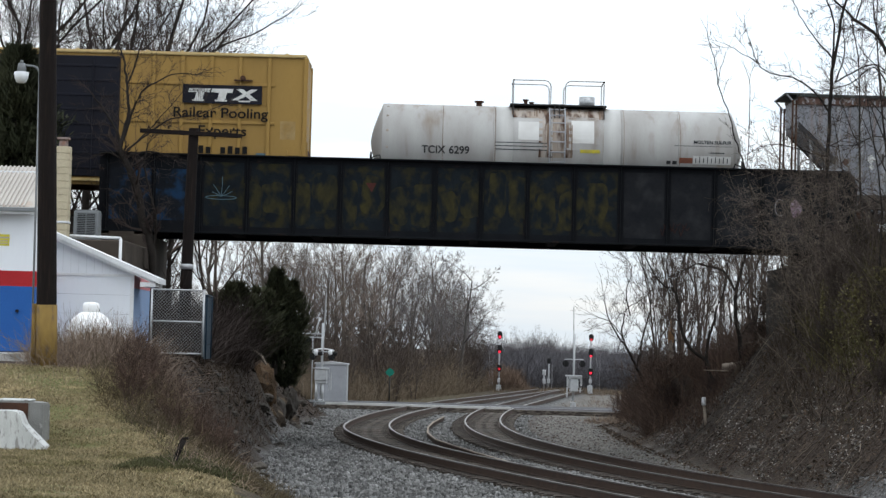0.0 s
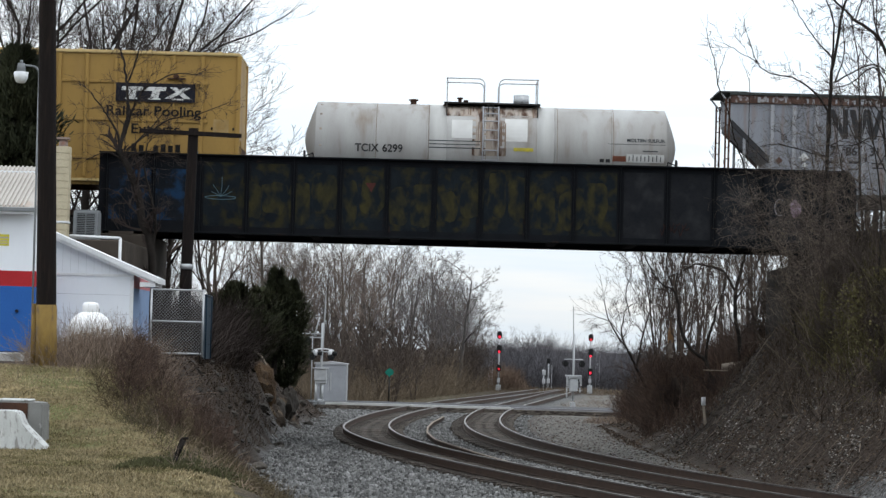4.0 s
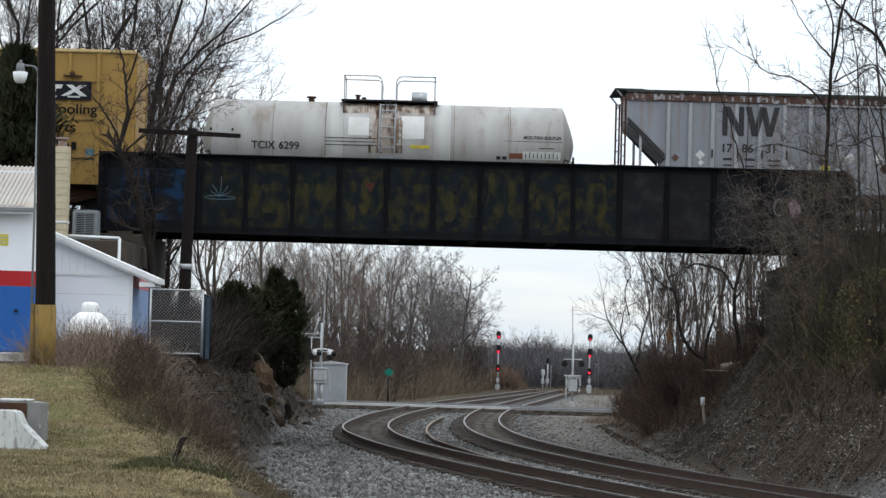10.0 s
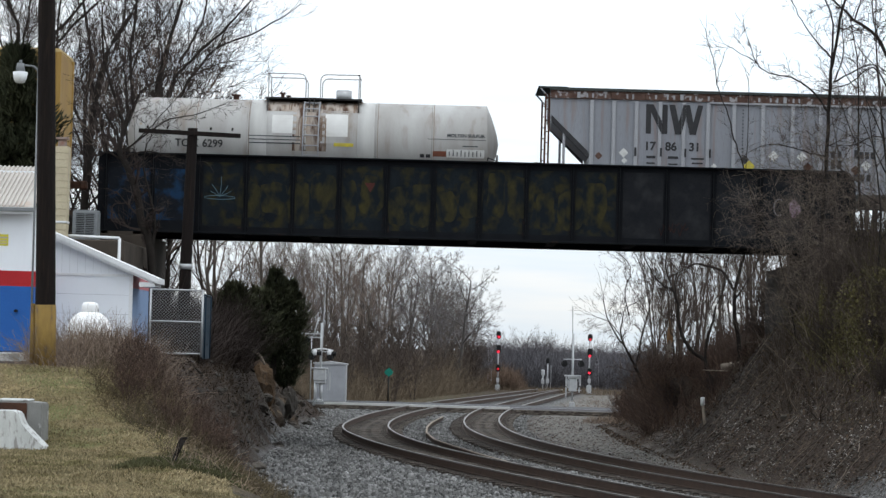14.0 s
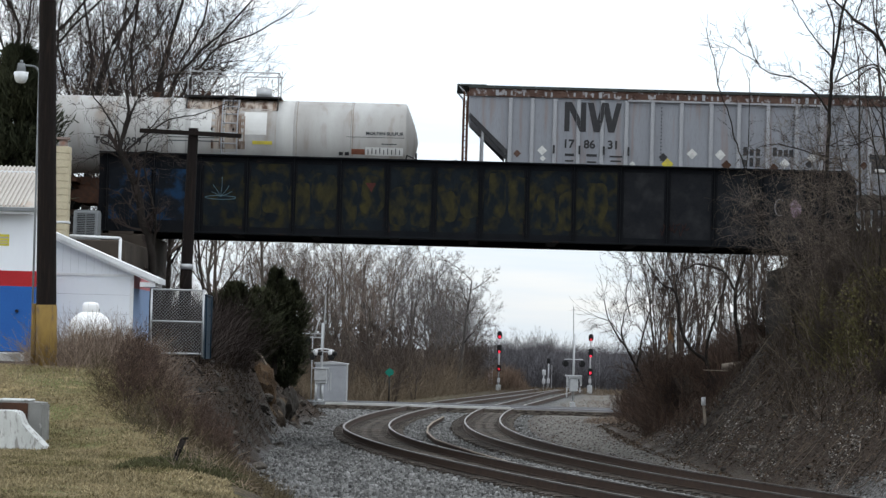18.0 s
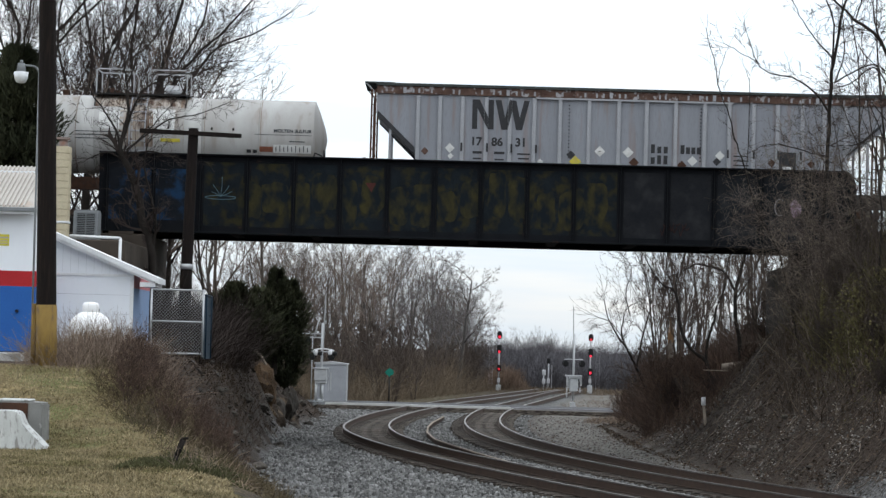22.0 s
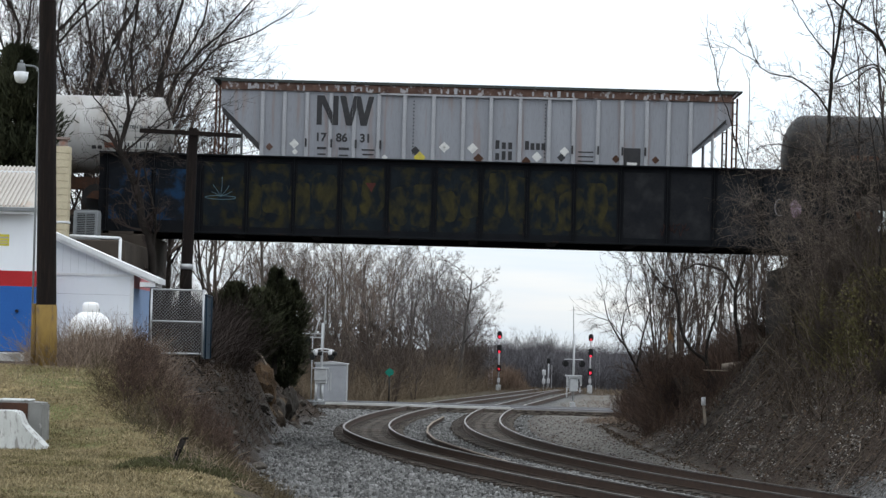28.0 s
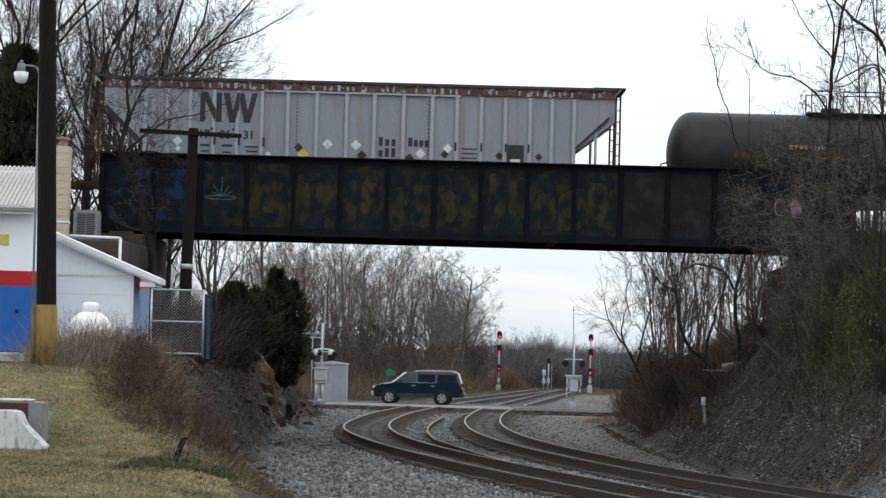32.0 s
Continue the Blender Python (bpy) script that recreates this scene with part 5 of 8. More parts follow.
# ---- propane tank ----
pt = thing("propane_tank", -8.12, 60.2, 2.78, "white upright propane tank with domed lid", "propane tank")
part("tank", lathe(B(), [(0.1, 0.44)] + [(0.15, 0.51), (0.56, 0.51)] + [(0.56 + 0.46 * math.sin(a), 0.51 * math.cos(a)) for a in np.linspace(0.15, 1.5, 8)], "z", 32), M["propane"], pt)
part("foot_ring", lathe(B(), [(0.0, 0.3), (0.14, 0.3)], "z", 24), M["propane"], pt)
part("lid", lathe(B(), [(0.9, 0.2), (1.14, 0.195), (1.2, 0.16), (1.22, 0.03)], "z", 24), M["propane"], pt, "domed valve lid")
part("latch", box(B(), 0.17, 0.2, -0.05, 0.0, 1.0, 1.06), M["dark"], pt)

# ---- poles and lamps ----


def timber_pole(name, x, y, z, h, r, label, lean=(0.0, 0.0)):
    p = thing(name, x, y, z, label, "utility pole")
    b = B()
    prev = None
    for k in range(9):
        a = k / 8
        q = Vector((lean[0] * h * a, lean[1] * h * a, h * a))
        if prev is not None:
            rod(b, prev, q, r * (1 - 0.25 * (k - 1) / 8), r * (1 - 0.25 * a), 14, False)
        prev = q
    bmesh.ops.remove_doubles(b, verts=b.verts[:], dist=1e-4)
    part("shaft", b, M["wood_pole"], p)
    return p


big = timber_pole("utility_pole", -7.565, 50, 2.4, 9.6, 0.20, "dark creosoted utility pole with yellow painted base", (-0.028, 0))
b = B()
rod(b, (0, 0, 0.0), (-0.034, 0, 1.38), 0.207, 0.2, 16)
part("painted_base", b, M["pole_yellow"], big, "faded yellow painted base")
guard = B()
rod(guard, (-0.27, 0.1, 0.25), (-0.28, 0.1, 1.4), 0.055, n=8)
part("cable_guard", guard, M["pole_yellow"], big)
kb = thing("concrete_kerb", -8.35, 58.6, 2.66, "short pale concrete kerb blocks beside the wall", "kerb")
for k in range(2):
    part("block", box(B(), -0.18 + 0.02 * k, 0.16, -0.25 + 0.3 * k, 0.0 + 0.3 * k, 0, 0.16 + 0.12 * k, 0.02), M["concrete"], kb)
lp = thing("street_lamp", -8.18, 52, 2.8, "slim grey lamp pole with white globe lamp", "street lamp")
b = B()
arc = [(-0.02 - 0.16 * (1 - math.cos(a)), 0, 5.62 + 0.17 * math.sin(a)) for a in np.linspace(0, math.pi / 2, 6)]
pipe(b, [(0.0, 0, 0), (-0.02, 0, 5.62), *arc, (-0.35, 0, 5.8)], 0.022, 8)
part("pole", b, M["ac"], lp)
part("lamp_housing", rod(B(), (-0.385, 0, 5.66), (-0.385, 0, 5.84), 0.10, 0.07, 14), M["ac"], lp)
part("globe", lathe(B(), [(5.50, 0.06), (5.52, 0.10), (5.60, 0.135), (5.72, 0.15), (5.73, 0.10)], "z", 20), M["lamp_glass"], lp, "white lamp globe", pose(-0.385, 0, -0.06))
part("photo_cell", rod(B(), (-0.385, 0, 5.83), (-0.385, 0, 5.9), 0.03), M["ac"], lp)

arm = timber_pole("utility_pole", -7.75, 78, 2.4, 7.15, 0.20, "dark wooden utility pole with a crossarm", (0.02, 0))
part("crossarm", box(B(), -1.46, 1.6, -0.2, -0.08, -0.065, 0.065, 0.01), M["wood_pole"], arm, "long wooden crossarm", pose(0, 0, 6.99, 0, 1.6, 0))
part("pole_band", rod(B(), (0.06, 0, 2.9), (0.065, 0, 3.06), 0.204, n=14), M["galvanised"], arm, "grey metal band")
for x in (-1.2, -0.6, 0.7, 1.35):
    part("insulator", rod(B(), (x, -0.14, 7.10), (x, -0.14, 7.18), 0.03), M["wood_pole"], arm)
part("cable", pipe(B(), [(0.12, -0.02, 6.9), (0.2, -0.1, 4.2), (0.16, 0, 3.0)], 0.02, 5), M["black_steel"], arm)

# ---- concrete barriers on the lawn ----
front_barrier = thing("concrete_barrier", -6.62, 41.0, 1.36, "white painted concrete barrier with worn dark foot", "barrier", "barriers on the lawn")
part("block", prism(B(), [(-1.5, 0), (0.48, 0), (0.48, 0.07), (0.12, 0.42), (0.05, 0.60), (-0.05, 0.64), (-1.5, 0.62)], -0.3, 0.3, 0.02), M["barrier"], front_barrier, "chipped white paint")
rear_barrier = thing("concrete_barrier", -6.60, 41.9, 1.38, "bare grey concrete barrier with rough end", "barrier", "barriers on the lawn")
part("block", prism(B(), [(-0.5, 0), (0.27, 0), (0.26, 0.72), (0.05, 0.74), (-0.5, 0.75)], -0.28, 0.5, 0.02), M["barrier_grey"], rear_barrier, "rough grey concrete")
# thin plate on the face, a recess's shade put into its dark colour
part("stain", box(B(), -0.48, 0.03, -0.31, -0.282, 0.36, 0.72), M["rust"], rear_barrier, "rusty dark plate standing for a shaded recess")
part("pale_top", box(B(), -0.48, 0.04, -0.26, 0.4, 0.745, 0.775, 0.01), M["barrier"], rear_barrier)
stk = thing("dead_stump", -3.52, 34.6, ground_z(-3.52, 34.6), "dark broken dead stump in the grass", "stump")
stk.matrix_basis = stk.matrix_basis @ Matrix.Scale(0.66, 4)
part("wood", pipe(B(), [(0, 0, -0.1), (0.08, 0, 0.2), (0.22, 0.03, 0.52)], 0.05, 7), M["bark_dark"], stk)
part("snag", pipe(B(), [(0.10, 0, 0.36), (0.18, 0.02, 0.55), (0.30, 0, 0.56)], 0.03, 6), M["bark_dark"], stk)

# ---- level crossing equipment ----


def crossing_gate(x, y, z, arm_up, label, s=1):
    g = thing("crossing_signal", x, y, z, label, "crossing signal", "level crossing signals")
    part("base", box(B(), -0.16, 0.16, -0.16, 0.16, -0.2, 0.12, 0.02), M["galvanised"], g)
    part("mast", rod(B(), (0, 0, 0.2), (0, 0, 4.2), 0.065, n=12), M["galvanised"], g)
    part("mechanism", box(B(), -0.3, 0.3, -0.2, 0.2, 0.95, 1.4, 0.03), M["galvanised"], g, "grey gate mechanism box")
    part("side_arm", rod(B(), (-0.55, 0, 2.66), (0.55, 0, 2.66), 0.03, n=8), M["galvanised"], g)
    for q in (-1, 1):
        f = part("flasher", rod(B(), (q * 0.5, -0.05, 2.4), (q * 0.5, -0.09, 2.4), 0.19, n=20), M["signal_black"], g, "black round flasher backing")
        part("lens", rod(B(), (q * 0.5, -0.1, 2.4), (q * 0.5, -0.13, 2.4), 0.09, n=14), M["signal_black"], f)
        part("hood", box(B(), q * 0.5 - 0.11, q * 0.5 + 0.11, -0.34, -0.1, 2.3, 2.52), M["signal_black"], f)
    for k in range(3):
        part("arm_support", box(B(), 0.3 * s - 0.04, 0.3 * s + 0.04, 0.1, 0.18, 1.2 + 0.1 * k, 1.28 + 0.1 * k), M["galvanised"], g)
    lean = Matrix.Rotation(radians(arm_up), 4, "Y")
    a = part("gate_arm", box(B(), -0.025, 0.025, -0.02, 0.02, 0, 4.5), M["galvanised"], g, "raised pale gate arm", Matrix.Translation((0.02, -0.2, 1.3)) @ lean)
    for k in range(5):
        part("stripe", box(B(), -0.03, 0.03, -0.022, 0.022, 0.8 + k * 0.75, 1.1 + k * 0.75), M["galvanised"], a)
    return g


crossing_gate(-6.35, 139.4, 0.1, 1.5, "grey crossing signal with raised gate beside the road")
g2 = crossing_gate(7.95, 155, 0.0, -1.5, "grey crossing signal mast with gate mechanism", -1)
part("bracket_panel", box(B(), -0.3, 0.5, -0.3, -0.26, 1.5, 1.72), M["galvanised"], g2)
part("counterweight_arm", box(B(), 0.4, 0.5, -0.3, -0.2, 1.1, 1.55), M["galvanised"], g2)
for z in (1.0, 1.65):
    part("side_frame", box(B(), -0.42, -0.34, -0.3, -0.24, z - 0.6, z), M["galvanised"], g2)
    part("side_frame", box(B(), 0.36, 0.44, -0.3, -0.24, z - 0.3, z), M["galvanised"], g2)
part("top_plate", box(B(), -0.48, 0.48, -0.32, 0.1, 1.64, 1.73, 0.02), M["galvanised"], g2)
part("lower_box", box(B(), -0.22, 0.26, -0.3, 0.1, 0.75, 1.6, 0.03), M["galvanised"], g2)
ca = thing("crossing_lamp_arm", -6.9, 139.6, 0.1, "grey bracket with side-facing crossing lamps", "crossing signal", "level crossing signals")
part("post", rod(B(), (0.02, 0, 0), (0.02, 0, 3.5), 0.03), M["galvanised"], ca)
part("slanting_post", rod(B(), (0.12, 0, 3.5), (0.36, 0, 4.5), 0.035), M["galvanised"], ca)
for z in (3.38, 3.58):
    part("arm", box(B(), -0.75, 0.55, -0.03, 0.03, z, z + 0.07), M["galvanised"], ca)
part("lamp_back", rod(B(), (-0.3, -0.1, 3.2), (-0.3, -0.06, 3.2), 0.26, n=16), M["signal_black"], ca)
hood = [(-0.25 + 0.13 * k, -0.25, 2.72 + 0.10 * math.sin(k / 9 * math.pi)) for k in range(10)]
part("lamp_bracket", pipe(B(), [(x + 0.28, y, z) for x, y, z in hood], 0.045, 6), M["trim_white"], ca, "curved white lamp bracket")
for x in (0.22, 1.0):
    lamp = part("crossing_lamp", lathe(B(), [(-0.15, 0.03), (-0.12, 0.09), (0.0, 0.13), (0.11, 0.11), (0.16, 0.04)], "z", 16), M["trim_white"], ca, "white crossing lamp housing", pose(x, -0.3, 2.6))
    part("lamp_visor", rod(B(), (0.1, 0, -0.02), (0.36, 0, -0.03), 0.09, 0.13, 14), M["signal_black"], lamp)
part("relay_case", box(B(), 0.18, 0.85, -0.45, -0.1, 1.1, 1.74, 0.04), M["galvanised"], ca, "grey relay case")
part("case_roof", box(B(), 0.08, 0.94, -0.5, 0.0, 1.74, 1.80, 0.02), M["galvanised"], ca)
part("conduit", pipe(B(), [(0.95, -0.2, 0.6), (0.95, -0.2, 1.72)], 0.03, 6), M["galvanised"], ca)
for x in (0.3, 0.62):
    part("leg", rod(B(), (x, -0.25, -0.1), (x, -0.25, 1.1), 0.07), M["galvanised"], ca)
part("footing", box(B(), 0.15, 0.8, -0.4, 0.0, -0.25, 0.02, 0.04), M["ac"], ca)

shed = thing("signal_hut", -6.0, 143.6, -0.05, "grey aluminium railway signal hut", "equipment hut")
part("cabin", box(B(), -0.86, 0.88, -0.6, 1.4, 0, 2.12, 0.02), M["aluminium_shed"], shed)
part("roof", prism(B(), [(-0.92, 2.12), (0.94, 2.12), (0.94, 2.17), (0.0, 2.28), (-0.92, 2.2)], -0.66, 1.46), M["galvanised"], shed)
part("door", box(B(), 0.05, 0.8, -0.62, -0.601, 0.08, 2.0), M["aluminium_shed"], shed)
part("corner_strip", box(B(), 0.84, 0.90, -0.63, -0.58, 0, 2.12), M["galvanised"], shed)
part("hinge_box", box(B(), -0.02, 0.05, -0.66, -0.62, 0.7, 1.7), M["galvanised"], shed)


def wayside_signal(x, y, z, h, heads, label, s=1):
    g = thing("railway_signal", x, y, z, label, "railway signal", "railway signals")
    part("base", box(B(), -0.2, 0.2, -0.2, 0.2, -0.2, 0.55, 0.03), M["galvanised"], g)
    part("mast", rod(B(), (0, 0, 0.3), (0, 0, h - 0.2), 0.07, n=10), M["galvanised"], g)
    part("relay_box", box(B(), -0.12, 0.12, -0.22, -0.07, 0.75, 1.1, 0.02), M["galvanised"], g)
    ladder(g, s * 0.5, s * 0.8, 0.25, 0.2, h - 0.6, M["galvanised"], 14, 0.004)
    for zc, hh, lz, mt in heads:
        hd = part("signal_head", prism(B(), [(math.cos(a) * 0.2, zc + max(0, hh / 2 - 0.2) * (1 if math.sin(a) >= 0 else -1) + math.sin(a) * 0.2) for a in (k * math.tau / 20 for k in range(20))], -0.35, -0.15), M["signal_black"], g, "black oval signal head")
        part("lit_lens", rod(B(), (0, -0.36, lz), (0, -0.40, lz), 0.10, n=16), M[mt], hd, "glowing red lens")
    return g


wayside_signal(4.85, 215, -0.35, 5.0, ((4.66, 0.66, 4.5, "red_lamp"), (3.5, 0.72, 3.28, "red_lamp"), (1.92, 0.6, 1.86, "red_lamp_dim")), "tall railway signal mast showing three red lights", -1)
wayside_signal(12.4, 215, -0.2, 4.8, ((4.5, 0.6, 4.33, "red_lamp_dim"), (3.25, 0.72, 2.98, "red_lamp"), (1.66, 0.62, 1.58, "red_lamp")), "tall railway signal mast showing red lights")
for x, y, z0, h in ((9.8, 235, -0.35, 2.8), (9.1, 228, -0.3, 1.75), (15.7, 260, -0.6, 3.1)):
    g = thing("signal_mast", x, y, z0, "distant grey signal mast seen from behind", "railway signal", "railway signals")
    part("mast", rod(B(), (0, 0, 0), (0, 0, h), 0.06, n=8), M["galvanised"], g)
    part("head", box(B(), -0.16, 0.16, -0.2, 0.2, h - 0.5, h, 0.06), M["signal_black" if h > 2 else "galvanised"], g)
    part("box", box(B(), -0.14, 0.14, -0.25, -0.05, 0.5, 0.95, 0.03), M["galvanised"], g)
    part("rung_rail", rod(B(), (0.3, 0, 0), (0.3, 0, h - 0.6), 0.02, n=6), M["galvanised"], g)

sg = thing("green_sign", -2.9, 150, -0.1, "green diamond sign on a dark post", "sign")
part("post", rod(B(), (0, 0, 0), (0, 0, 1.6), 0.04), M["black_steel"], sg)
part("plate", prism(B(), [(-0.28, 1.75), (0, 1.48), (0.28, 1.75), (0, 2.02)], -0.07, -0.05), M["green_sign"], sg)
part("plate_side", box(B(), -0.2, 0.2, 0.05, 0.07, 1.6, 1.9), M["green_sign"], sg)

bt = thing("broken_trunk", 9.15, 104, 1.6, "broken tree trunk with orange split wood", "tree trunk")
part("stump", rod(B(), (0, 0, 0), (0.05, 0, 2.1), 0.1, 0.09, 10), M["bark"], bt)
for k in range(5):
    part("splinter", prism(B(), [(-0.09 + 0.045 * k, 2.0), (-0.03 + 0.045 * k, 2.0), (-0.05 + 0.05 * k, 2.6 + 0.6 * ((k * 3) % 4) / 4)], -0.08 + 0.03 * (k % 3), 0.02 + 0.03 * (k % 3)), M["fresh_wood"], bt, "orange split wood")
rtb = thing("uprooted_stump", 10.9, 96, ground_z(10.9, 96) + 0.05, "grey brown broken stump lying on the bank", "stump")
part("trunk", rod(B(), (-0.5, 0, 0.12), (0.25, 0, 0.2), 0.15, 0.2, 10), M["old_stick"], rtb)
for k in range(9):
    a = k * 0.7
    part("root", pipe(B(), [(0.2, 0, 0.2), (0.36, 0.12 * math.cos(a), 0.2 + 0.2 * math.sin(a)), (0.5 + 0.12 * (k % 2), 0.25 * math.cos(a), 0.22 + 0.36 * math.sin(a))], 0.035, 5), M["old_stick"], rtb)
part("long_pole", pipe(B(), [(-1.2, -0.2, 0.02), (0.2, -0.2, 0.0), (1.6, -0.1, -0.1)], 0.02, 5), M["dead_wood"], rtb, "thin pale pole lying across")
wp = thing("marker_post", 8.93, 87, 0.62, "leaning white topped marker post on the bank", "marker post")
part("post", pipe(B(), [(0.05, 0, -0.3), (-0.10, 0, 0.95)], 0.05, 7), M["dead_wood"], wp)
part("cap", rod(B(), (-0.09, -0.01, 0.85), (-0.10, -0.01, 1.12), 0.075, n=10), M["trim_white"], wp, "white painted top")
for x, y, mt in ((11.2, 150, "red_band"), (12.6, 160, "galvanised"), (13.5, 152, "galvanised")):
    q = thing("marker_post", x, y, -0.2, "thin pale roadside marker post", "marker post")
    part("post", rod(B(), (0.15, 0, 0), (-0.1, 0, 2.0), 0.06), M["dead_wood" if mt == "red_band" else mt], q)
    part("cap", rod(B(), (-0.08, 0, 1.8), (-0.1, 0, 2.15), 0.06), M["rust" if mt == "red_band" else mt], q)
low = thing("low_bin", 12.5, 151, -0.2, "low brown box beside the road", "box")
part("body", box(B(), -0.8, 0.8, -0.4, 0.4, 0, 0.7, 0.04), M["rust"], low)
part("lid", box(B(), -0.85, 0.85, -0.45, 0.45, 0.7, 0.76, 0.02), M["rust"], low)


# ---- the sport utility car ----
def suv():
    """Nose towards -x, near side towards -y."""
    c = thing("car", 0, 0, 0, "dark teal sport utility car with alloy wheels", "car")
    W = 0.96
    low = [(-2.58, 0.50), (-2.60, 0.74), (-2.55, 0.98), (-2.40, 1.08), (-1.45, 1.20), (-1.35, 1.24), (2.45, 1.24), (2.56, 1.0), (2.60, 0.62), (2.52, 0.46), (-2.45, 0.40)]
    body = part("body", prism(B(), low, -W, W, 0.06), M["car_paint"], c)
    for x in (-1.62, 1.42):
        for s in (-1, 1):
            part("wheel_arch", rod(B(), (x, s * (W - 0.2), 0.42), (x, s * (W + 0.004), 0.42), 0.48, n=28), M["tyre"], body)
    cab = B()
    lo = [(-1.42, 1.22), (2.50, 1.22)]
    hi = [(-0.62, 1.88), (2.28, 1.90)]
    v = [cab.verts.new((x, s * w, z)) for s in (-1, 1) for x, z, w in ((-1.42, 1.22, 0.93), (2.50, 1.22, 0.93), (2.30, 1.88, 0.76), (-0.55, 1.88, 0.76))]
    for f in ((0, 1, 2, 3), (7, 6, 5, 4), (0, 4, 5, 1), (1, 5, 6, 2), (2, 6, 7, 3), (3, 7, 4, 0)):
        cab.faces.new([v[i] for i in f])
    bmesh.ops.recalc_face_normals(cab, faces=cab.faces[:])
    bmesh.ops.bevel(cab, geom=cab.edges[:], offset=0.06, segments=3, affect="EDGES")
    part("cabin", cab, M["car_paint"], c)

    def pane(x0, x1, x2, x3, mat, s, name="side_window"):
        b = B()
        def on(x, z):
            t = (z - 1.22) / 0.66
            return (x, s * (0.93 - 0.17 * t + 0.008), z)
        f = [b.verts.new(on(x, z)) for x, z in ((x0, 1.29), (x1, 1.29), (x2, 1.76), (x3, 1.76))]
        g = [b.verts.new((q.co.x, q.co.y - s * 0.03, q.co.z)) for q in f]
        b.faces.new(f)
        b.faces.new(g[::-1])
        for i in range(4):
            b.faces.new((f[i], g[i], g[(i + 1) % 4], f[(i + 1) % 4]))
        bmesh.ops.recalc_face_normals(b, faces=b.faces[:])
        part(name, b, mat, c)

    for s in (-1, 1):
        pane(-1.12, -0.08, -0.08, -0.52, M["car_glass_front"], s)
        pane(0.02, 1.0, 1.0, 0.02, M["car_glass"], s)
        pane(1.12, 2.32, 2.2, 1.12, M["car_glass"], s)
        part("belt_trim", box(B(), -1.2, 1.05, s * 0.955 - 0.012, s * 0.955 + 0.012, 1.25, 1.275), M["chrome"], c, "bright belt trim")
        part("cladding", box(B(), -1.15, 0.95, s * W - 0.02, s * W + 0.02, 0.40, 0.62, 0.01), M["car_grey"], c, "grey lower cladding")
        part("door_handle", box(B(), -0.35, -0.12, s * W - 0.02, s * W + 0.03, 1.06, 1.11), M["chrome"], c)
        part("door_handle", box(B(), 0.75, 0.98, s * W - 0.02, s * W + 0.03, 1.06, 1.11), M["chrome"], c)
        for x in (-0.05, 1.04):
            part("door_seam", box(B(), x - 0.008, x + 0.008, s * W - 0.003, s * W + 0.003, 0.62, 1.22), M["tyre"], c)
        part("mirror", box(B(), -1.08, -0.9, s * 1.05 - 0.1, s * 1.05 + 0.1, 1.26, 1.42, 0.03), M["car_paint"], c)
        part("headlight", box(B(), -2.57, -2.38, s * 0.72 - 0.2, s * 0.72 + 0.22, 0.86, 1.02, 0.02), M["head_lamp"], c, "clear headlight")
        part("tail_light", box(B(), 2.46, 2.57, s * 0.88 - 0.07, s * 0.88 + 0.085, 0.92, 1.26, 0.015), M["tail_lamp"], c, "red tail light")
        part("roof_rack", pipe(B(), [(-0.2, s * 0.68, 1.88), (-0.1, s * 0.68, 1.96), (2.0, s * 0.68, 1.97), (2.15, s * 0.68, 1.9)], 0.025, 6), M["galvanised"], c, "bright roof rail")
    b = B()
    rows_ = [[b.verts.new((xb - 0.24 * (1 - (v / 0.9) ** 2) - 0.02, v * (1 - 0.14 * k), zb + 0.02)) for v in np.linspace(-0.9, 0.9, 9)] for k, (xb, zb) in enumerate(((-1.36, 1.24), (-0.60, 1.84)))]
    for k in range(8):
        b.faces.new((rows_[0][k], rows_[0][k + 1], rows_[1][k + 1], rows_[1][k])).smooth = True
    hd = B()
    ridge = [[hd.verts.new((xb, v * 0.94, zb + 0.07 * (1 - v * v))) for v in np.linspace(-1, 1, 7)] for xb, zb in ((-2.42, 1.06), (-2.0, 1.135), (-1.4, 1.215))]
    for r0, r1 in zip(ridge[:-1], ridge[1:]):
        for k in range(6):
            hd.faces.new((r0[k], r0[k + 1], r1[k + 1], r1[k])).smooth = True
    part("hood", hd, M["car_paint_top"], c, "glossy hood with part of its sky highlight in the paint")
    part("windscreen", b, M["car_glass_clear"], c)
    part("front_bumper", box(B(), -2.68, -2.45, -0.93, 0.93, 0.45, 0.72, 0.05), M["chrome"], c, "bright front bumper")
    part("rear_bumper", box(B(), 2.48, 2.70, -0.93, 0.93, 0.45, 0.72, 0.05), M["car_grey"], c)
    part("grille", box(B(), -2.60, -2.54, -0.5, 0.5, 0.76, 1.0), M["chrome"], c)
    wheels = []
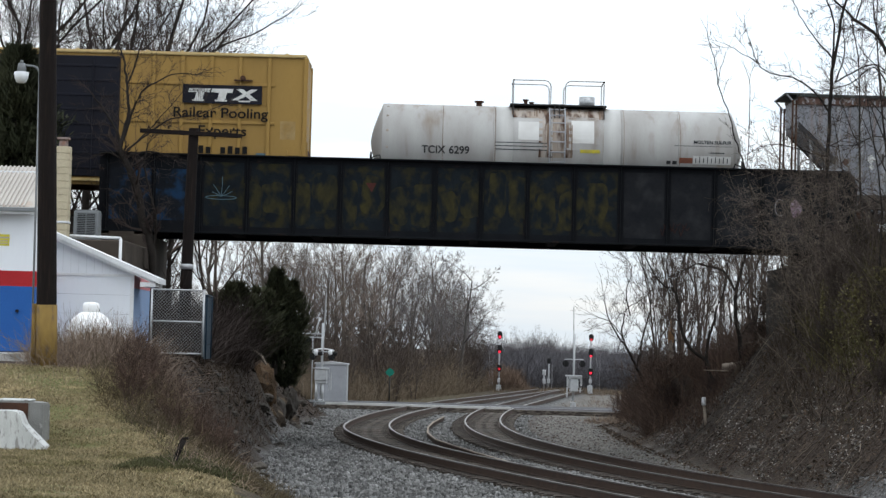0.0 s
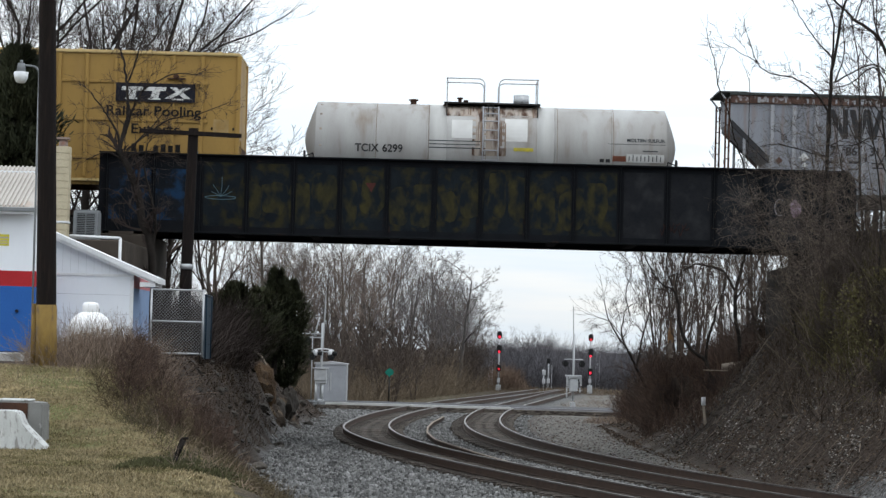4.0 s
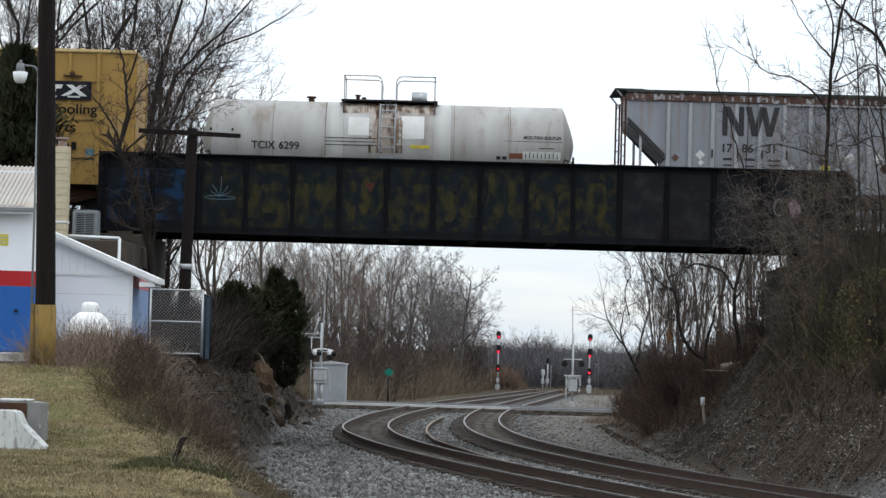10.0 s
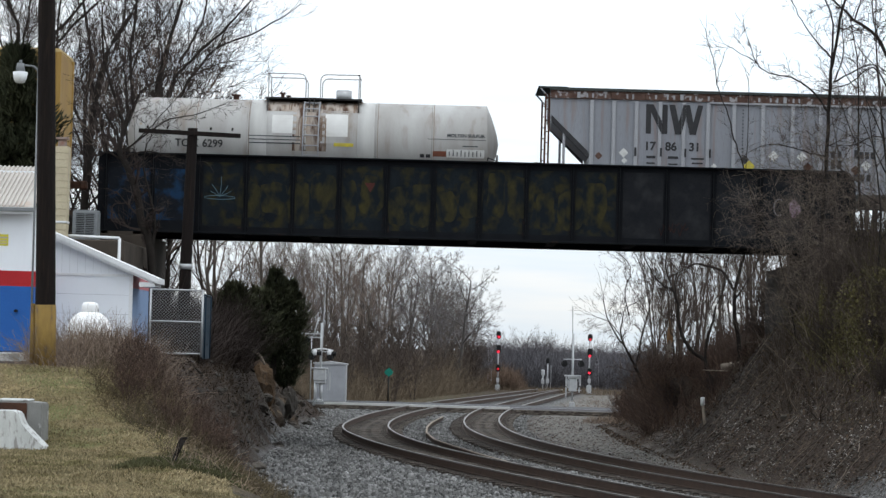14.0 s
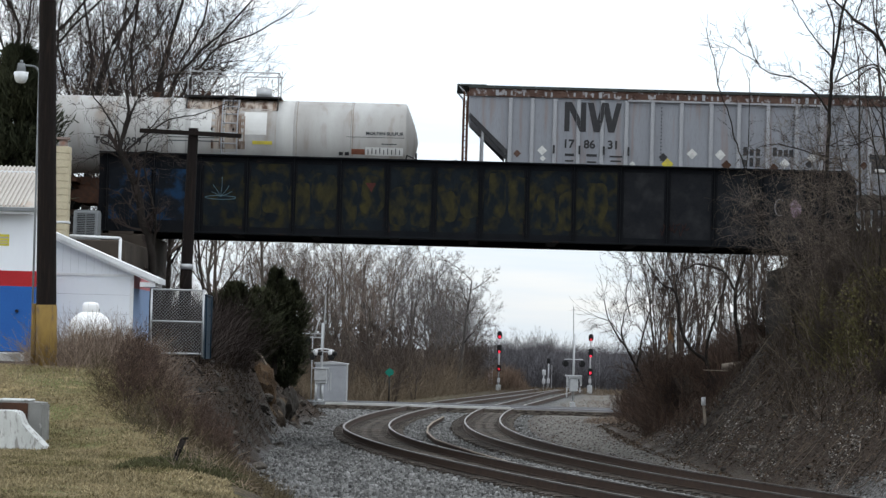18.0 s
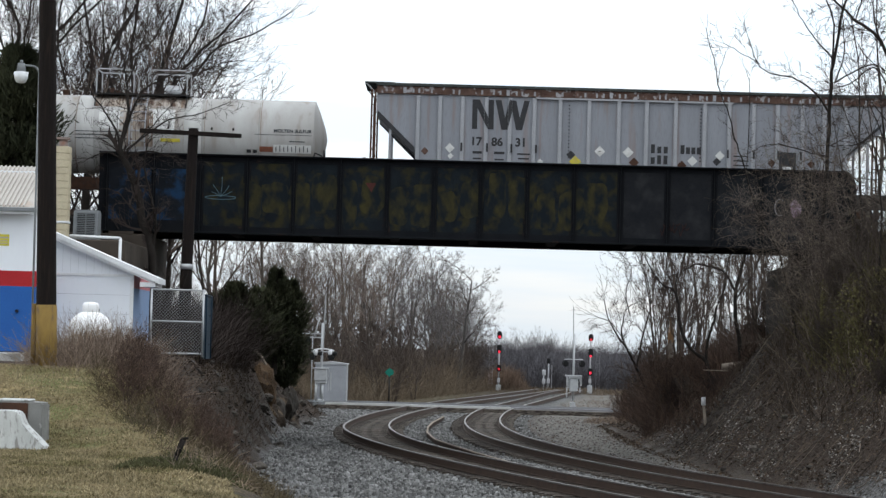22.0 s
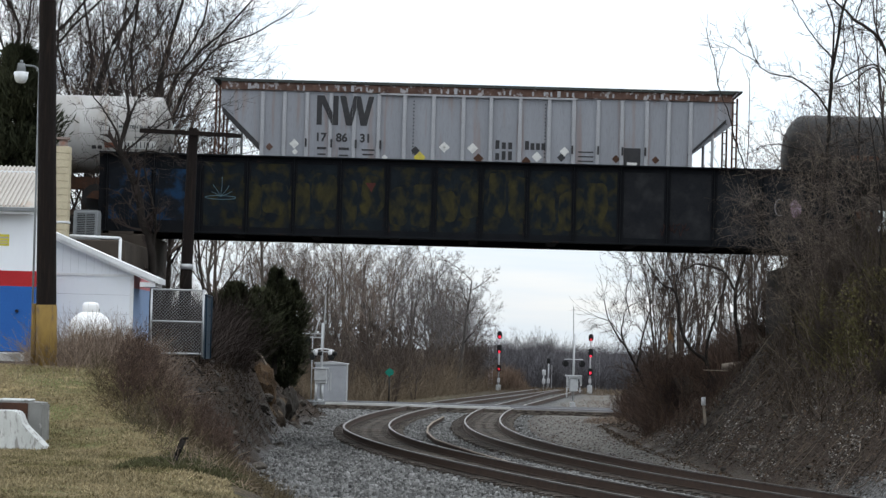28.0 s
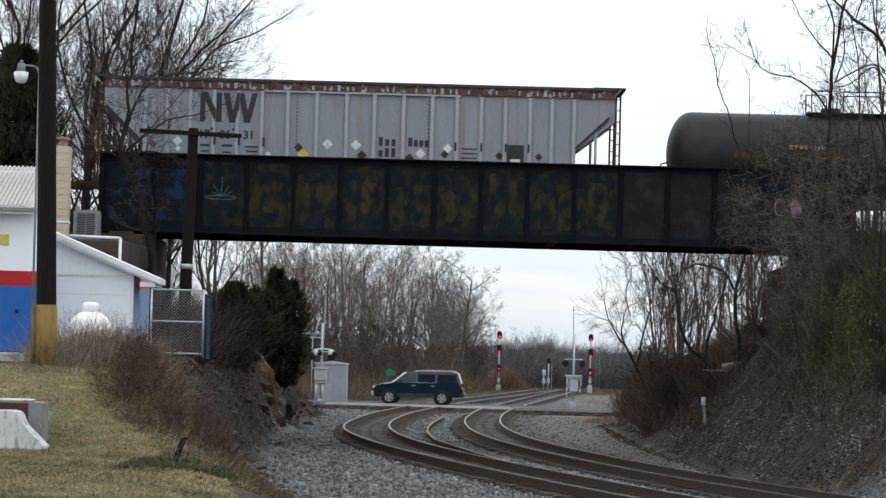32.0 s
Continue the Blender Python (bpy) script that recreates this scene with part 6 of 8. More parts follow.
    for x in (-1.62, 1.42):
        for s in (-1, 1):
            w = part("wheel", rod(B(), (0, -0.12, 0), (0, 0.12, 0), 0.25, n=20), M["tyre"], c, "", pose(x, s * 0.88, 0.38))
            t = B()
            rod(t, (0, -0.13, 0), (0, 0.13, 0), 0.38, n=32)
            bmesh.ops.bevel(t, geom=[ed for ed in t.edges if abs(ed.verts[0].co.y - ed.verts[1].co.y) < 1e-4], offset=0.03, segments=2, affect="EDGES")
            part("tyre", t, M["tyre"], w)
            r = B()
            ys = s * 0.132
            rod(r, (0, ys, 0), (0, ys + s * 0.01, 0), 0.09, n=16)
            for k in range(5):
                a = k * math.tau / 5
                d, e = Vector((math.cos(a), 0, math.sin(a))), Vector((-math.sin(a), 0, math.cos(a)))
                f = [d * 0.07 + e * 0.05, d * 0.24 + e * 0.075, d * 0.24 - e * 0.075, d * 0.07 - e * 0.05]
                r.faces.new([r.verts.new(p + Vector((0, ys + s * 0.008, 0))) for p in f])
            for k in range(24):
                a0, a1 = k * math.tau / 24, (k + 1) * math.tau / 24
                r.faces.new([r.verts.new((rr * math.cos(a), ys + s * 0.006, rr * math.sin(a))) for rr, a in ((0.22, a0), (0.255, a0), (0.255, a1), (0.22, a1))])
            part("rim", r, M["chrome"], w, "five-spoke alloy rim")
            wheels.append(w)
    return c, wheels


SUV, WHEELS = suv()
SUV.scale = (0.945, 0.97, 0.93)

# ---- bare trees, brush and weeds ----


def grow(seed, height, radius, levels=4, fork=5, spread_=50.0, lift=0.25, first=0.28, ratio=0.6, thin=0.006, multi=1):
    """A bare tree: returns the wood (trunk and limbs) and the twigs as two meshes' data."""
    rg = random.Random(seed)
    wood, twig = ([], []), ([], [])

    def shoot(p, d, length, r, level):
        segs = 6 if level == 0 else (4 if level < 3 else 3)
        pts, rad = [p.copy()], [r]
        for i in range(segs):
            wander = Vector((rg.gauss(0, 1), rg.gauss(0, 1), rg.gauss(0, 1))) * (0.07 if level == 0 else 0.11)
            d = (d + wander + Vector((0, 0, lift * (0.3 if level else 0.1)))).normalized()
            p = p + d * (length / segs)
            pts.append(p.copy())
            rad.append(max(thin, r * (1 - 0.75 * (i + 1) / segs)))
        dst = wood if level <= 1 else twig
        tube(dst[0], dst[1], pts, rad, 7 if level == 0 else (5 if level == 1 else 3))
        if level >= levels:
            return
        n = fork + (3 if level == 0 else 0)
        for k in range(n):
            t = first + (1 - first) * (k + rg.random()) / n if level == 0 else 0.2 + 0.8 * (k + rg.random()) / n
            i = min(segs - 1, int(t * segs))
            q = pts[i].lerp(pts[i + 1], t * segs - i)
            ax = (pts[i + 1] - pts[i]).normalized()
            u, v = ring_frame(ax)
            a = k * 2.4 + rg.uniform(-0.6, 0.6)
            s = radians(spread_ * rg.uniform(0.6, 1.2))
            nd = ax * math.cos(s) + (u * math.cos(a) + v * math.sin(a)) * math.sin(s)
            shoot(q, nd, length * ratio * rg.uniform(0.65, 1.1) * (1.15 - 0.5 * t), max(thin, r * (1 - 0.7 * t) * 0.6), level + 1)

    for k in range(multi):
        lean = Vector((rg.uniform(-1, 1), rg.uniform(-1, 1), 0)) * (0.06 if multi == 1 else 0.3)
        shoot(Vector((lean.x * 0.5, lean.y * 0.5, -0.2)), (Vector((0, 0, 1)) + lean).normalized(), height * rg.uniform(0.85, 1.0), radius, 0)
    return wood, twig


def tree_kind(seed, bark="bark", twigs="twig", **kw):
    wood, tw = grow(seed, **kw)
    return raw("trunk", *wood, M[bark], True), raw("crown", *tw, M[twigs])


def tree(kind, x, y, z, s, rz, label, group, name="bare_tree", tilt=0):
    t = thing(name, x, y, z, label, "tree", group)
    t.matrix_basis = pose(x, y, z, 0, tilt, 0) @ pose(0, 0, 0, 0, 0, rz) @ Matrix.Scale(s, 4)
    share("trunk", kind[0], t, Matrix())
    share("crown", kind[1], t, Matrix())
    return t


def bend_through(pts, steps=4):
    """Catmull-Rom points through a few stations."""
    p = [pts[0]] + list(pts) + [pts[-1]]
    out = []
    for i in range(1, len(p) - 2):
        for k in range(steps):
            t = k / steps
            out.append(0.5 * (2 * p[i] + (p[i + 1] - p[i - 1]) * t + (2 * p[i - 1] - 5 * p[i] + 4 * p[i + 1] - p[i + 2]) * t * t + (3 * p[i] - p[i - 1] - 3 * p[i + 1] + p[i + 2]) * t ** 3))
    return out + [pts[-1]]


def limbed(x, y, z, limbs, label, group, seed, bark="bark_dark", twigs="twig_dark", every=0.3, reach=1.5, deep=3, thin=0.0055, name="bare_tree", droop=0.03, depth=0.3, bare=0.25):
    """A leafless tree from its main limbs: each a sweep of (sideways, up) stations with its thickness; side shoots and twigs grow along them."""
    rg = random.Random(seed)
    wood, twig = ([], []), ([], [])
    built = []

    def shoot(p, d, length, r, level):
        pts, rad = [p.copy()], [r]
        for i in range(4):
            d = (d + Vector((rg.gauss(0, 1), rg.gauss(0, 1), rg.gauss(0, 1))) * (0.07 if level == 1 else 0.10) + Vector((0, 0, droop))).normalized()
            p = p + d * length / 4
            pts.append(p.copy())
            rad.append(max(thin * 0.7, r * (1 - 0.2 * (i + 1))))
        tube(*twig, pts, rad, 3)
        if level < deep:
            for k in range(5 if level == 1 else 4):
                i = min(3, 1 + k * 3 // 4)
                ax = (pts[i + 1] - pts[i]).normalized()
                u, v = ring_frame(ax)
                a, sp = rg.uniform(0, math.tau), radians(rg.uniform(25, 60))
                shoot(pts[i].lerp(pts[i + 1], rg.random()), ax * math.cos(sp) + (u * math.cos(a) + v * math.sin(a)) * math.sin(sp), length * rg.uniform(0.35, 0.65), max(thin, r * 0.55), level + 1)

    for stations, r0, r1 in limbs:
        y0 = 0.0
        if built:
            q = min(built, key=lambda v: (v.x - stations[0][0]) ** 2 + (v.z - stations[0][1]) ** 2)
            y0 = q.y if (q.x - stations[0][0]) ** 2 + (q.z - stations[0][1]) ** 2 < 0.3 else 0.0
        slope, run, st = rg.uniform(-depth, depth), 0.0, []
        for i, (sx, sz) in enumerate(stations):
            if i:
                run += math.hypot(sx - stations[i - 1][0], sz - stations[i - 1][1])
            st.append(Vector((sx, y0 + slope * run, sz)))
        pts = bend_through(st)
        pts = [p + (Vector((rg.gauss(0, 1), rg.gauss(0, 1), rg.gauss(0, 1))) * 0.012 if 0 < i < len(pts) - 1 else Vector()) for i, p in enumerate(pts)]
        n = len(pts)
        rad = [r0 + (r1 - r0) * (i / (n - 1)) ** 0.8 for i in range(n)]
        tube(*wood, pts, rad, 7)
        built += pts
        total, left = run, 0.0
        went = 0.0
        for i in range(n - 1):
            seg = (pts[i + 1] - pts[i]).length
            went += seg
            left -= seg
            if went < bare * total or left > 0:
                continue
            left = every * rg.uniform(0.5, 1.5)
            ax = (pts[i + 1] - pts[i]).normalized()
            u, v = ring_frame(ax)
            a, sp = rg.uniform(0, math.tau), radians(rg.uniform(28, 65))
            shoot(pts[i], ax * math.cos(sp) + (u * math.cos(a) + v * math.sin(a)) * math.sin(sp), reach * rg.uniform(0.4, 1.1) * (1.1 - 0.5 * i / n), max(thin, rad[i] * 0.38), 1)
        ax = (pts[-1] - pts[-2]).normalized()
        for k in range(2):
            shoot(pts[-1], (ax + Vector((rg.gauss(0, .25), rg.gauss(0, .25), rg.gauss(0, .25)))).normalized(), reach * 0.7, max(thin, r1 * 0.8), 2)
    t = thing(name, x, y, z, label, "tree", group)
    share("trunk", raw("trunk", *wood, M[bark], True), t, Matrix())
    share("crown", raw("crown", *twig, M[twigs]), t, Matrix())
    return t


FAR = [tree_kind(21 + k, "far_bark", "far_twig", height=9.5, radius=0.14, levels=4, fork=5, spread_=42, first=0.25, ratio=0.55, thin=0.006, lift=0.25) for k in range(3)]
LEAN = [tree_kind(31 + k, "bark_dark", "twig_dark", height=10.5, radius=0.12, levels=4, fork=6, spread_=36, first=0.26, ratio=0.58, thin=0.0055, lift=0.12) for k in range(3)]
KINDS = [tree_kind(11 + k, height=9.5, radius=0.15, levels=4, fork=5, spread_=38, first=0.25, ratio=0.55, thin=0.0065, lift=0.3) for k in range(4)]
SLIM = [tree_kind(81 + k, "bark_dark", "twig_dark", height=8.5, radius=0.05, levels=4, fork=4, spread_=48, first=0.3, ratio=0.5, thin=0.005, lift=0.15) for k in range(3)]
CANES = [tree_kind(91 + k, "twig_mid", "vine", height=5.0, radius=0.018, levels=3, fork=4, spread_=55, first=0.2, ratio=0.55, thin=0.004, lift=0.0, multi=3) for k in range(2)]
SHRUBS = [tree_kind(41 + k, "twig_mid", "twig_mid", height=4.2, radius=0.05, levels=3, fork=5, spread_=38, first=0.12, ratio=0.5, thin=0.008, multi=5) for k in range(3)]
BUSHES = [tree_kind(51 + k, "thicket_red", "thicket_red", height=4.2, radius=0.035, levels=3, fork=5, spread_=42, first=0.1, ratio=0.5, thin=0.012, multi=6) for k in range(2)]
POLES = [tree_kind(71 + k, "twig_mid", "twig_mid", height=9.0, radius=0.075, levels=4, fork=5, spread_=30, first=0.3, ratio=0.42, thin=0.006, lift=0.4) for k in range(3)]
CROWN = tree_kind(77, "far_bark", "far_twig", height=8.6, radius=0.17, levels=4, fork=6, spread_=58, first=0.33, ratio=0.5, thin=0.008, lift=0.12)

rt = random.Random(5)
WOODS = "bare trees of the woods behind the crossing"
for k in range(64):
    y = rt.uniform(165, 250)
    edge = line_x(LINE_1, y) - 5.0
    x = edge - abs(rt.gauss(0, 1)) * 9 - rt.uniform(0, 4)
    px = x / y
    if px < -0.125:
        x = rt.uniform(-0.12, 0) * y
        x = min(x, edge)
    if 0.0125 < x / y < 0.03:
        x -= 4.0
    top = 3.17 + float(np.interp(784 + 4600 * x / y, (300, 560, 700, 800, 835, 860, 900), (178, 182, 176, 150, 90, 32, 12))) * y / 4600
    s = (top - ground_z(x, y)) / 9.5 * rt.uniform(0.66, 1.0)
    tree((FAR + KINDS)[k % 5], x, y, ground_z(x, y) - 0.1, s, rt.uniform(0, 360), "leafless grey-brown woodland tree", WOODS)
for k in range(46):
    y = rt.uniform(155, 225)
    edge = line_x(LINE_1, y) - 4.0
    x = edge - rt.uniform(0, 22)
    if 0.0125 < x / y < 0.03:
        x -= 4.0
    tree(SHRUBS[k % 3], x, y, ground_z(x, y) - 0.1, rt.uniform(0.7, 1.25), rt.uniform(0, 360), "leafless brown woodland shrub", "shrubs along the woods", "bare_shrub")
tree(CROWN, 1.35, 200, -0.3, 1.17, 40, "tall round-crowned leafless tree at the edge of the woods", WOODS)
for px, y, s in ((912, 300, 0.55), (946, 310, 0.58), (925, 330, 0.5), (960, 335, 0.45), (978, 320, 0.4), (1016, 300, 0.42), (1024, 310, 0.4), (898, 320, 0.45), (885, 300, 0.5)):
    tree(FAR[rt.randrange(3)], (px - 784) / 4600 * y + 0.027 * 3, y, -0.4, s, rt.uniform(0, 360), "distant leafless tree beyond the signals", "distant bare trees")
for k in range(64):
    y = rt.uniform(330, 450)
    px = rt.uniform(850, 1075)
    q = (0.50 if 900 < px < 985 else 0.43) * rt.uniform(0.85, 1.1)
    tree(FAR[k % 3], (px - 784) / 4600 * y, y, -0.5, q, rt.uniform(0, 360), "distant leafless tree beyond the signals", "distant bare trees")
# behind the bridge, on the left bank
for x, y, s in ((-8.6, 100, 1.0), (-9.5, 108, 1.1), (-10.8, 97, 1.0), (-12, 113, 1.1), (-8.2, 118, 0.9), (-10, 125, 1.0), (-7.6, 130, 0.8), (-11.5, 135, 1.0), (-14.6, 120, 1.1), (-9.6, 145, 0.9), (-13, 150, 1.0)):
    tree((POLES + KINDS)[rt.randrange(5)], x, y, ground_z(x, y) - 0.1, s * rt.uniform(0.85, 1.1), rt.uniform(0, 360), "leafless tree on the bank beyond the bridge", "bare trees beyond the bridge")
# tall dark trees beyond the upper line
for x, y, s, a in ((-14.9, 103, 1.2, 2), (-16.9, 99, 1.2, -4), (-18.3, 104, 1.3, 3), (-13.4, 108, 1.2, 5), (-12.2, 104, 1.15, 4), (-13.0, 101, 1.2, 6), (-11.2, 106, 1.05, 8), (-14.2, 107, 1.3, 0), (-16.0, 106, 1.35, 2)):
    tree(LEAN[rt.randrange(3)], x, y, ground_z(x, y) - 0.1 if y > 96 else 6.6, s, rt.uniform(0, 360), "tall dark leaning leafless tree beyond the upper line", "tall bare trees beyond the bridge", tilt=a)
# right bank beyond the bridge
for k in range(40):
    y = rt.uniform(103, 132)
    x = 0.083 * y + rt.uniform(0.0, 0.045) * y
    tree(POLES[k % 3], x, y, ground_z(x, y) - 0.1, rt.uniform(0.62, 0.95), rt.uniform(0, 360), "slim upright leafless tree on the bank beyond the bridge", "bare trees on the far bank")
for x, y, q in ((14.8, 101, 0.9), (15.4, 94, 0.9)):
    tree(KINDS[rt.randrange(4)], x, y, ground_z(x, y) - 0.1, q, rt.uniform(0, 360), "leafless tree on the bank beyond the bridge", "bare trees on the far bank")
for k in range(22):
    y = rt.uniform(93, 132)
    x = along(FOOT_R, y) + rt.uniform(0.6, 7)
    if y < 98 and 0.088 < x / y < 0.122:
        y += 8
    tree(SHRUBS[k % 3], x, y, ground_z(x, y) - 0.1, rt.uniform(0.26, 0.5), rt.uniform(0, 360), "tangled leafless shrub on the bank", "shrubs on the bank", "bare_shrub")
# saplings in front of the bridge
for x, y, s, k in ((12.9, 79, 1.1, 0), (12.0, 72, 0.95, 2), (13.2, 76, 1.2, 1), (12.3, 80.5, 0.8, 2), (13.6, 80, 1.2, 1)):
    tree(SLIM[k], x, y, ground_z(x, y) - 0.1, s * 0.9, rt.uniform(0, 360), "slender dark leafless tree on the near bank", "bare trees on the near bank")
for k in range(7):
    y = rt.uniform(74, 82)
    x = max(along(FOOT_R, y) + rt.uniform(1.6, 4.4), 0.136 * y)
    tree(CANES[k % 2], x, y, ground_z(x, y) - 0.1, rt.uniform(0.75, 1.15), rt.uniform(0, 360), "pale arching leafless canes before the bridge", "canes on the near bank", "bare_shrub")
for x, y, q, a in ((11.4, 79, 0.9, -24), (12.2, 77, 1.0, -30), (12.8, 80, 1.0, -20), (11.9, 81, 0.8, -34), (13.0, 76, 0.9, -26)):
    tree(CANES[rt.randrange(2)], x, y, ground_z(x, y) - 0.1, q, rt.uniform(0, 360), "pale arching leafless canes before the bridge", "canes on the near bank", "bare_shrub", a)
for k in range(18):
    y = rt.uniform(62, 82)
    x = max(along(FOOT_R, y) + rt.uniform(1.6, 5.0), 0.139 * y + rt.uniform(0, 1.5))
    tree(SHRUBS[k % 3], x, y, ground_z(x, y) - 0.1, rt.uniform(0.35, 0.62), rt.uniform(0, 360), "tangled leafless shrub on the near bank", "shrubs on the near bank", "bare_shrub")
for k in range(30):
    y = rt.uniform(44, 57)
    f, w = along(FOOT_L, y), along(WIDE_L, y)
    x = f - w * rt.uniform(0.35, 0.95)
    tree(BUSHES[k % 2], x, y, ground_z(x, y) - 0.05, rt.uniform(0.12, 0.24), rt.uniform(0, 360), "low tangled dry bush on the bank edge", "bushes on the bank edge", "dry_bush")
for x, y, q in ((9.0, 128, 0.32), (9.5, 131, 0.36), (9.9, 134, 0.38), (10.6, 136, 0.42), (8.7, 125, 0.34), (11.4, 137, 0.45), (9.3, 122, 0.45)):
    tree(BUSHES[rt.randrange(2)], x, y, ground_z(x, y) - 0.1, q, rt.uniform(0, 360), "tangled reddish brown thicket beside the crossing", "thickets beside the crossing", "bare_shrub")
for k in range(5):
    y = rt.uniform(106, 126)
    x = along(FOOT_R, y) + rt.uniform(1.2, 4.2)
    tree(SHRUBS[k % 3], x, y, ground_z(x, y) - 0.1, rt.uniform(0.55, 0.85), rt.uniform(0, 360), "tall tangled leafless shrub on the bank", "shrubs on the bank", "bare_shrub")
for k in range(7):
    y = rt.uniform(98, 130)
    x = along(FOOT_R, y) + rt.uniform(0.5, 2.8)
    tree(BUSHES[k % 2], x, y, ground_z(x, y) - 0.1, rt.uniform(0.35, 0.62), rt.uniform(0, 360), "tangled reddish brown thicket beside the crossing", "thickets beside the crossing", "bare_shrub")
# near-black bushes added to stand for shaded hollows in the bank
HOLLOW_BUSHES = [tree_kind(55 + k, "bark_dark", "twig_dark", height=3.4, radius=0.03, levels=3, fork=6, spread_=55, first=0.05, ratio=0.5, thin=0.009, multi=7) for k in range(2)]
for k, (x, y, q) in enumerate(((9.1, 100, 0.42), (9.5, 101.5, 0.36), (11.5, 92, 0.5), (11.9, 93, 0.55), (10.9, 74, 0.36), (11.6, 69, 0.34), (11.2, 66, 0.3), (9.9, 95, 0.3), (12.5, 78, 0.5), (12.1, 70, 0.4), (12.9, 74, 0.5))):
    tree(HOLLOW_BUSHES[k % 2], x, y, ground_z(x, y) - 0.1, q, rt.uniform(0, 360), "dense tangled bush, near black for the shade of a hollow", "thorn bushes on the bank", "bare_shrub")
# trees that stand out by their limbs
BANK, NEAR, BEYOND = "bare trees on the far bank", "bare trees on the near bank", "tall bare trees beyond the bridge"
limbed(11.14, 97, 2.94, (
    (((0.1, -1.0), (0.0, 0.6), (-0.2, 1.7), (-0.2, 2.6), (0.0, 3.6), (0.2, 4.4), (0.2, 5.3)), 0.10, 0.045),
    (((-0.2, 2.6), (-0.6, 3.3), (-1.1, 3.5), (-1.7, 3.6), (-2.2, 3.3), (-2.7, 3.1)), 0.055, 0.018),
    (((-0.2, 2.3), (0.4, 3.2), (0.7, 4.0), (0.8, 4.7)), 0.04, 0.02)), "dark leafless tree with an arching limb on the bank", BANK, 301, every=0.22, reach=1.3)
limbed(10.12, 99, 2.9, (
    (((0.2, -0.8), (0.0, 0.0), (-0.6, 0.5), (-1.0, 1.5), (-1.0, 2.1), (-1.2, 2.7), (-1.6, 2.9), (-2.0, 3.4), (-2.3, 4.0)), 0.095, 0.025),
    (((0.0, 0.0), (0.1, 0.9), (0.3, 1.5), (0.4, 2.1), (0.7, 2.8), (0.8, 3.7), (1.0, 4.5)), 0.065, 0.025),
    (((-1.1, 2.2), (-1.1, 3.2), (-0.8, 4.0), (-0.7, 4.7)), 0.035, 0.018),
    (((-1.2, 2.7), (-1.5, 3.6), (-1.4, 4.5)), 0.03, 0.015)), "dark forked leafless tree bending over the bank", BANK, 302, every=0.2, reach=1.4)
limbed(8.95, 110, 1.02, (
    (((0.3, -0.8), (0.0, 0.0), (-0.5, 1.1), (-0.9, 1.9), (-1.2, 2.4), (-1.6, 2.9), (-2.0, 3.6), (-2.2, 4.4)), 0.085, 0.015),
    (((-0.9, 1.9), (-1.3, 2.7), (-1.3, 3.4), (-1.1, 4.0), (-0.5, 4.4)), 0.045, 0.015),
    (((-1.2, 2.4), (-1.7, 3.3), (-2.4, 3.6)), 0.03, 0.012),
    (((-1.0, 3.7), (-1.2, 4.6), (-1.0, 5.6), (-1.3, 6.1)), 0.03, 0.012),
    (((-0.7, 1.5), (-0.4, 3.0), (-0.1, 4.2), (-0.3, 5.4), (-0.7, 6.3)), 0.045, 0.015)), "dark leafless tree leaning over the track", BANK, 303, every=0.17, reach=1.5)
limbed(11.83, 80, 3.05, (
    (((0.0, -1.0), (-0.2, 2.1), (-0.3, 3.8), (-0.3, 5.4), (-0.3, 7.5), (-0.3, 8.5), (-0.2, 9.4), (-0.1, 10.3), (0.1, 11.2), (0.2, 11.9)), 0.085, 0.03),
    (((-0.3, 8.9), (-0.3, 10.1), (-0.6, 11.0), (-0.8, 11.5)), 0.035, 0.016),
    (((-0.3, 9.1), (-0.9, 9.8), (-1.3, 10.4), (-1.6, 11.0)), 0.025, 0.01),
    (((-0.3, 7.5), (-0.7, 8.0), (-1.1, 8.3), (-1.5, 8.5), (-2.2, 8.6), (-2.6, 8.9), (-2.9, 9.6)), 0.035, 0.012),
    (((-2.6, 8.9), (-3.2, 9.2), (-3.6, 9.4)), 0.014, 0.008),
    (((-0.2, 8.4), (0.1, 9.2), (0.1, 10.1), (0.1, 11.2)), 0.025, 0.012),
    (((-0.3, 6.2), (-0.8, 6.3), (-1.8, 6.5), (-2.4, 6.4)), 0.025, 0.01),
    (((-0.2, 8.4), (0.3, 8.7), (1.0, 9.0), (1.7, 8.7)), 0.03, 0.014)), "slender dark leafless tree before the bridge end", NEAR, 304, every=0.38, reach=1.0, bare=0.35)
limbed(10.95, 80, 3.73, (
    (((0.2, -1.0), (0.0, 0.0), (-0.4, 1.6), (-0.8, 2.8), (-1.4, 3.8), (-1.9, 5.2), (-2.2, 6.0), (-2.5, 6.9), (-2.8, 7.6), (-2.9, 8.2), (-3.1, 8.8), (-3.2, 9.2)), 0.035, 0.01),
    (((-2.8, 7.6), (-2.7, 8.1), (-2.5, 8.7)), 0.013, 0.008),
    (((-1.8, 5.0), (-1.7, 6.9), (-1.7, 7.8), (-1.8, 8.2)), 0.015, 0.008)), "thin leaning leafless sapling before the bridge", NEAR, 305, every=0.4, reach=0.7, deep=2, bare=0.4)
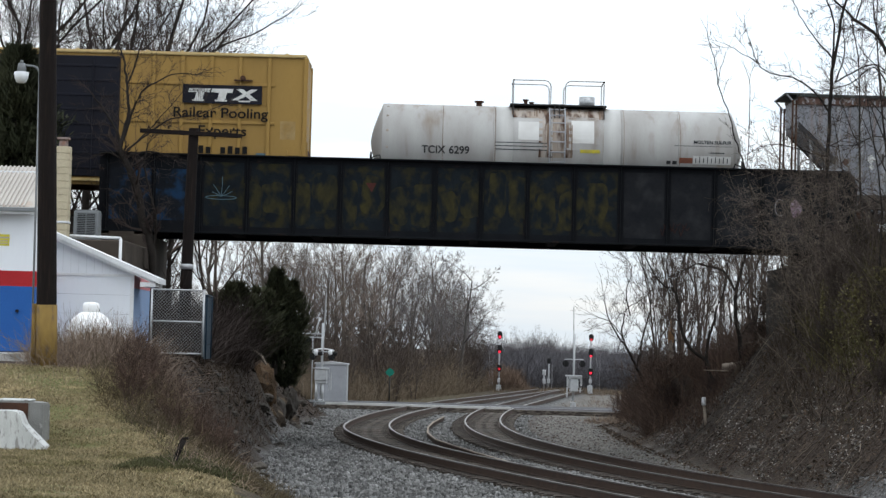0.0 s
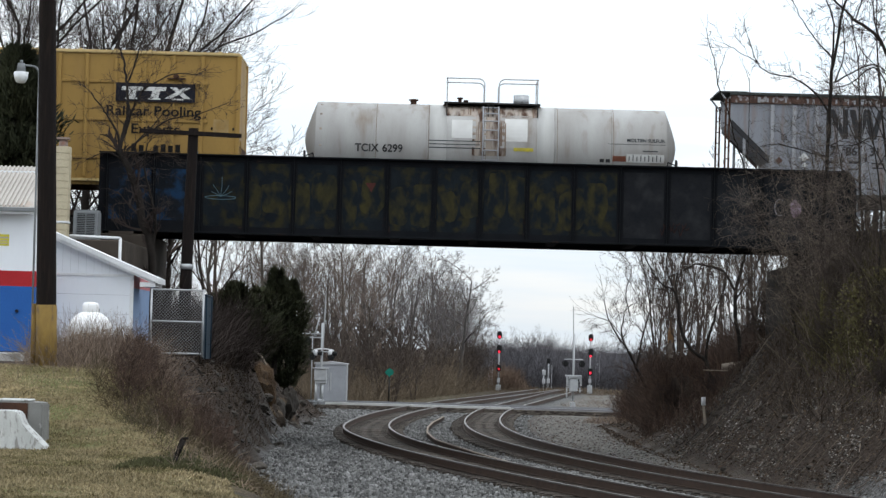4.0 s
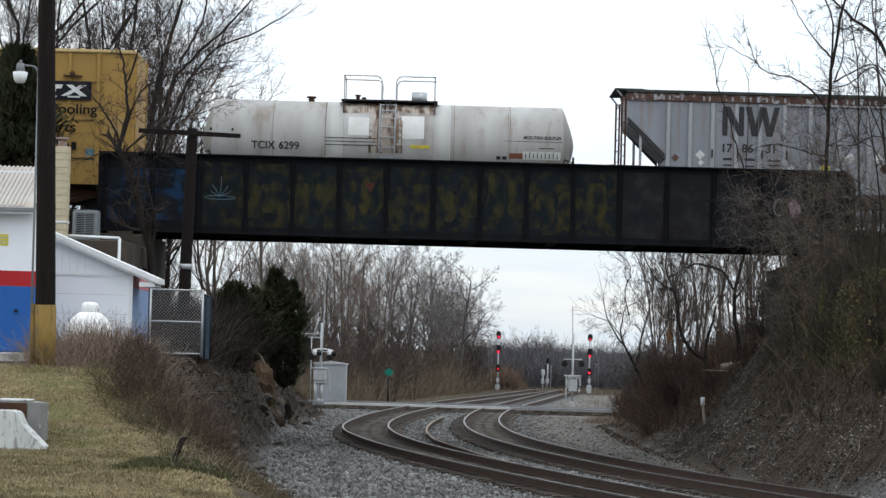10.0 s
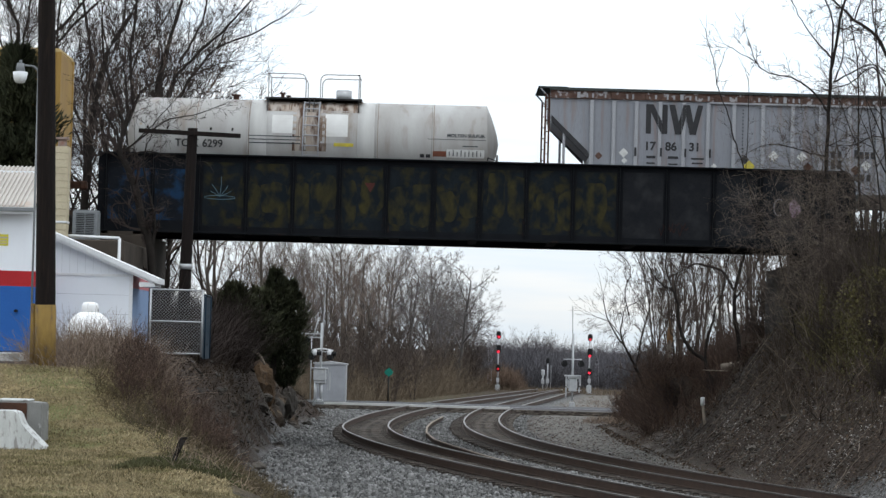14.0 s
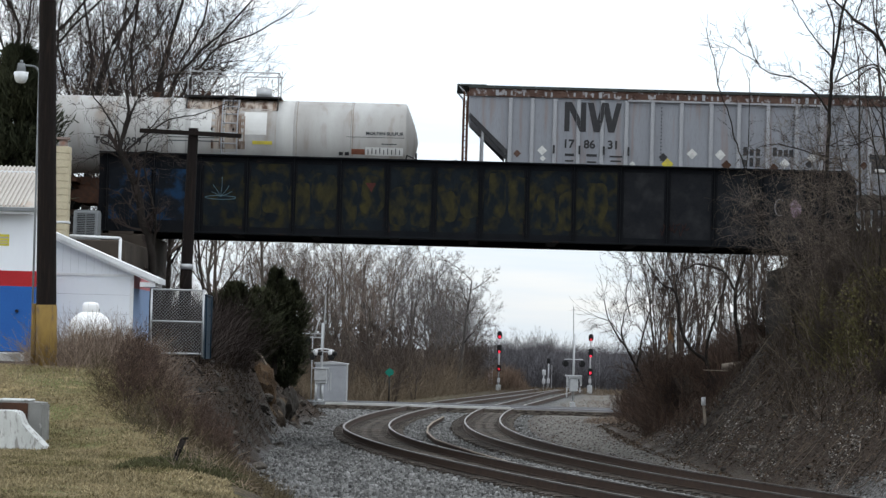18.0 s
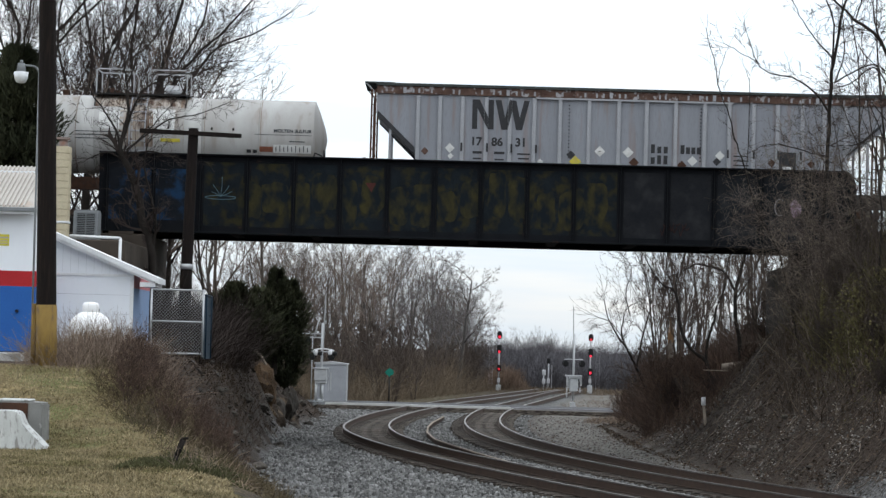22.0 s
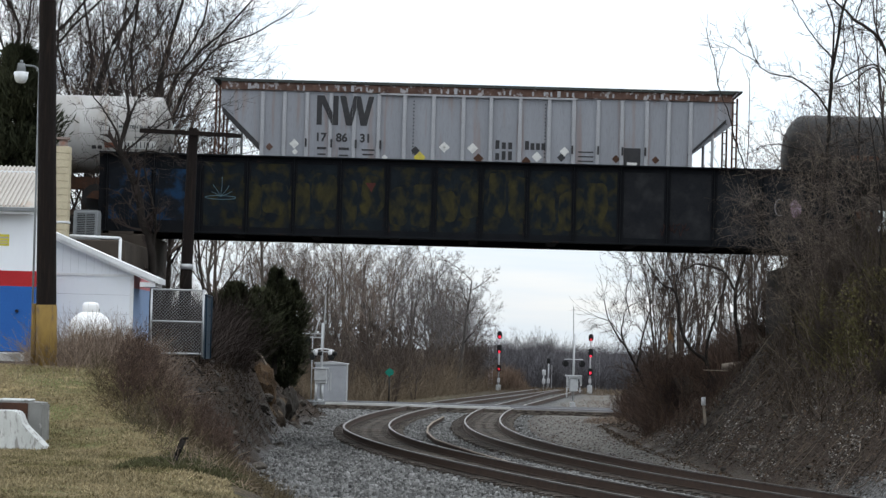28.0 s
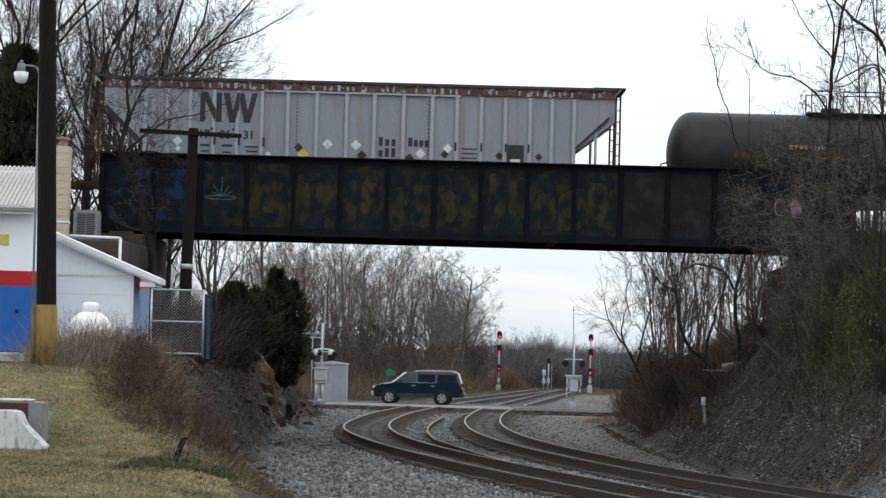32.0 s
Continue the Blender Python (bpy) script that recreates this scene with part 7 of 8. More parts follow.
limbed(14.05, 78, 4.48, (
    (((0.0, -2.0), (-0.3, 4.4), (-0.6, 6.6), (-1.0, 8.0), (-1.4, 8.5), (-1.9, 8.8), (-2.2, 9.1), (-2.7, 9.5)), 0.08, 0.03),
    (((-1.9, 8.8), (-1.7, 9.5), (-1.7, 10.0)), 0.025, 0.015),
    (((-1.0, 8.0), (-1.3, 8.7), (-1.4, 9.5)), 0.03, 0.015),
    (((-0.5, 6.1), (-1.0, 7.1), (-1.4, 7.4), (-2.0, 6.9), (-2.7, 6.7)), 0.03, 0.012),
    (((-0.4, 5.1), (-1.1, 5.4), (-1.8, 5.1), (-2.5, 5.1)), 0.025, 0.01),
    (((-0.2, 3.7), (-0.9, 3.5), (-1.9, 3.0), (-2.8, 2.6), (-3.8, 2.5), (-4.6, 2.6)), 0.035, 0.014)), "leafless tree with long drooping limbs on the near bank", NEAR, 306, every=0.2, reach=1.2, bare=0.2)
for x, y, z, seed, limbs in ((11.61, 76, 1.09, 307, ((((0.0, 0.0), (-0.4, 1.1), (-0.6, 2.0), (-0.9, 2.8), (-1.0, 3.1), (-1.3, 3.5)), 0.03, 0.014), (((-0.9, 2.8), (-0.7, 3.3), (-0.6, 3.8)), 0.015, 0.008))),
                          (10.74, 77, 2.04, 308, ((((0.0, 0.0), (-0.4, 0.8), (-0.8, 1.2), (-1.3, 1.6)), 0.025, 0.012), (((-0.4, 0.8), (0.0, 0.8), (0.3, 0.7)), 0.012, 0.008))),
                          (11.85, 78, 4.08, 309, ((((0.0, -0.5), (-0.4, 0.3), (-0.9, 0.7), (-1.4, 1.0), (-1.6, 1.3)), 0.025, 0.012),))):
    limbed(x, y, z, limbs, "pale bent leafless sapling on the near bank", "canes on the near bank", seed, "vine", "vine", 0.5, 0.7, 2)
limbed(-8.98, 80, 5.8, (
    (((0.25, -3.4), (0.0, 0.0), (-0.3, 0.9), (-0.5, 1.9), (-0.8, 2.6), (-1.1, 3.2)), 0.15, 0.1),
    (((-1.1, 3.2), (-1.2, 3.7), (-1.5, 4.2), (-1.8, 4.6), (-2.1, 5.0)), 0.05, 0.018),
    (((-1.1, 3.2), (-1.0, 3.8), (-0.9, 4.5), (-1.0, 5.2), (-1.1, 5.9), (-1.3, 6.5), (-1.5, 7.2)), 0.07, 0.02),
    (((-1.0, 5.2), (-0.8, 5.8), (-0.6, 6.5), (-0.4, 7.2)), 0.035, 0.015),
    (((-1.0, 3.6), (-0.8, 4.3), (-0.5, 5.0), (-0.1, 5.3), (0.5, 5.6), (1.2, 5.6)), 0.045, 0.012),
    (((-0.9, 3.2), (-0.3, 3.7), (0.4, 4.2), (1.3, 4.4), (2.2, 4.8)), 0.035, 0.01),
    (((-0.9, 3.2), (-0.3, 3.8), (0.1, 4.3), (0.9, 5.3)), 0.025, 0.01),
    (((-0.9, 3.0), (-0.3, 3.2), (0.3, 3.1), (1.0, 2.9)), 0.03, 0.01),
    (((-1.0, 2.9), (-1.5, 3.1), (-2.0, 2.9)), 0.03, 0.01),
    (((0.0, 0.0), (0.1, 1.0), (-0.1, 1.9), (-0.3, 2.7), (-0.2, 3.4)), 0.06, 0.02)), "dark spreading leafless tree before the bridge end", NEAR, 310, every=0.16, reach=1.1, bare=0.2)
limbed(-11.18, 97, 8.88, (
    (((0.2, -6.4), (0.1, -3.0), (0.0, 0.0), (0.0, 2.8), (0.3, 4.9), (0.6, 6.2), (1.0, 7.7)), 0.2, 0.05),
    (((0.1, -3.0), (0.15, 0.0), (0.5, 3.0), (0.8, 4.7), (1.3, 5.8), (1.7, 6.8), (1.8, 7.7)), 0.09, 0.03),
    (((0.1, -3.0), (0.25, 0.0), (1.1, 3.5), (1.8, 4.7), (2.5, 5.5), (3.7, 6.0), (5.0, 6.8)), 0.09, 0.02),
    (((0.1, -3.0), (0.2, 0.0), (0.8, 3.5), (1.7, 4.8), (2.8, 5.8), (3.6, 6.7), (4.2, 7.4)), 0.08, 0.025),
    (((0.2, -2.0), (0.3, 0.0), (1.4, 3.6), (2.5, 4.5), (3.5, 4.7)), 0.05, 0.012),
    (((0.1, -3.0), (-0.1, 0.0), (-0.5, 2.7), (-0.7, 4.9), (-0.5, 6.6), (-0.6, 7.6)), 0.09, 0.04),
    (((0.1, -3.0), (-0.2, 0.0), (-1.0, 2.7), (-1.6, 4.6), (-1.7, 6.3)), 0.07, 0.03)), "tall dark many-limbed leafless tree beyond the upper line", BEYOND, 311, every=0.11, reach=2.3, bare=0.42, droop=0.06)
limbed(-13.6, 98, 8.88, (
    (((0.0, -6.3), (0.0, 0.0), (0.2, 3.2), (0.6, 5.2), (1.4, 6.7), (1.9, 7.8)), 0.2, 0.05),
    (((0.0, -3.0), (-0.1, 0.0), (-0.3, 3.2), (-0.2, 5.1), (-0.6, 7.1), (-0.7, 7.7)), 0.1, 0.04),
    (((0.1, 2.8), (0.5, 4.5), (1.0, 6.0), (1.1, 7.5)), 0.06, 0.03),
    (((0.1, 1.7), (-0.9, 3.8), (-1.3, 5.8), (-1.1, 7.5)), 0.06, 0.03),
    (((0.2, 3.2), (1.1, 4.7), (2.2, 5.8), (3.0, 7.4)), 0.05, 0.025)), "tall dark many-limbed leafless tree beyond the upper line", BEYOND, 312, every=0.11, reach=2.3, bare=0.35, droop=0.06)
limbed(-15.0, 96, 8.72, (
    (((0.0, -5.0), (0.0, 0.0), (-0.4, 3.8), (-0.1, 5.2), (0.7, 6.1), (1.5, 7.1)), 0.16, 0.04),
    (((-0.1, -2.0), (-0.1, 0.0), (-1.0, 4.4), (-0.8, 5.6), (-1.3, 6.9), (-1.5, 7.5)), 0.1, 0.04),
    (((0.2, -2.0), (0.2, 0.0), (0.5, 4.6), (1.0, 5.7), (2.3, 7.0), (2.7, 7.6)), 0.08, 0.03),
    (((-0.4, 3.8), (-0.8, 5.2), (-0.6, 6.5), (-0.6, 7.5)), 0.05, 0.03),
    (((-0.5, 2.7), (-1.4, 4.8), (-2.0, 6.5)), 0.05, 0.03)), "tall dark leafless tree beyond the upper line", BEYOND, 313, every=0.12, reach=2.2, bare=0.35, droop=0.06)


def brush(name, n, area, h, mat, seed, label, lean=0.5, r=0.008, bend=0.3, category="brush", base=None):
    """Many thin dry stems that stand on the ground of an area."""
    rg = random.Random(seed)
    vs, fs = [], []
    made = 0
    while made < n:
        x, y, k = area(rg)
        z = ground_z(x, y) if base is None else base
        hh = h * k * rg.uniform(0.45, 1.1)
        d = Vector((rg.gauss(0, lean), rg.gauss(0, lean), 1)).normalized()
        p = Vector((x, y, z - 0.05))
        pts = [p]
        for i in range(3):
            d = (d + Vector((rg.gauss(0, bend), rg.gauss(0, bend), rg.gauss(0, bend * 0.5)))).normalized()
            pts.append(pts[-1] + d * hh / 3)
        rr = r * rg.uniform(0.6, 1.4)
        tube(vs, fs, pts, [rr, rr * 0.8, rr * 0.55, rr * 0.3], 3)
        made += 1
    return tagged(new(name, raw(name, vs, fs, M[mat])), label, category, kind="stuff")


def on_right(rg):
    y = rg.uniform(56, 84)
    x = along(FOOT_R, y) + 1.2 + rg.random() ** 0.7 * 4.6
    clump = 0.75 + 0.7 * noise.noise(Vector((x * 0.7, y * 0.22, 11)))
    return x, y, (0.5 + rg.random()) * clump * (0.22 + 0.78 * ease(0.118, 0.140, x / y)) * (1 - 0.75 * ease(0.154, 0.161, x / y) * ease(5.2, 6.0, ground_z(x, y)))


def on_right_far(rg):
    y = rg.uniform(88, 135)
    return along(FOOT_R, y) + 0.6 + rg.random() ** 0.8 * 5.5, y, (0.6 + rg.random() * 0.6) * (0.45 if y < 98 else 1.0)


def weeds_left(rg):
    y = rg.uniform(43, 58)
    f, w = along(FOOT_L, y), along(WIDE_L, y)
    return f - w * rg.uniform(0.35, float(np.interp(y, (43, 47, 58), (0.95, 1.1, 1.12)))), y, 0.6 + 0.6 * rg.random()


def weeds_tank(rg):
    return -6.85 + max(-1.15, min(1.6, rg.gauss(0, 0.75))), 53.5 + rg.gauss(0, 1.8), 0.45 + 0.7 * rg.random()


def wood_edge(rg):
    y = rg.uniform(152, 240)
    x = line_x(LINE_1, y) - 4.5 - rg.random() * 22
    tall = float(np.interp(x / y, (-0.05, -0.02, 0.004, 0.012, 0.02), (0.75, 0.9, 1.1, 0.8, 0.3))) * (0.75 + 0.5 * noise.noise(Vector((x * 0.25, y * 0.06, 2))))
    return x, y, (0.55 + rg.random() * 0.6) * tall


def far_belt(rg):
    y = rg.uniform(236, 300) if rg.random() < 0.6 else rg.uniform(330, 450)
    k = rg.uniform(0.008, 0.085)
    high = (0.95 if 0.022 < k < 0.048 else 0.84) * (0.92 if y < 310 else 1.15)
    return k * y, y, high * (0.85 + 0.3 * noise.noise(Vector((k * 160, 3, 1))) + 0.3 * noise.noise(Vector((k * 500, y * 0.05, 1)))) * rg.uniform(0.7, 1.1)


def crossing_weeds(rg):
    while True:
        y = rg.uniform(148, 214)
        x = line_x(LINE_2, y) + rg.uniform(2.6, 9)
        if noise.noise(Vector((x * 0.3, y * 0.12, 9))) > -0.1:
            return x, y, 0.4 + rg.random()


def far_side_weeds(rg):
    y = rg.uniform(206, 232)
    return line_x(LINE_1, min(y, 212)) + rg.uniform(-5, 9), y, 0.4 + rg.random()


def bank_left(rg):
    y = rg.uniform(72, 128)
    f = along(FOOT_L, y)
    return f - rg.uniform(0.3, 3.2), y, 0.4 + rg.random() * 0.6


def slope_right(rg):
    y = rg.uniform(56, 130)
    return along(FOOT_R, y) + rg.uniform(-0.6, 5.0), y, 0.5 + rg.random()


def creeper(rg):
    y = rg.uniform(62, 80)
    return max(along(FOOT_R, y) + rg.uniform(2.2, 5), 0.142 * y), y, 0.6 + rg.random() * 0.6


brush("bank_thicket", 7000, on_right, 1.15, "brush", 1, "dense brown leafless thicket on the steep bank", 0.35, 0.011, 0.35)
brush("fallen_sticks", 420, slope_right, 0.8, "vine", 21, "pale fallen sticks on the steep bank", 3.0, 0.012, 0.15, "sticks")
brush("bank_vines", 1300, on_right, 2.0, "vine", 2, "pale dry vines over the thicket", 0.4, 0.007, 0.45)
brush("green_creeper", 1500, creeper, 1.5, "green_vine", 8, "olive green creeper stems in the thicket", 0.3, 0.012, 0.3)
def vine_leaves(rg):
    y = rg.uniform(60, 80)
    return max(along(FOOT_R, y) + rg.uniform(2.4, 4.6) + 0.4 * rg.gauss(0, 1), 0.146 * y), y, rg.random()


def leaf_cover(name, n, area, top, size, mat, seed, label):
    """Small hanging leaves at varied heights over an area, in loose clumps."""
    rg = random.Random(seed)
    vs, fs = [], []
    while len(fs) < n:
        x, y, k = area(rg)
        if noise.noise(Vector((x * 0.9, y * 0.25, 5))) < -0.05:
            continue
        p = Vector((x, y, ground_z(x, y) + top * k))
        if p.z > 3.17 + 0.036 * y:
            continue
        u = Vector((rg.gauss(0, 1), rg.gauss(0, 1), rg.gauss(0, 1))).normalized() * size * rg.uniform(0.5, 1.2)
        v = Vector((rg.gauss(0, 1), rg.gauss(0, 1), -1)).normalized() * size * rg.uniform(0.5, 1.2)
        i = len(vs)
        for q in (p, p + u * 0.5 + v * 0.4, p + v, p - u * 0.5 + v * 0.5):
            vs.append(tuple(q))
        fs.append((i, i + 1, i + 2, i + 3))
    return tagged(new(name, raw(name, vs, fs, M[mat])), label, "creeper", kind="stuff")


leaf_cover("creeper_leaves", 13000, vine_leaves, 2.1, 0.08, "green_vine", 41, "olive green creeper leaves over the thicket")
brush("far_bank_thicket", 12000, on_right_far, 1.7, "thicket_red", 3, "brown leafless thicket beyond the bridge", 0.4, 0.012, 0.35)
def bank_top(rg):
    y = rg.uniform(99, 120)
    return y * rg.uniform(0.079, 0.126), y, 0.5 + 0.6 * rg.random()


brush("bank_top_brush", 7000, bank_top, 1.7, "thicket_red", 58, "reddish brown leafless brush on top of the bank", 0.45, 0.011, 0.45)
brush("bank_weeds", 9000, weeds_left, 0.55, "brush_red", 4, "reddish brown dry weeds on the bank edge", 0.6, 0.005, 0.6)
def foot_weeds(rg):
    y = rg.uniform(44, 56)
    reach = float(np.interp(y, (44, 52, 56), (0.4, 1.0, 0.1)))
    return along(FOOT_L, y) + reach - rg.random() ** 0.8 * 2.4, y, 0.4 + 0.6 * rg.random()


brush("foot_weeds", 8000, foot_weeds, 0.6, "brush_red", 54, "brown dead weeds at the foot of the bank", 0.9, 0.008, 0.6, "weeds")
brush("tall_weeds", 8000, weeds_tank, 1.2, "tan_weeds", 5, "reddish dry weeds before the propane tank", 0.45, 0.005, 0.45)
brush("wood_edge_brush", 42000, wood_edge, 4.4, "wood_brush", 6, "brown undergrowth at the edge of the woods", 0.35, 0.0095, 0.4)
brush("far_woods", 40000, far_belt, 6.0, "far_wood", 51, "far leafless woods on the horizon, blue-grey haze in their colour", 0.25, 0.02, 0.5, "woods")
brush("crossing_weeds", 900, crossing_weeds, 0.45, "tan_weeds", 52, "dry straw weeds on the gravel beyond the crossing", 0.7, 0.012, 0.5, "weeds")
def tan_bush(rg):
    k = rg.gauss(0.0245, 0.0045)
    y = rg.uniform(218, 230)
    return k * y, y, max(0.2, 1.0 - ((k - 0.0245) / 0.0095) ** 2) * (0.6 + 0.5 * rg.random())


brush("tan_thicket", 5000, tan_bush, 2.4, "tan_thicket", 56, "tan brown leafless thicket beside the far signal", 0.3, 0.016, 0.35)
def corner_straw(rg):
    y = rg.uniform(124, 140)
    return along(FOOT_R, y) + rg.gauss(-0.3, 0.9), y, 0.5 + rg.random()


brush("corner_straw", 2600, corner_straw, 0.4, "tan_weeds", 57, "straw-coloured dead grass beside the crossing", 0.8, 0.012, 0.5, "grass")
brush("track_end_weeds", 2600, far_side_weeds, 0.5, "wood_brush", 53, "brown weeds beside the far tracks", 0.5, 0.015, 0.5, "weeds")


def slope_sticks(n, seed):
    """Dead sticks and split boards that lie down the fall of the steep bank."""
    rg = random.Random(seed)
    vs, fs = [], []
    for _ in range(n):
        y = rg.uniform(58, 104)
        x = along(FOOT_R, y) + 0.2 + rg.random() ** 1.3 * 3.4
        ln = rg.uniform(0.2, 0.6) if rg.random() < 0.9 else rg.uniform(0.8, 1.7)
        a = rg.gauss(-0.9, 0.7)
        r = rg.uniform(0.005, 0.013)
        pts = []
        for k in range(4):
            qx, qy = x + ln * k / 3 * math.cos(a), y + ln * k / 3 * math.sin(a)
            pts.append(Vector((qx, qy, ground_z(qx, qy) + 0.03 + rg.uniform(0, 0.05))))
        tube(vs, fs, pts, [r, r, r * 0.9, r * 0.7], 4)
    return tagged(new("dead_sticks", raw("dead_sticks", vs, fs, M["old_stick"])), "pale dead sticks lying down the steep bank", "sticks", kind="stuff")


slope_sticks(520, 61)


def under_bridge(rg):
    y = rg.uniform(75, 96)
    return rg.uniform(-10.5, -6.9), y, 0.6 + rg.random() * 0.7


# near-black stems added to fill the bright gap behind the gate
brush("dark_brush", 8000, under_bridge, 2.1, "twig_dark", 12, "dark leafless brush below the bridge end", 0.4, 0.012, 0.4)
brush("rock_bank_brush", 1700, bank_left, 0.8, "brush", 7, "thin dry brush on the rocky bank", 0.5, 0.009, 0.4)


def lawn_area(rg):
    while True:
        y = rg.uniform(26, 54)
        x = rg.uniform(-0.175, -0.05) * y
        f, w = along(FOOT_L, y), along(WIDE_L, y)
        if f - x > w * 0.85:
            return x, y, 0.4 + rg.random()


def green_area(rg):
    while True:
        y = rg.uniform(33, 44)
        x = rg.uniform(-0.16, -0.07) * y
        n = noise.noise(Vector((x * 0.8, y * 0.4, 21)))
        if (n > 0.4 and rg.random() < 0.3) or (-4.1 < x < -2.7 and 33 < y < 37 and n > -0.35):
            return x, y, 0.5 + rg.random()


def blades(name, n, area, h, w, mat, seed, label, category, lean=0.8):
    """Short flat blades or dry leaves, two triangles each, on the ground of an area."""
    rg = random.Random(seed)
    vs, fs = [], []
    for _ in range(n):
        x, y, k = area(rg)
        p = Vector((x, y, ground_z(x, y) - 0.01))
        a = rg.uniform(0, math.tau)
        u = Vector((math.cos(a), math.sin(a), 0)) * w * rg.uniform(0.6, 1.4) * 0.5
        d = Vector((rg.gauss(0, lean), rg.gauss(0, lean), 1)).normalized() * h * k
        i = len(vs)
        for q in (p - u, p + u, p + d * 0.6 + u * 0.7 + Vector((0, 0, 0.01)), p + d):
            vs.append(tuple(q))
        fs.append((i, i + 1, i + 2, i + 3))
    return tagged(new(name, raw(name, vs, fs, M[mat])), label, category, kind="stuff")


blades("lawn_blades", 90000, lawn_area, 0.055, 0.015, "grass_blade", 9, "short straw-coloured winter grass", "grass")
blades("green_weeds", 11000, green_area, 0.085, 0.022, "grass_green", 10, "low green weeds in the winter lawn", "weeds")


def crest(rg):
    y = rg.uniform(33, 46)
    f, w = along(FOOT_L, y), along(WIDE_L, y)
    return f - w * rg.uniform(0.8, 1.0), y, 0.5 + rg.random()


def slope_left(rg):
    y = rg.uniform(34, 126)
    f, w = along(FOOT_L, y), along(WIDE_L, y)
    return f - w * rg.uniform(0.0, 1.0), y, 0.5 + rg.random()


def dirt_strip(rg):
    y = rg.uniform(58, 136)
    a, b = line_x(LINE_2, y) + 1.7, along(FOOT_R, y) + 0.5
    return rg.uniform(a, max(b, a + 0.5)), y, 0.5 + rg.random()


blades("dirt_chips", 9000, dirt_strip, 0.035, 0.09, "stone", 35, "grey stone chips and clods on the dirt", "gravel", 2.0)
def foot_chips(rg):
    y = rg.uniform(57, 98)
    while True:
        y = rg.uniform(56, 98)
        x = along(FOOT_R, y) + rg.gauss(0.8, 0.65)
        if noise.noise(Vector((x * 0.7, y * 0.3, 31))) > -0.02:
            return x, y, 0.5 + rg.random()


blades("foot_chips", 5200, foot_chips, 0.05, 0.09, "chip", 37, "pale broken stone and wood chips along the foot of the bank", "gravel", 1.6)
blades("dirt_leaves", 7000, dirt_strip, 0.04, 0.09, "leaf_litter", 36, "scattered dry leaves on the dirt", "leaf litter", 2.0)
brush("crest_weeds", 800, crest, 0.24, "grass_green", 31, "green and straw weeds along the bank crest", 0.5, 0.006, 0.5, "weeds")
brush("crest_straw", 500, crest, 0.4, "tan_weeds", 32, "tall pale dead grass along the bank crest", 0.6, 0.005, 0.6, "grass")
def near_slope(rg):
    y = rg.uniform(34, 52)
    f, w = along(FOOT_L, y), along(WIDE_L, y)
    return f - w * rg.uniform(0.1, 0.86), y, 0.5 + 0.6 * rg.random()


brush("slope_weeds", 9000, near_slope, 0.36, "brush_red", 55, "brown dead weeds on the near slope", 0.9, 0.006, 0.6, "weeds")
blades("left_bank_litter", 16000, slope_left, 0.04, 0.07, "dark_litter", 33, "dry leaves and debris on the bank", "leaf litter", 1.5)
blades("right_bank_litter", 26000, slope_right, 0.055, 0.10, "leaf_litter", 34, "dry leaves and debris on the bank", "leaf litter", 1.5)


def cedar(x, y, z, h, w, seed, label, lean=0.0, mat="cedar", n=9000, size=1.0):
    t = thing("cedar_tree", x, y, z, label, "tree", "dark cedars")
    vs, fs = [], []
    tube(vs, fs, [Vector((0, 0, -0.3)), Vector((lean * 0.5, 0, h * 0.5)), Vector((lean, 0, h * 0.95))], [0.13, 0.08, 0.02], 6)
    share("trunk", raw("trunk", vs, fs, M["bark_dark"]), t, Matrix())
    rg = random.Random(seed)
    vs, fs = [], []
    for k in range(n):
        a = rg.random() ** 0.85
        z = h * (0.06 + 0.94 * a)
        lobe = 1 + 0.35 * noise.noise(Vector((math.cos(k) * 2, z * 1.1, seed)))
        th = rg.uniform(0, math.tau)
        lob = 1 + 0.85 * noise.noise(Vector((math.cos(th) * 1.6, math.sin(th) * 1.6, z * 0.9 + seed)))
        rad = w * max(0.02, math.sin(math.pi * (0.04 + 0.9 * a))) ** 0.85 * (1.12 - 0.55 * a) * lob * rg.uniform(0.3, 1.0) * (1.25 if rg.random() < 0.12 else 1.0) + 0.05
        c = Vector((lean * a + rad * math.cos(th), rad * math.sin(th), z + rad * 0.25))
        if noise.noise(c * 1.7 + Vector((seed, 0, 0))) < -0.24:
            continue
        d = Vector((math.cos(th) * 0.6 + rg.gauss(0, .4), math.sin(th) * 0.6 + rg.gauss(0, .4), 0.7 + rg.gauss(0, .3))).normalized()
        u, v = ring_frame(d)
        ln, ww = rg.uniform(0.12, 0.38) * size, rg.uniform(0.015, 0.045) * size
        m = len(vs)
        for q in (c - u * ww, c + u * ww + v * 0.02, c + d * ln, c + d * ln * 0.4 + v * ww):
            vs.append(tuple(q))
        fs += [(m, m + 1, m + 2), (m, m + 3, m + 2)]
    tagged(share("crown", raw("crown", vs, fs, M[mat]), t, Matrix()), "dense dark green foliage")
    return t


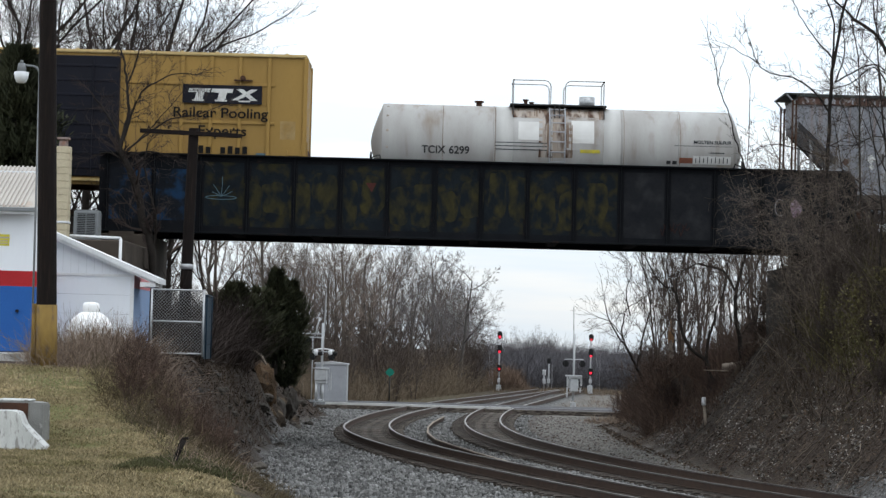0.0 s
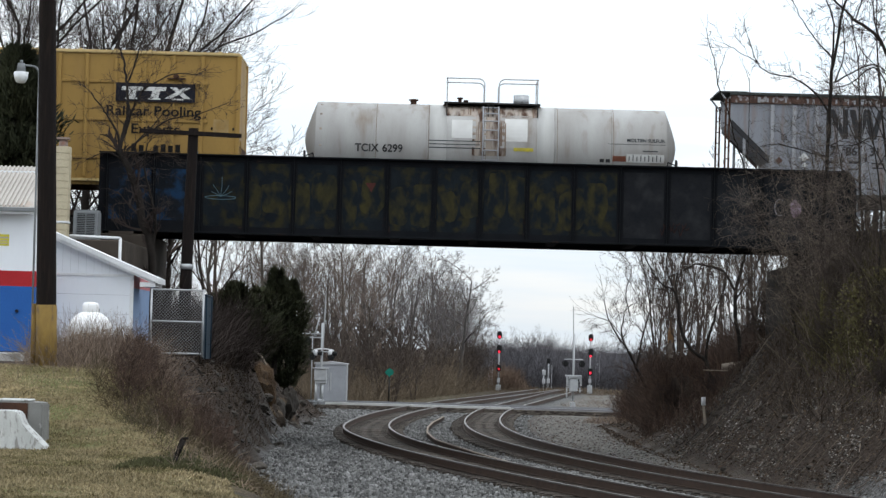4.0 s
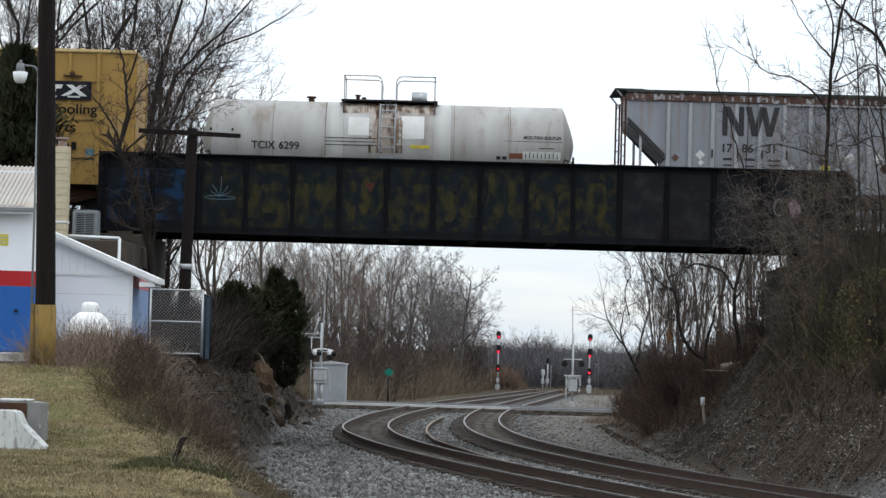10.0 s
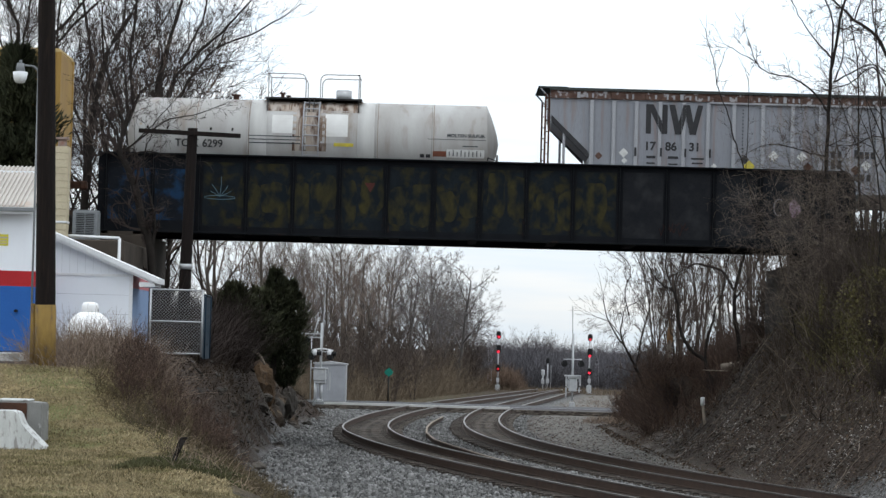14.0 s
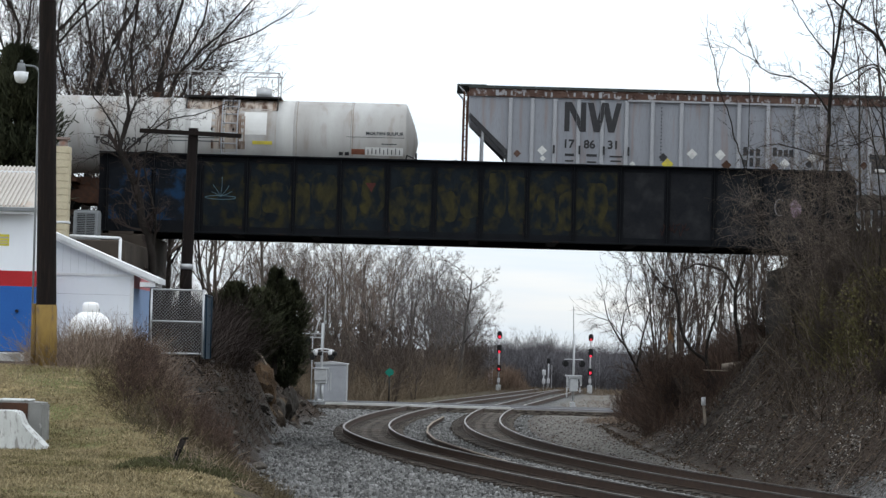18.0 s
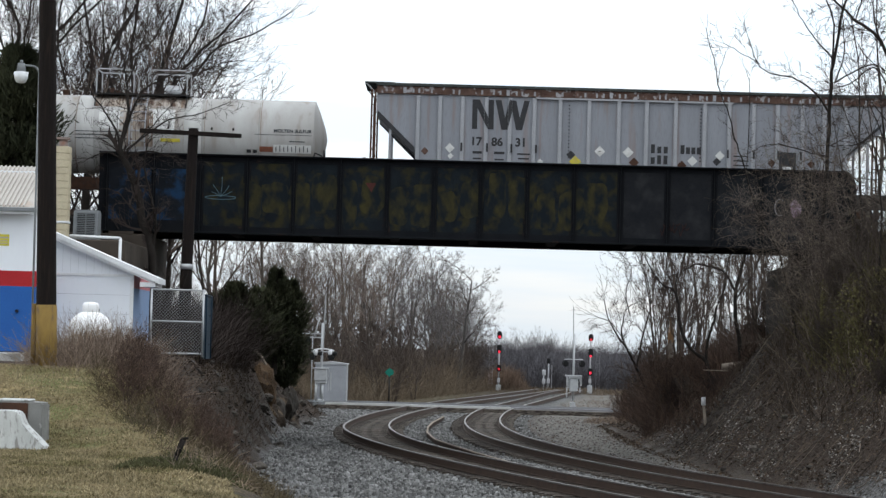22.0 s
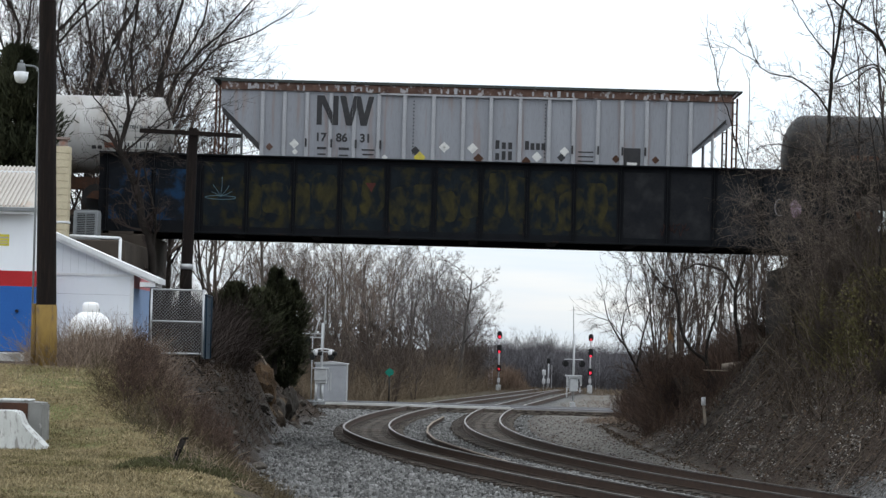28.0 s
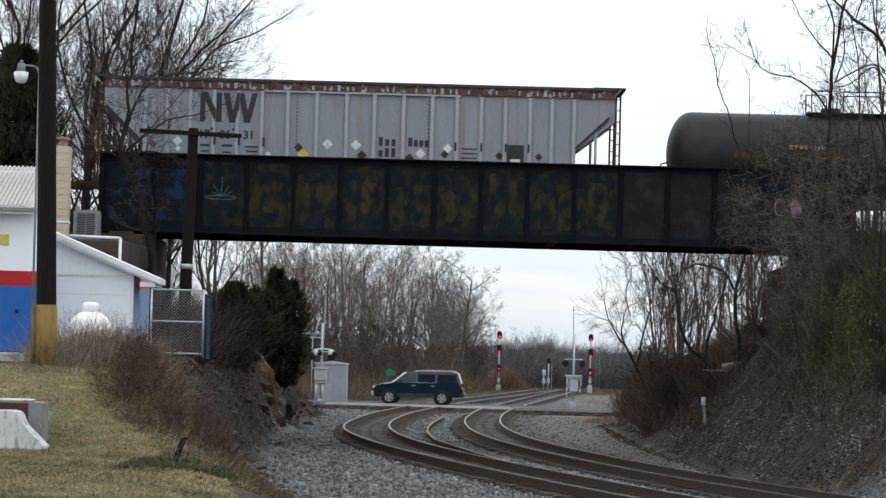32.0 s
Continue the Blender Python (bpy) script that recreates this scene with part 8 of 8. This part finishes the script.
cedar(-6.2, 105, 0.9, 4.7, 0.85, 1, "dark green cedar on the rocky bank", 0.05)
cedar(-6.65, 104.4, 2.2, 3.8, 0.6, 7, "slim dark green cedar on the rocky bank", 0.02)
cedar(-7.25, 102.5, 2.3, 2.9, 0.95, 2, "olive green cedar on the rocky bank", 0.1, "cedar_light")
cedar(-8.05, 101.5, 2.4, 2.9, 1.15, 3, "low olive green cedar on the rocky bank", 0, "cedar_light")
cedar(-8.9, 103, 2.5, 2.4, 0.9, 6, "low olive green cedar on the rocky bank", 0, "cedar_light")
cedar(-13.3, 80, 4.0, 7.9, 1.35, 4, "tall dark evergreen behind the building", n=22000, size=1.25)
cedar(-14.6, 81, 4.0, 7.7, 1.5, 5, "tall dark evergreen behind the building", n=22000, size=1.25)


def rock(x, y, z, sx, sy, sz, seed, mat, label, group="rocks on the bank", rz=0):
    b = B()
    bmesh.ops.create_icosphere(b, subdivisions=3, radius=1)
    for v in b.verts:
        p = v.co * 1.3 + Vector((seed * 7.1, 0, 0))
        k = 1 + 0.38 * noise.noise(p) + 0.26 * noise.noise(p * 2.7)
        k += 0.26 * abs(noise.noise(p * 5.0))
        v.co = v.co * k
        v.co.x, v.co.y, v.co.z = v.co.x * sx, v.co.y * sy, v.co.z * sz
    return solid("rock", b, mat, label, "rock", group, "", pose(x, y, z, 0, 0, rz))


for k, (x, y, z, a, b, c) in enumerate(((-6.3, 98, 0.9, 0.7, 1.8, 1.0), (-6.9, 94, 1.5, 0.8, 1.6, 0.8), (-6.0, 106, 0.3, 0.6, 1.6, 0.7), (-6.4, 102, 1.2, 0.6, 1.2, 0.7))):
    rock(x - 0.3, y, z - 0.5, a, b, c * 0.75, k + 1, M["rock"], "brown weathered rock outcrop on the bank")
rock(-6.6, 97.2, 1.35, 0.5, 0.9, 0.95, 31, M["rock_warm"], "rust-brown rock face below the cedar")
rock(-6.2, 99.0, 0.55, 0.35, 0.7, 0.5, 33, M["rock_pale"], "grey broken rock below the cedar")
rock(-6.0, 104.2, 0.75, 0.3, 0.5, 0.6, 35, M["rock_pale"], "pale upright rock beside the cedar")
rl = random.Random(17)
slab_me = []
for k in range(4):
    b = box(B(), -0.5, 0.5, -0.5, 0.5, -0.06, 0.06, 0.02)
    for v in b.verts:
        v.co += Vector((noise.noise(v.co * 3 + Vector((k, 0, 0))), noise.noise(v.co * 3 + Vector((0, k, 5))), 0)) * 0.22
    slab_me.append(mesh_of("slate_rock", b, M["slate"]))
for k in range(70):
    y = rl.uniform(66, 122)
    f = along(FOOT_L, y)
    x = f - rl.uniform(0.0, 1.0 + 0.7 * (y < 100)) * (1.2 if y < 84 else 1)
    sl = new("slate_rock", slab_me[k % 4])
    q = rl.uniform(0.1, 0.3)
    sl.matrix_basis = pose(x, y, ground_z(x, y) - 0.01, rl.uniform(-8, 8), rl.uniform(30, 44), rl.uniform(-14, 14)) @ Matrix.Diagonal((q * 1.3, q * 1.6, q * 1.3, 1))
    tagged(sl, "dark tilted slate slab in the rocky bank", "rock", "slate slabs on the bank")
log = thing("fallen_branch", -7.15, 96, 2.85, "pale dead branch lying over the rocks", "branch")
part("stem", pipe(B(), [(0, 0, 0.1), (0.28, 0, 0.02), (0.55, 0, -0.2), (0.72, 0, -0.5)], 0.05, 7), M["dead_wood"], log)
part("fork", pipe(B(), [(0.28, 0, 0.02), (0.45, -0.05, 0.06)], 0.03, 6), M["dead_wood"], log)
for k, (x, y, dx) in enumerate(((8.8, 96, 0.9), (9.4, 79, 1.2), (9.6, 90, 1.0))):
    lg = thing("fallen_branch", x, y, ground_z(x, y) + 0.08, "thin grey fallen branch on the steep bank", "branch", "fallen branches")
    zz = ground_z(x + dx, y) - ground_z(x, y)
    part("stem", pipe(B(), [(0, 0, 0), (dx * 0.5, 0.1, zz * 0.5 + 0.12), (dx, 0, zz + 0.1)], 0.014, 6), M["old_stick"], lg)
    part("twig", pipe(B(), [(dx * 0.5, 0.1, zz * 0.5 + 0.12), (dx * 0.75, -0.1, zz * 0.75 + 0.3)], 0.010, 5), M["old_stick"], lg)
rs = random.Random(8)
for k in range(30):
    y = rs.uniform(66, 118)
    x = along(FOOT_L, y) - rs.uniform(-0.4, 1.3)
    q = rs.uniform(0.05, 0.2)
    rock(x, y, ground_z(x, y) + q * 0.2, q * 1.3, q * 1.2, q * 0.8, k + 10, M["rock_pale"], "pale broken stone on the bank", "loose stones on the bank", rs.uniform(0, 180))
for k in range(36):
    y = rs.uniform(58, 100)
    x = along(FOOT_R, y) + rs.uniform(-0.2, 2.2)
    q = rs.uniform(0.04, 0.11)
    rock(x, y, ground_z(x, y) + q * 0.2, q * 1.3, q * 1.2, q * 0.8, k + 60, M["rock_pale"], "pale broken stone on the bank", "loose stones on the bank", rs.uniform(0, 180))

# ballast stones
bv, bf = [], []
for k in range(60000):
    y = 50 + 88 * rs.random() ** 1.35
    x1 = line_x(LINE_1, y)
    x = x1 + rs.uniform(min(-4.2, along(FOOT_L, y) - x1), 3.0) if rs.random() < 0.75 else line_x(LINE_2, y) + rs.uniform(-2, 2)
    if x < along(FOOT_L, y) - 0.3 or min(abs(x - x1), abs(x - line_x(LINE_2, y))) < 0.98:
        continue
    q = 0.028 + 0.05 * rs.random() ** 2
    c = Vector((x, y, ground_z(x, y) + q * 0.4))
    n = len(bv)
    rot = rs.uniform(0, 6.28)
    for i in range(3):
        a = rot + i * 2.094
        bv.append((c.x + q * math.cos(a) * rs.uniform(.7, 1.3), c.y + q * math.sin(a) * rs.uniform(.7, 1.3), c.z - q * 0.6))
    for i in range(3):
        a = rot + 1 + i * 2.094
        bv.append((c.x + q * 0.6 * math.cos(a), c.y + q * 0.6 * math.sin(a), c.z + q * rs.uniform(.4, .9)))
    bf += [(n + 3, n + 4, n + 5), (n, n + 1, n + 3), (n + 1, n + 4, n + 3), (n + 1, n + 2, n + 4), (n + 2, n + 5, n + 4), (n + 2, n, n + 5), (n, n + 3, n + 5)]
tagged(new("ballast_stones", raw("ballast_stones", bv, bf, M["stone"])), "grey crushed stone ballast along the tracks", "ballast", kind="stuff")

# ---- what moves ----
TRAIN = ((0, 1400.7), (1, 1372.2), (2, 1342.7), (3, 1311.8), (3.5, 1297.6), (5.5, 1236.8), (6, 1223.1), (7, 1195.1), (8, 1163.6), (9, 1132.5),
         (10, 1100), (11, 1068.9), (12, 1034.3), (13, 999.2), (14, 964.1), (14.5, 947.3), (16.5, 876.6), (17, 856.3), (18, 818.1), (19, 778.9), (20, 737.7),
         (21, 696.5), (22, 654.3), (23, 611.5), (24, 567.3), (25, 522), (25.5, 498.6), (27.5, 402.9), (28, 378.5), (29, 328.5), (30, 276.5), (31, 224.5),
         (32, 171.5))


def motions():
    """The train creeps to the left ever faster; the car drives over the crossing near the end."""
    for car, off in ((BOXCAR, -25.28), (TANK_A, -7.64), (HOPPER, 8.53), (TANK_B, 26.77)):
        walk(car, [(t, pose(-7.61 + (s - 380.0) * 0.018529 + off, 86.7, RAIL_Z)) for t, s in TRAIN])
    speed = 6.67
    rows, spins = [], []
    for t in (0.0, 20.0, 22.0, 24.0, 26.0, 28.0, 29.0, 30.0, 30.5, 31.0, 31.5, 32.0):
        u = -1.08 + speed * (32.0 - max(t, 22.0))
        rows.append((t, ROAD @ pose(u - 1.9, -0.9, 0.04)))
    walk(SUV, rows)
    for w in WHEELS:
        base = w.matrix_basis.copy()
        spins = [(0.0, base), (22.0, base)]
        k = 0
        while 22.0 + (k + 1) * 0.08 <= 32.001:
            k += 1
            spins.append((22.0 + k * 0.08, base @ Matrix.Rotation(-radians(math.degrees(speed * 0.08 * k / 0.38)), 4, "Y")))
        walk(w, spins)


motions()
